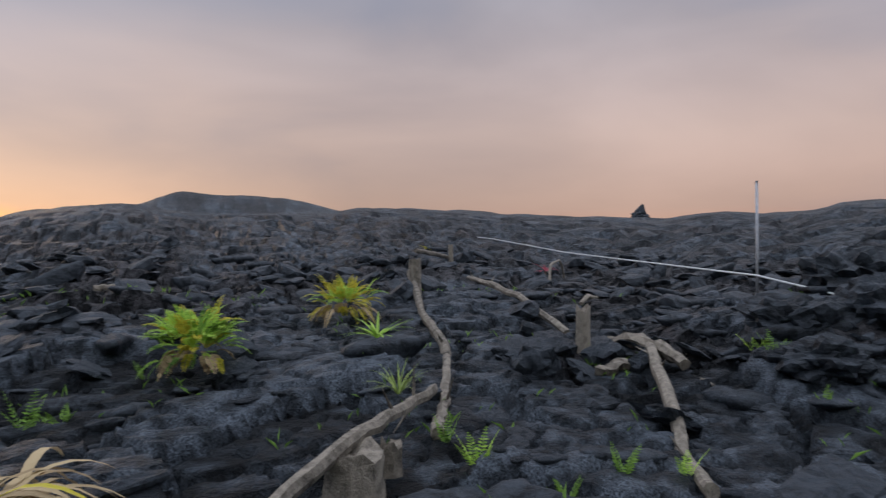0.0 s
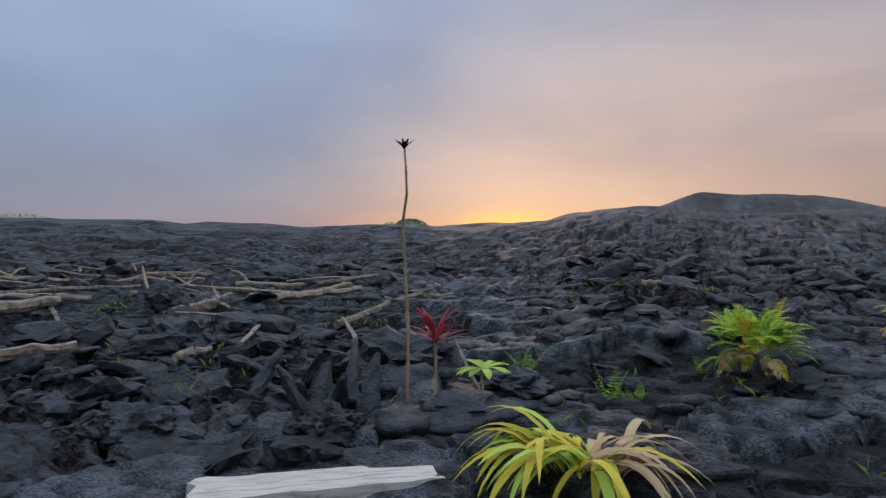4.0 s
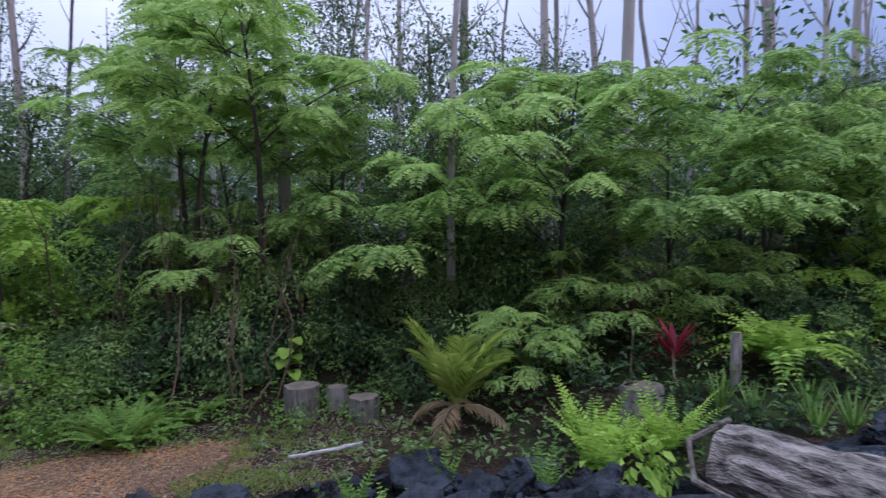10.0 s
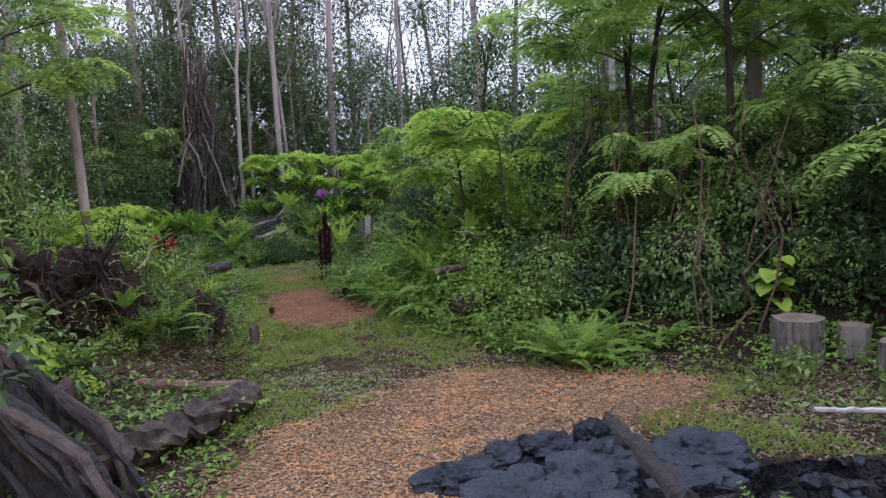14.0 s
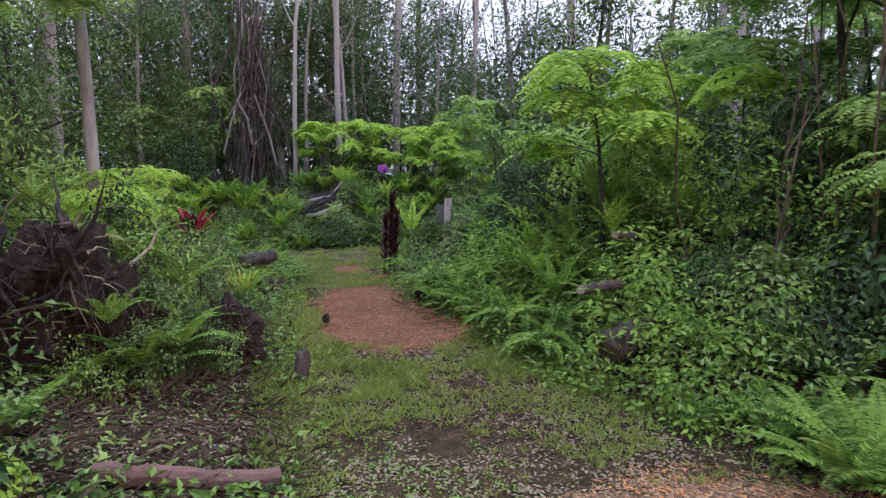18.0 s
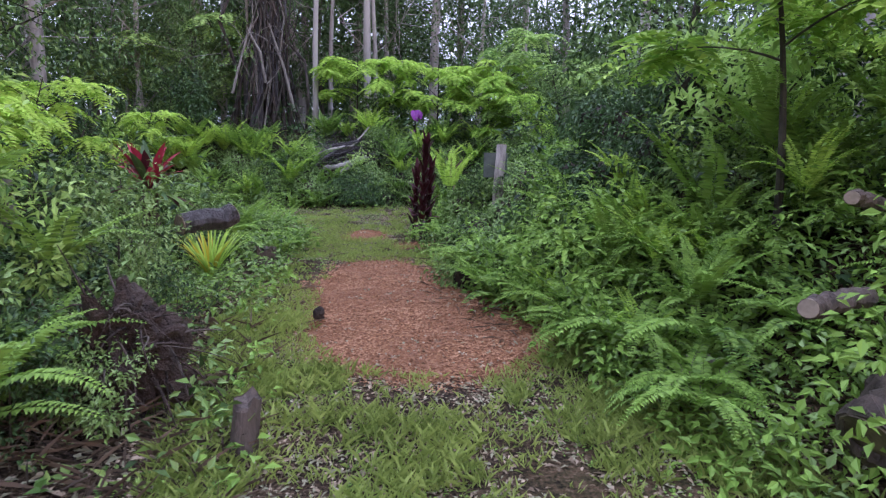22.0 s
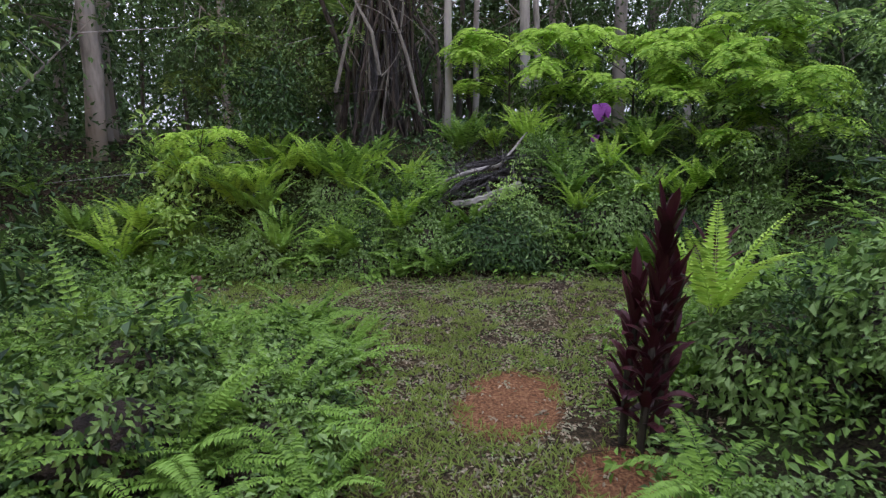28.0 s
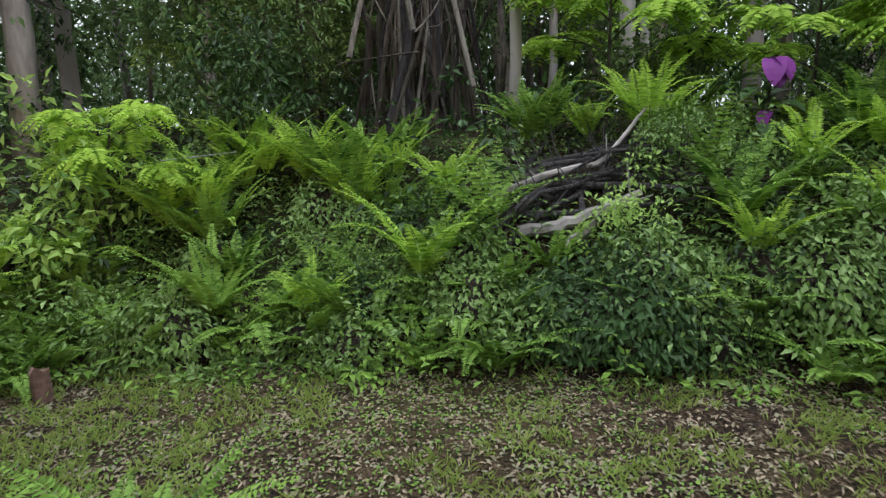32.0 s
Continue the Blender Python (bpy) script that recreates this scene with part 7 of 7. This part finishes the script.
for k in range(290):
    c, size = LUMPS[k % 5]
    d = unit(rs.normal(size=3) * [1, 0.9, 1] + [0.0, -0.6, 0.25])
    s = np.array(c) + d * size * rs.uniform(0.75, 1.0)
    way = unit(d * 0.7 + rs.normal(size=3) * 0.5)
    up = 0.7 if d[2] > 0.5 and k % 3 == 0 else -1.5
    part("root", tube(curve(s, way, rs.uniform(0.15, 0.6), rs.normal(size=3) * 0.7 + [0, 0, up], 8) + rs.normal(size=(8, 3)) * 0.008, np.linspace(rs.uniform(0.003, 0.008) if k % 6 else rs.uniform(0.012, 0.026), 0.002, 8), 5, 0.2, rs), ("roots", "dark_wood", "roots", "twig", "roots", "litter", "roots")[k % 7], ball)
part("root", tube([(-0.5, 0.05, 1.1), (-0.58, 0.0, 1.28), (-0.74, 0.0, 1.52), (-0.84, 0.02, 1.7), (-0.86, 0.02, 1.78)], [0.07, 0.062, 0.055, 0.045, 0.03], 9, 0.22, rs), "roots", ball, "thick broken root pointing up")
ball.matrix_basis = pose(0.05, 12.85, 0.0)
clod = thing("soil_clod", "dark clod of soil and dead hanging roots", "soil", at=pose(1.12, 13.4, 0.3))
cc = lump((0, 0, 0), (0.2, 0.17, 0.26), 15, "roots", "soil", "", "", 0.9)
cc.parent = clod
for k in range(110):
    d = unit(rs.normal(size=3) + [0.1, -0.3, 0.2])
    part("root", tube(curve(d * [0.18, 0.15, 0.24], unit(d + rs.normal(size=3) * 0.6), rs.uniform(0.12, 0.4), rs.normal(size=3) * 0.8 + [0, 0, -1.2], 6), np.linspace(rs.uniform(0.003, 0.009), 0.0015, 6), 4, 0.15, rs), "roots" if k % 3 else "dark_wood", clod)
for k, (x, y, z, s, turn) in enumerate([(0.15, 12.75, 0.0, 0.85, 0), (0.55, 12.95, 0.05, 0.9, 60), (0.75, 13.3, 0.25, 0.8, 140), (-0.55, 12.6, 0.0, 0.8, 200), (0.45, 13.7, 0.75, 0.9, 20), (0.8, 13.75, 0.6, 0.8, 300), (-0.15, 13.3, 1.0, 0.6, 90), (-1.0, 12.7, 0.2, 0.9, 250), (0.5, 12.6, 0.25, 0.7, 40), (0.75, 12.8, 0.35, 0.75, 110), (0.35, 12.5, 0.55, 0.6, 200), (-0.5, 11.9, 0.0, 0.8, 10), (-0.1, 11.9, 0.0, 0.75, 170)]):
    f = fern(8, 0.7, 770 + k, "fern_leaf", "sword fern growing on the upturned root ball", pairs=28, pin=0.085, wide=0.034, upright=1.4, group="ferns on the root ball")
    f.matrix_basis = stand(x, y, turn, s, z)
for k, (x, y, z, s) in enumerate([(0.5, 12.62, 0.1, 0.34), (0.78, 12.95, 0.05, 0.4), (1.05, 13.15, 0.0, 0.34), (0.2, 12.5, 0.0, 0.3), (1.0, 13.6, 0.1, 0.36), (0.3, 14.0, 0.6, 0.6), (0.95, 14.6, 0.3, 0.6), (-1.2, 12.2, 0.0, 0.8), (0.55, 13.05, 0.15, 0.5), (0.8, 13.2, 0.1, 0.45), (-0.9, 11.8, 0.0, 0.6), (0.6, 13.6, 0.45, 0.55), (1.15, 14.2, 0.35, 0.42), (1.3, 14.0, 0.25, 0.32)]):
    copy_thing(shrubs[(0, 1, 0, 2)[k % 4]], stand(x, y, 70 * k, s, z))
stick("sawn_log", [(1.34, 14.25, 0.79), (1.49, 14.35, 0.81), (1.64, 14.44, 0.83)], [0.062, 0.065, 0.062], "driftwood", "sawn log sticking out of the bushes", "log", seed=79, sides=14, bumpy=0.08, steps=5, cut="cut")
stick("sawn_log", [(3.52, 11.95, 0.74), (3.72, 12.0, 0.735), (3.95, 12.05, 0.73)], [0.038, 0.04, 0.04], "dark_wood", "sawn log end among the ferns", "log", "sawn logs in the bank", seed=80, sides=14, bumpy=0.05, cut="cut")
stick("sawn_log", [(3.6, 11.72, 0.34), (3.85, 11.8, 0.36), (4.1, 11.88, 0.38)], [0.12, 0.12, 0.115], "dark_wood", "thick cracked sawn log in the bank", "log", "sawn logs in the bank", seed=81, sides=16, bumpy=0.06, cut="cut")
stick("sawn_log", [(4.06, 12.25, 1.1), (4.25, 12.34, 1.08), (4.45, 12.4, 1.05)], [0.032, 0.034, 0.034], "dark_wood", "thin sawn branch on top of the bank", "log", "sawn logs in the bank", seed=82, sides=10, bumpy=0.06, cut="cut")
# low grey stump, shaped as a rough lump
lump((3.78, 12.68, 0.12), (0.17, 0.15, 0.17), 17, "stump", "grey_stone", "low rough grey stump at the path edge", "stone", 0.3)
lump((2.18, 14.6, 0.09), (0.04, 0.035, 0.05), 18, "roots", "coconut_husk", "small dark brown husk lying by the path", "husk", 0.2)
stump(1.97, 16.62, 0.11, 0.2, 83, "dark_wood", "dark hollow stump among ferns", 0, 0.3)

ti = thing("maroon_ti_plant", "tall dark maroon ti plant beside the path", "plant")
rs = np.random.RandomState(84)
for b, (ox, oy, top) in enumerate([(0, 0, 1.02), (0.08, 0.06, 0.8), (-0.05, 0.1, 0.72)]):
    part("stem", tube([(ox, oy, -0.1), (ox * 1.2, oy, top * 0.5), (ox * 1.3 + 0.02, oy, top)], [0.022, 0.018, 0.014], 8, 0.1, rs), "thin_bark", ti)
    for k in range(72 if b == 0 else 34):
        u = k / (72 if b == 0 else 34)
        a = k * 2.4
        z = 0.12 + (top - 0.12) * u
        part("leaf", strap((ox * 1.2, oy, z), (math.cos(a), math.sin(a), 1.3 + 2.6 * u + rs.uniform(-0.3, 0.5)), rs.uniform(0.15, 0.22), rs.uniform(0.042, 0.06), (0, 0, -0.7 + rs.uniform(-0.9, 0.7)), 7, 0.55), "maroon_leaf", ti)
ti.matrix_basis = stand(3.94, 17.78, 0, 1.0, 0, 9) @ Matrix.Diagonal((1.05, 1.05, 1.2, 1))
ti2 = rosette("maroon_ti_plant", 16, 0.26, 0.06, 85, "maroon_leaf", "small dark maroon ti plant in the hedge", "plant", stem=0.5, upright=1.8, bend=-0.7, spiral=0.2)
ti2.matrix_basis = stand(4.6, 18.4, 0, 1.0, 0.25)
tf = fern(5, 0.75, 86, "lime_leaf", "lime-green fern rising behind a maroon plant", pairs=30, pin=0.10, wide=0.04, upright=3.0, bend=-0.9, group="")
tf.matrix_basis = stand(4.4, 18.0, 0, 0.9, 0.55)
marker = thing("marker_post", "round wooden post with a grey-green plaque behind it", "post")
part("shaft", tube([(4.45, 16.66, 0.2), (4.47, 16.66, 0.7), (4.50, 16.66, 1.24)], [0.055, 0.056, 0.055], 14, 0.02), "stump", marker, smooth=True)
part("top_face", tube([(4.50, 16.66, 1.241), (4.50, 16.66, 1.248)], [0.052, 0.05], 14, 0.01), "cut", marker)
pv = np.array([(x, y, z) for y in (0, 0.015) for x, z in ((-0.14, 0), (0.14, 0.0), (0.14, 0.27), (-0.14, 0.27))]) + [4.47, 16.735, 0.88]
part("plaque", (pv, [(0, 1, 2, 3), (7, 6, 5, 4), (0, 4, 5, 1), (1, 5, 6, 2), (2, 6, 7, 3), (3, 7, 4, 0)]), "plaque", marker, "blank grey-green plaque")
br = thing("bromeliad", "large bromeliad with red upright and dark green spreading leaves", "plant")
rs = np.random.RandomState(87)
for k in range(44):
    u = k / 44
    a = k * 2.4
    hue = "red_leaf" if u > 0.45 and k % 4 else ("maroon_leaf" if k % 3 == 0 else ("dark_leaf" if k % 3 == 1 else "vine_leaf"))
    part("leaf", strap((0.02 * math.cos(a), 0.02 * math.sin(a), 0.12 * u), (math.cos(a), math.sin(a), 0.15 + 3.0 * u**1.4), rs.uniform(0.34, 0.46), rs.uniform(0.07, 0.10), (0, 0, -1.1 + 0.6 * u + rs.uniform(-0.3, 0.2)), 8, 0.5), hue, br)
br.matrix_basis = stand(0.97, 16.62, 0, 1.0, 0.58)
stump(0.97, 16.62, 0.07, 0.6, 88, "dark_wood", "dark mossy stump under a bromeliad", 0, 0.1)
sp = rosette("palm", 70, 0.55, 0.024, 89, "lime_leaf", "yellow-green palm seedling with long narrow leaves", "palm", upright=2.8, bend=-1.0, belly=0.4, odd="gold_leaf")
sp.matrix_basis = stand(1.47, 16.15)

# ---- the clearing ----
for k in range(24):
    rs = np.random.RandomState(900 + k)
    x, y = 4.05 + rs.uniform(-0.5, 0.5), 22.85 + rs.uniform(-0.35, 0.6)
    a = rs.uniform(-0.5, 0.7) + (1.3 if k % 5 == 0 else 0)
    h = rs.uniform(0.5, 1.1)
    stick("brush_branch", [on(x - h * math.cos(a), y - h * math.sin(a), 0.04), on(x, y, 0.08 + 0.14 * rs.rand()), on(x + h * math.cos(a), y + h * math.sin(a), 0.1 + 0.2 * rs.rand())], [0.026, 0.02, 0.008], "driftwood", "dead grey branch in a brush pile", "branch", "brush pile at the clearing", twigs=5, seed=900 + k, steps=9)
stick("brush_branch", [(3.5, 22.5, 0.66), (3.86, 22.5, 0.72), (4.36, 22.6, 0.9)], [0.05, 0.045, 0.03], "pale_bark", "thick pale dead branch across the brush pile", "branch", "brush pile at the clearing", twigs=2, seed=941)
stick("brush_branch", [(3.78, 22.38, 0.58), (4.05, 22.48, 0.74), (4.3, 22.56, 0.86)], [0.04, 0.035, 0.02], "pale_bark", "forked pale dead branch across the brush pile", "branch", "brush pile at the clearing", twigs=2, seed=942)
stick("brush_branch", [(3.3, 22.75, 0.86), (3.72, 22.93, 1.02), (4.2, 23.0, 1.1), (4.6, 23.3, 1.5)], [0.03, 0.025, 0.02, 0.01], "pale_bark", "long thin dead branch over the brush pile", "branch", "brush pile at the clearing", twigs=4, seed=943)
roots = thing("hanging_roots", "curtain of grey aerial roots round a tree", "roots")
rs = np.random.RandomState(950)
for k in range(84):
    a, h = rs.uniform(0, 2 * np.pi), rs.uniform(2.6, 5.2)
    r0 = rs.uniform(0.35, 1.05) if k % 3 else rs.uniform(0.1, 0.5)
    foot = np.array([r0 * math.cos(a), 0.6 * r0 * math.sin(a), -0.2])
    top = np.array([rs.normal() * 0.26 + 0.15, rs.normal() * 0.2, h])
    girth = rs.uniform(0.035, 0.055) if k % 7 == 0 else rs.uniform(0.01, 0.028)
    bend = rs.normal(size=(3, 3)) * [0.17, 0.10, 0.0]
    line = [foot] + [foot + (top - foot) * u + bend[i] + [0, 0, 0.15 * math.sin(math.pi * u)] for i, u in enumerate((0.25, 0.5, 0.75))] + [top]
    part("root", tube(line, np.linspace(girth, girth * 0.55, 5), 6, 0.2, rs), ("dark_wood", "driftwood", "thin_bark", "dark_wood", "stump")[k % 5], roots)
for foot, top in (((-0.78, -0.5, 0.75), (-0.32, -0.4, 2.25)), ((-0.08, -0.55, 1.0), (-0.42, -0.4, 2.15)), ((0.55, -0.5, 0.4), (0.05, -0.3, 2.3))):
    mid = (np.array(foot) + np.array(top)) / 2 + rs.normal(size=3) * 0.05
    part("root", tube([foot, mid, top], [0.03, 0.027, 0.018], 7, 0.15, rs), "stump", roots, "pale grey crossing root")
for k in range(46):
    p, w = np.array([rs.normal() * 0.45, -0.3 + rs.normal() * 0.25, rs.uniform(0.6, 3.2)]), unit(rs.normal(size=3) * [1, 0.4, 0.8])
    part("twig", tube(curve(p, w, rs.uniform(0.4, 1.1), rs.normal(size=3) * 0.9, 6), np.linspace(rs.uniform(0.006, 0.014), 0.003, 6), 4, 0.1, rs), ("driftwood", "dark_wood", "stump")[k % 3], roots)
roots.matrix_basis = stand(2.75, 25.7)
pp = thing("flowering_shrub", "broad-leaved plant with large pinkish-purple bracts", "plant")
part("stem", tube([(0, 0, -0.1), (0.02, 0, 0.5), (0.0, 0, 1.05)], [0.03, 0.022, 0.014], 7, 0.1), "thin_bark", pp)
for k in range(15):
    a, z = k * 2.4, 0.2 + 0.85 * k / 15
    part("leaf", strap((0, 0, z), (math.cos(a), math.sin(a), 0.5), 0.36, 0.16, (0, 0, -1.2), 8, 0.45), "dark_leaf", pp)
for a, z, s in ((-1.9, 1.12, 0.34), (-1.2, 1.13, 0.3), (-2.3, 0.72, 0.22), (-1.6, 1.05, 0.26)):
    part("bract", strap((0.0, -0.02, z), (math.cos(a), math.sin(a), 0.5), s, s * 0.52, (0, 0, -2.8), 8, 0.45), "pink_leaf", pp, "large pinkish-purple bract")
pp.matrix_basis = stand(5.6, 23.4, 0, 1.0, -0.3)
tagged(part("wire", tube([(-2.2, 22.9, 1.0), (-0.5, 23.2, 1.12), (1.2, 23.6, 1.25)], [0.005] * 3, 5, 0), "metal"), "thin wire stretched through the bushes", "wire")
stump(0.72, 21.42, 0.05, 0.2, 96, "red_board", "small orange-brown rotten stump in the grass", 0, 0.2)

# ferns and low plants round the clearing
rs = np.random.RandomState(960)
hedge_ferns = [fern(9, 0.85, 961, "lime_leaf", "tall yellow-green sword fern in the hedge", pairs=34, pin=0.085, wide=0.036, upright=2.1, bend=-1.4, group="ferns of the hedge", split_fronds=False),
               fern(8, 0.75, 962, "fern_leaf", "green sword fern in the hedge", pairs=30, pin=0.08, wide=0.044, upright=2.2, bend=-1.1, group="ferns of the hedge", split_fronds=False)]
row = [(rs.uniform(0.6, 2.6), rs.uniform(22.9, 24.0)) for k in range(22)] + [(rs.uniform(-0.8, 6.8), rs.uniform(21.9, 24.2)) for k in range(56)]
row = [(x, y) for x, y in row if math.hypot(x - 4.0, y - 22.7) > 0.8 and math.hypot(x - 5.6, y - 23.2) > 0.5]
for k, f in enumerate(hedge_ferns):
    plant_all(f, [stand(x, y, rs.uniform(0, 360), rs.uniform(0.6, 1.05), rs.uniform(0.1, 0.36)) for n, (x, y) in enumerate(row) if n % 2 == k])
low_ferns = fern(9, 0.62, 963, "fern_leaf", "low green fern at the edge of the clearing", pairs=28, pin=0.075, wide=0.028, upright=1.0, bend=-1.2, group="low ferns by the clearing")
spots = [(rs.uniform(0.6, 2.3), rs.uniform(17.4, 20.3)) for k in range(60)]
spots = [(x, y) for x, y in spots if float(off_path(np.array([x]), np.array([y]))[0]) > 0.15][:30]
plant_all(low_ferns, [stand(x, y, rs.uniform(0, 360), rs.uniform(0.6, 1.1), 0.05) for x, y in spots])
for k, (x, y, z, size) in enumerate([(4.2, 16.35, 0.1, 0.95), (4.5, 16.25, 0.15, 1.0), (4.75, 16.45, 0.2, 1.0), (4.1, 16.75, 0.1, 0.8), (4.75, 16.85, 0.2, 0.9)]):
    copy_thing(near_creepers[k % 2], stand(x, y, 70 * k, size, z))
for k, (x, y, z, size) in enumerate([(4.3, 13.2, 0.1, 1.0), (4.6, 13.6, 0.15, 1.15), (4.5, 14.1, 0.1, 1.1), (4.9, 13.1, 0.2, 1.1), (4.9, 14.3, 0.2, 1.2), (4.2, 14.6, 0.1, 0.9), (5.2, 13.6, 0.2, 1.2), (3.95, 12.95, 0.3, 0.8), (4.05, 13.45, 0.35, 0.85), (4.1, 13.95, 0.35, 0.8), (4.5, 12.85, 0.45, 0.9), (4.75, 13.3, 0.5, 1.0), (4.6, 14.6, 0.4, 0.9), (3.75, 12.7, 0.05, 0.7), (3.8, 13.2, 0.05, 0.75), (3.75, 13.75, 0.05, 0.7), (3.8, 14.2, 0.1, 0.75), (4.35, 13.4, 0.2, 0.8), (4.3, 13.8, 0.2, 0.85), (4.4, 14.2, 0.25, 0.8), (5.0, 12.5, 0.3, 1.0), (5.3, 13.0, 0.4, 1.0), (5.4, 12.2, 0.3, 0.9)]):
    copy_thing(hedge_ferns[k % 2], stand(x, y, 50 * k, size, z))
spots = [(rs.uniform(3.9, 6.0), rs.uniform(9.6, 11.6)) for k in range(90)]
spots = [(x, y) for x, y in spots if 0.1 < float(off_path(np.array([x]), np.array([y]))[0]) < 0.75 and clear(x, y)][:16]
plant_all(low_ferns, [stand(x, y, rs.uniform(0, 360), rs.uniform(0.6, 0.95), 0.02) for x, y in spots])
vines = []
for k in range(46):
    x, y = rs.uniform(4.7, 7.2), rs.uniform(9.4, 12.4)
    foot, top = np.array([x, y, gz(x, y)]), np.array([x + rs.normal() * 0.3, y + rs.normal() * 0.3, gz(x, y) + rs.uniform(0.9, 2.6)])
    sway = rs.normal(size=(2, 3)) * [0.08, 0.08, 0.02]
    vines.append(tube([foot, foot + (top - foot) * 0.35 + sway[0], foot + (top - foot) * 0.7 + sway[1], top], [0.013, 0.011, 0.009, 0.005], 5, 0.1, rs))
tagged(part("vine_stems", join(*vines), "twig"), "thin bare brown vine stems in front of the thicket", "vines", kind="stuff")
bank_ferns = fern(10, 0.8, 964, "fern_leaf", "arching sword fern hanging over the bank", pairs=32, pin=0.08, wide=0.030, upright=0.9, bend=-1.5, group="ferns hanging over the bank")
spots = [(rs.uniform(3.2, 5.6), rs.uniform(11.2, 18.1)) for k in range(120)]
spots = [(x, y) for x, y in spots if 0.1 < float(off_path(np.array([x]), np.array([y]))[0]) < 1.3 and math.hypot(x - 4.6, y - 16.7) > 0.5 and math.hypot(x - 3.8, y - 11.9) > 0.55][:44]
plant_all(bank_ferns, [stand(x, y, rs.uniform(0, 360), rs.uniform(0.45, 0.85), 0.2) for x, y in spots])
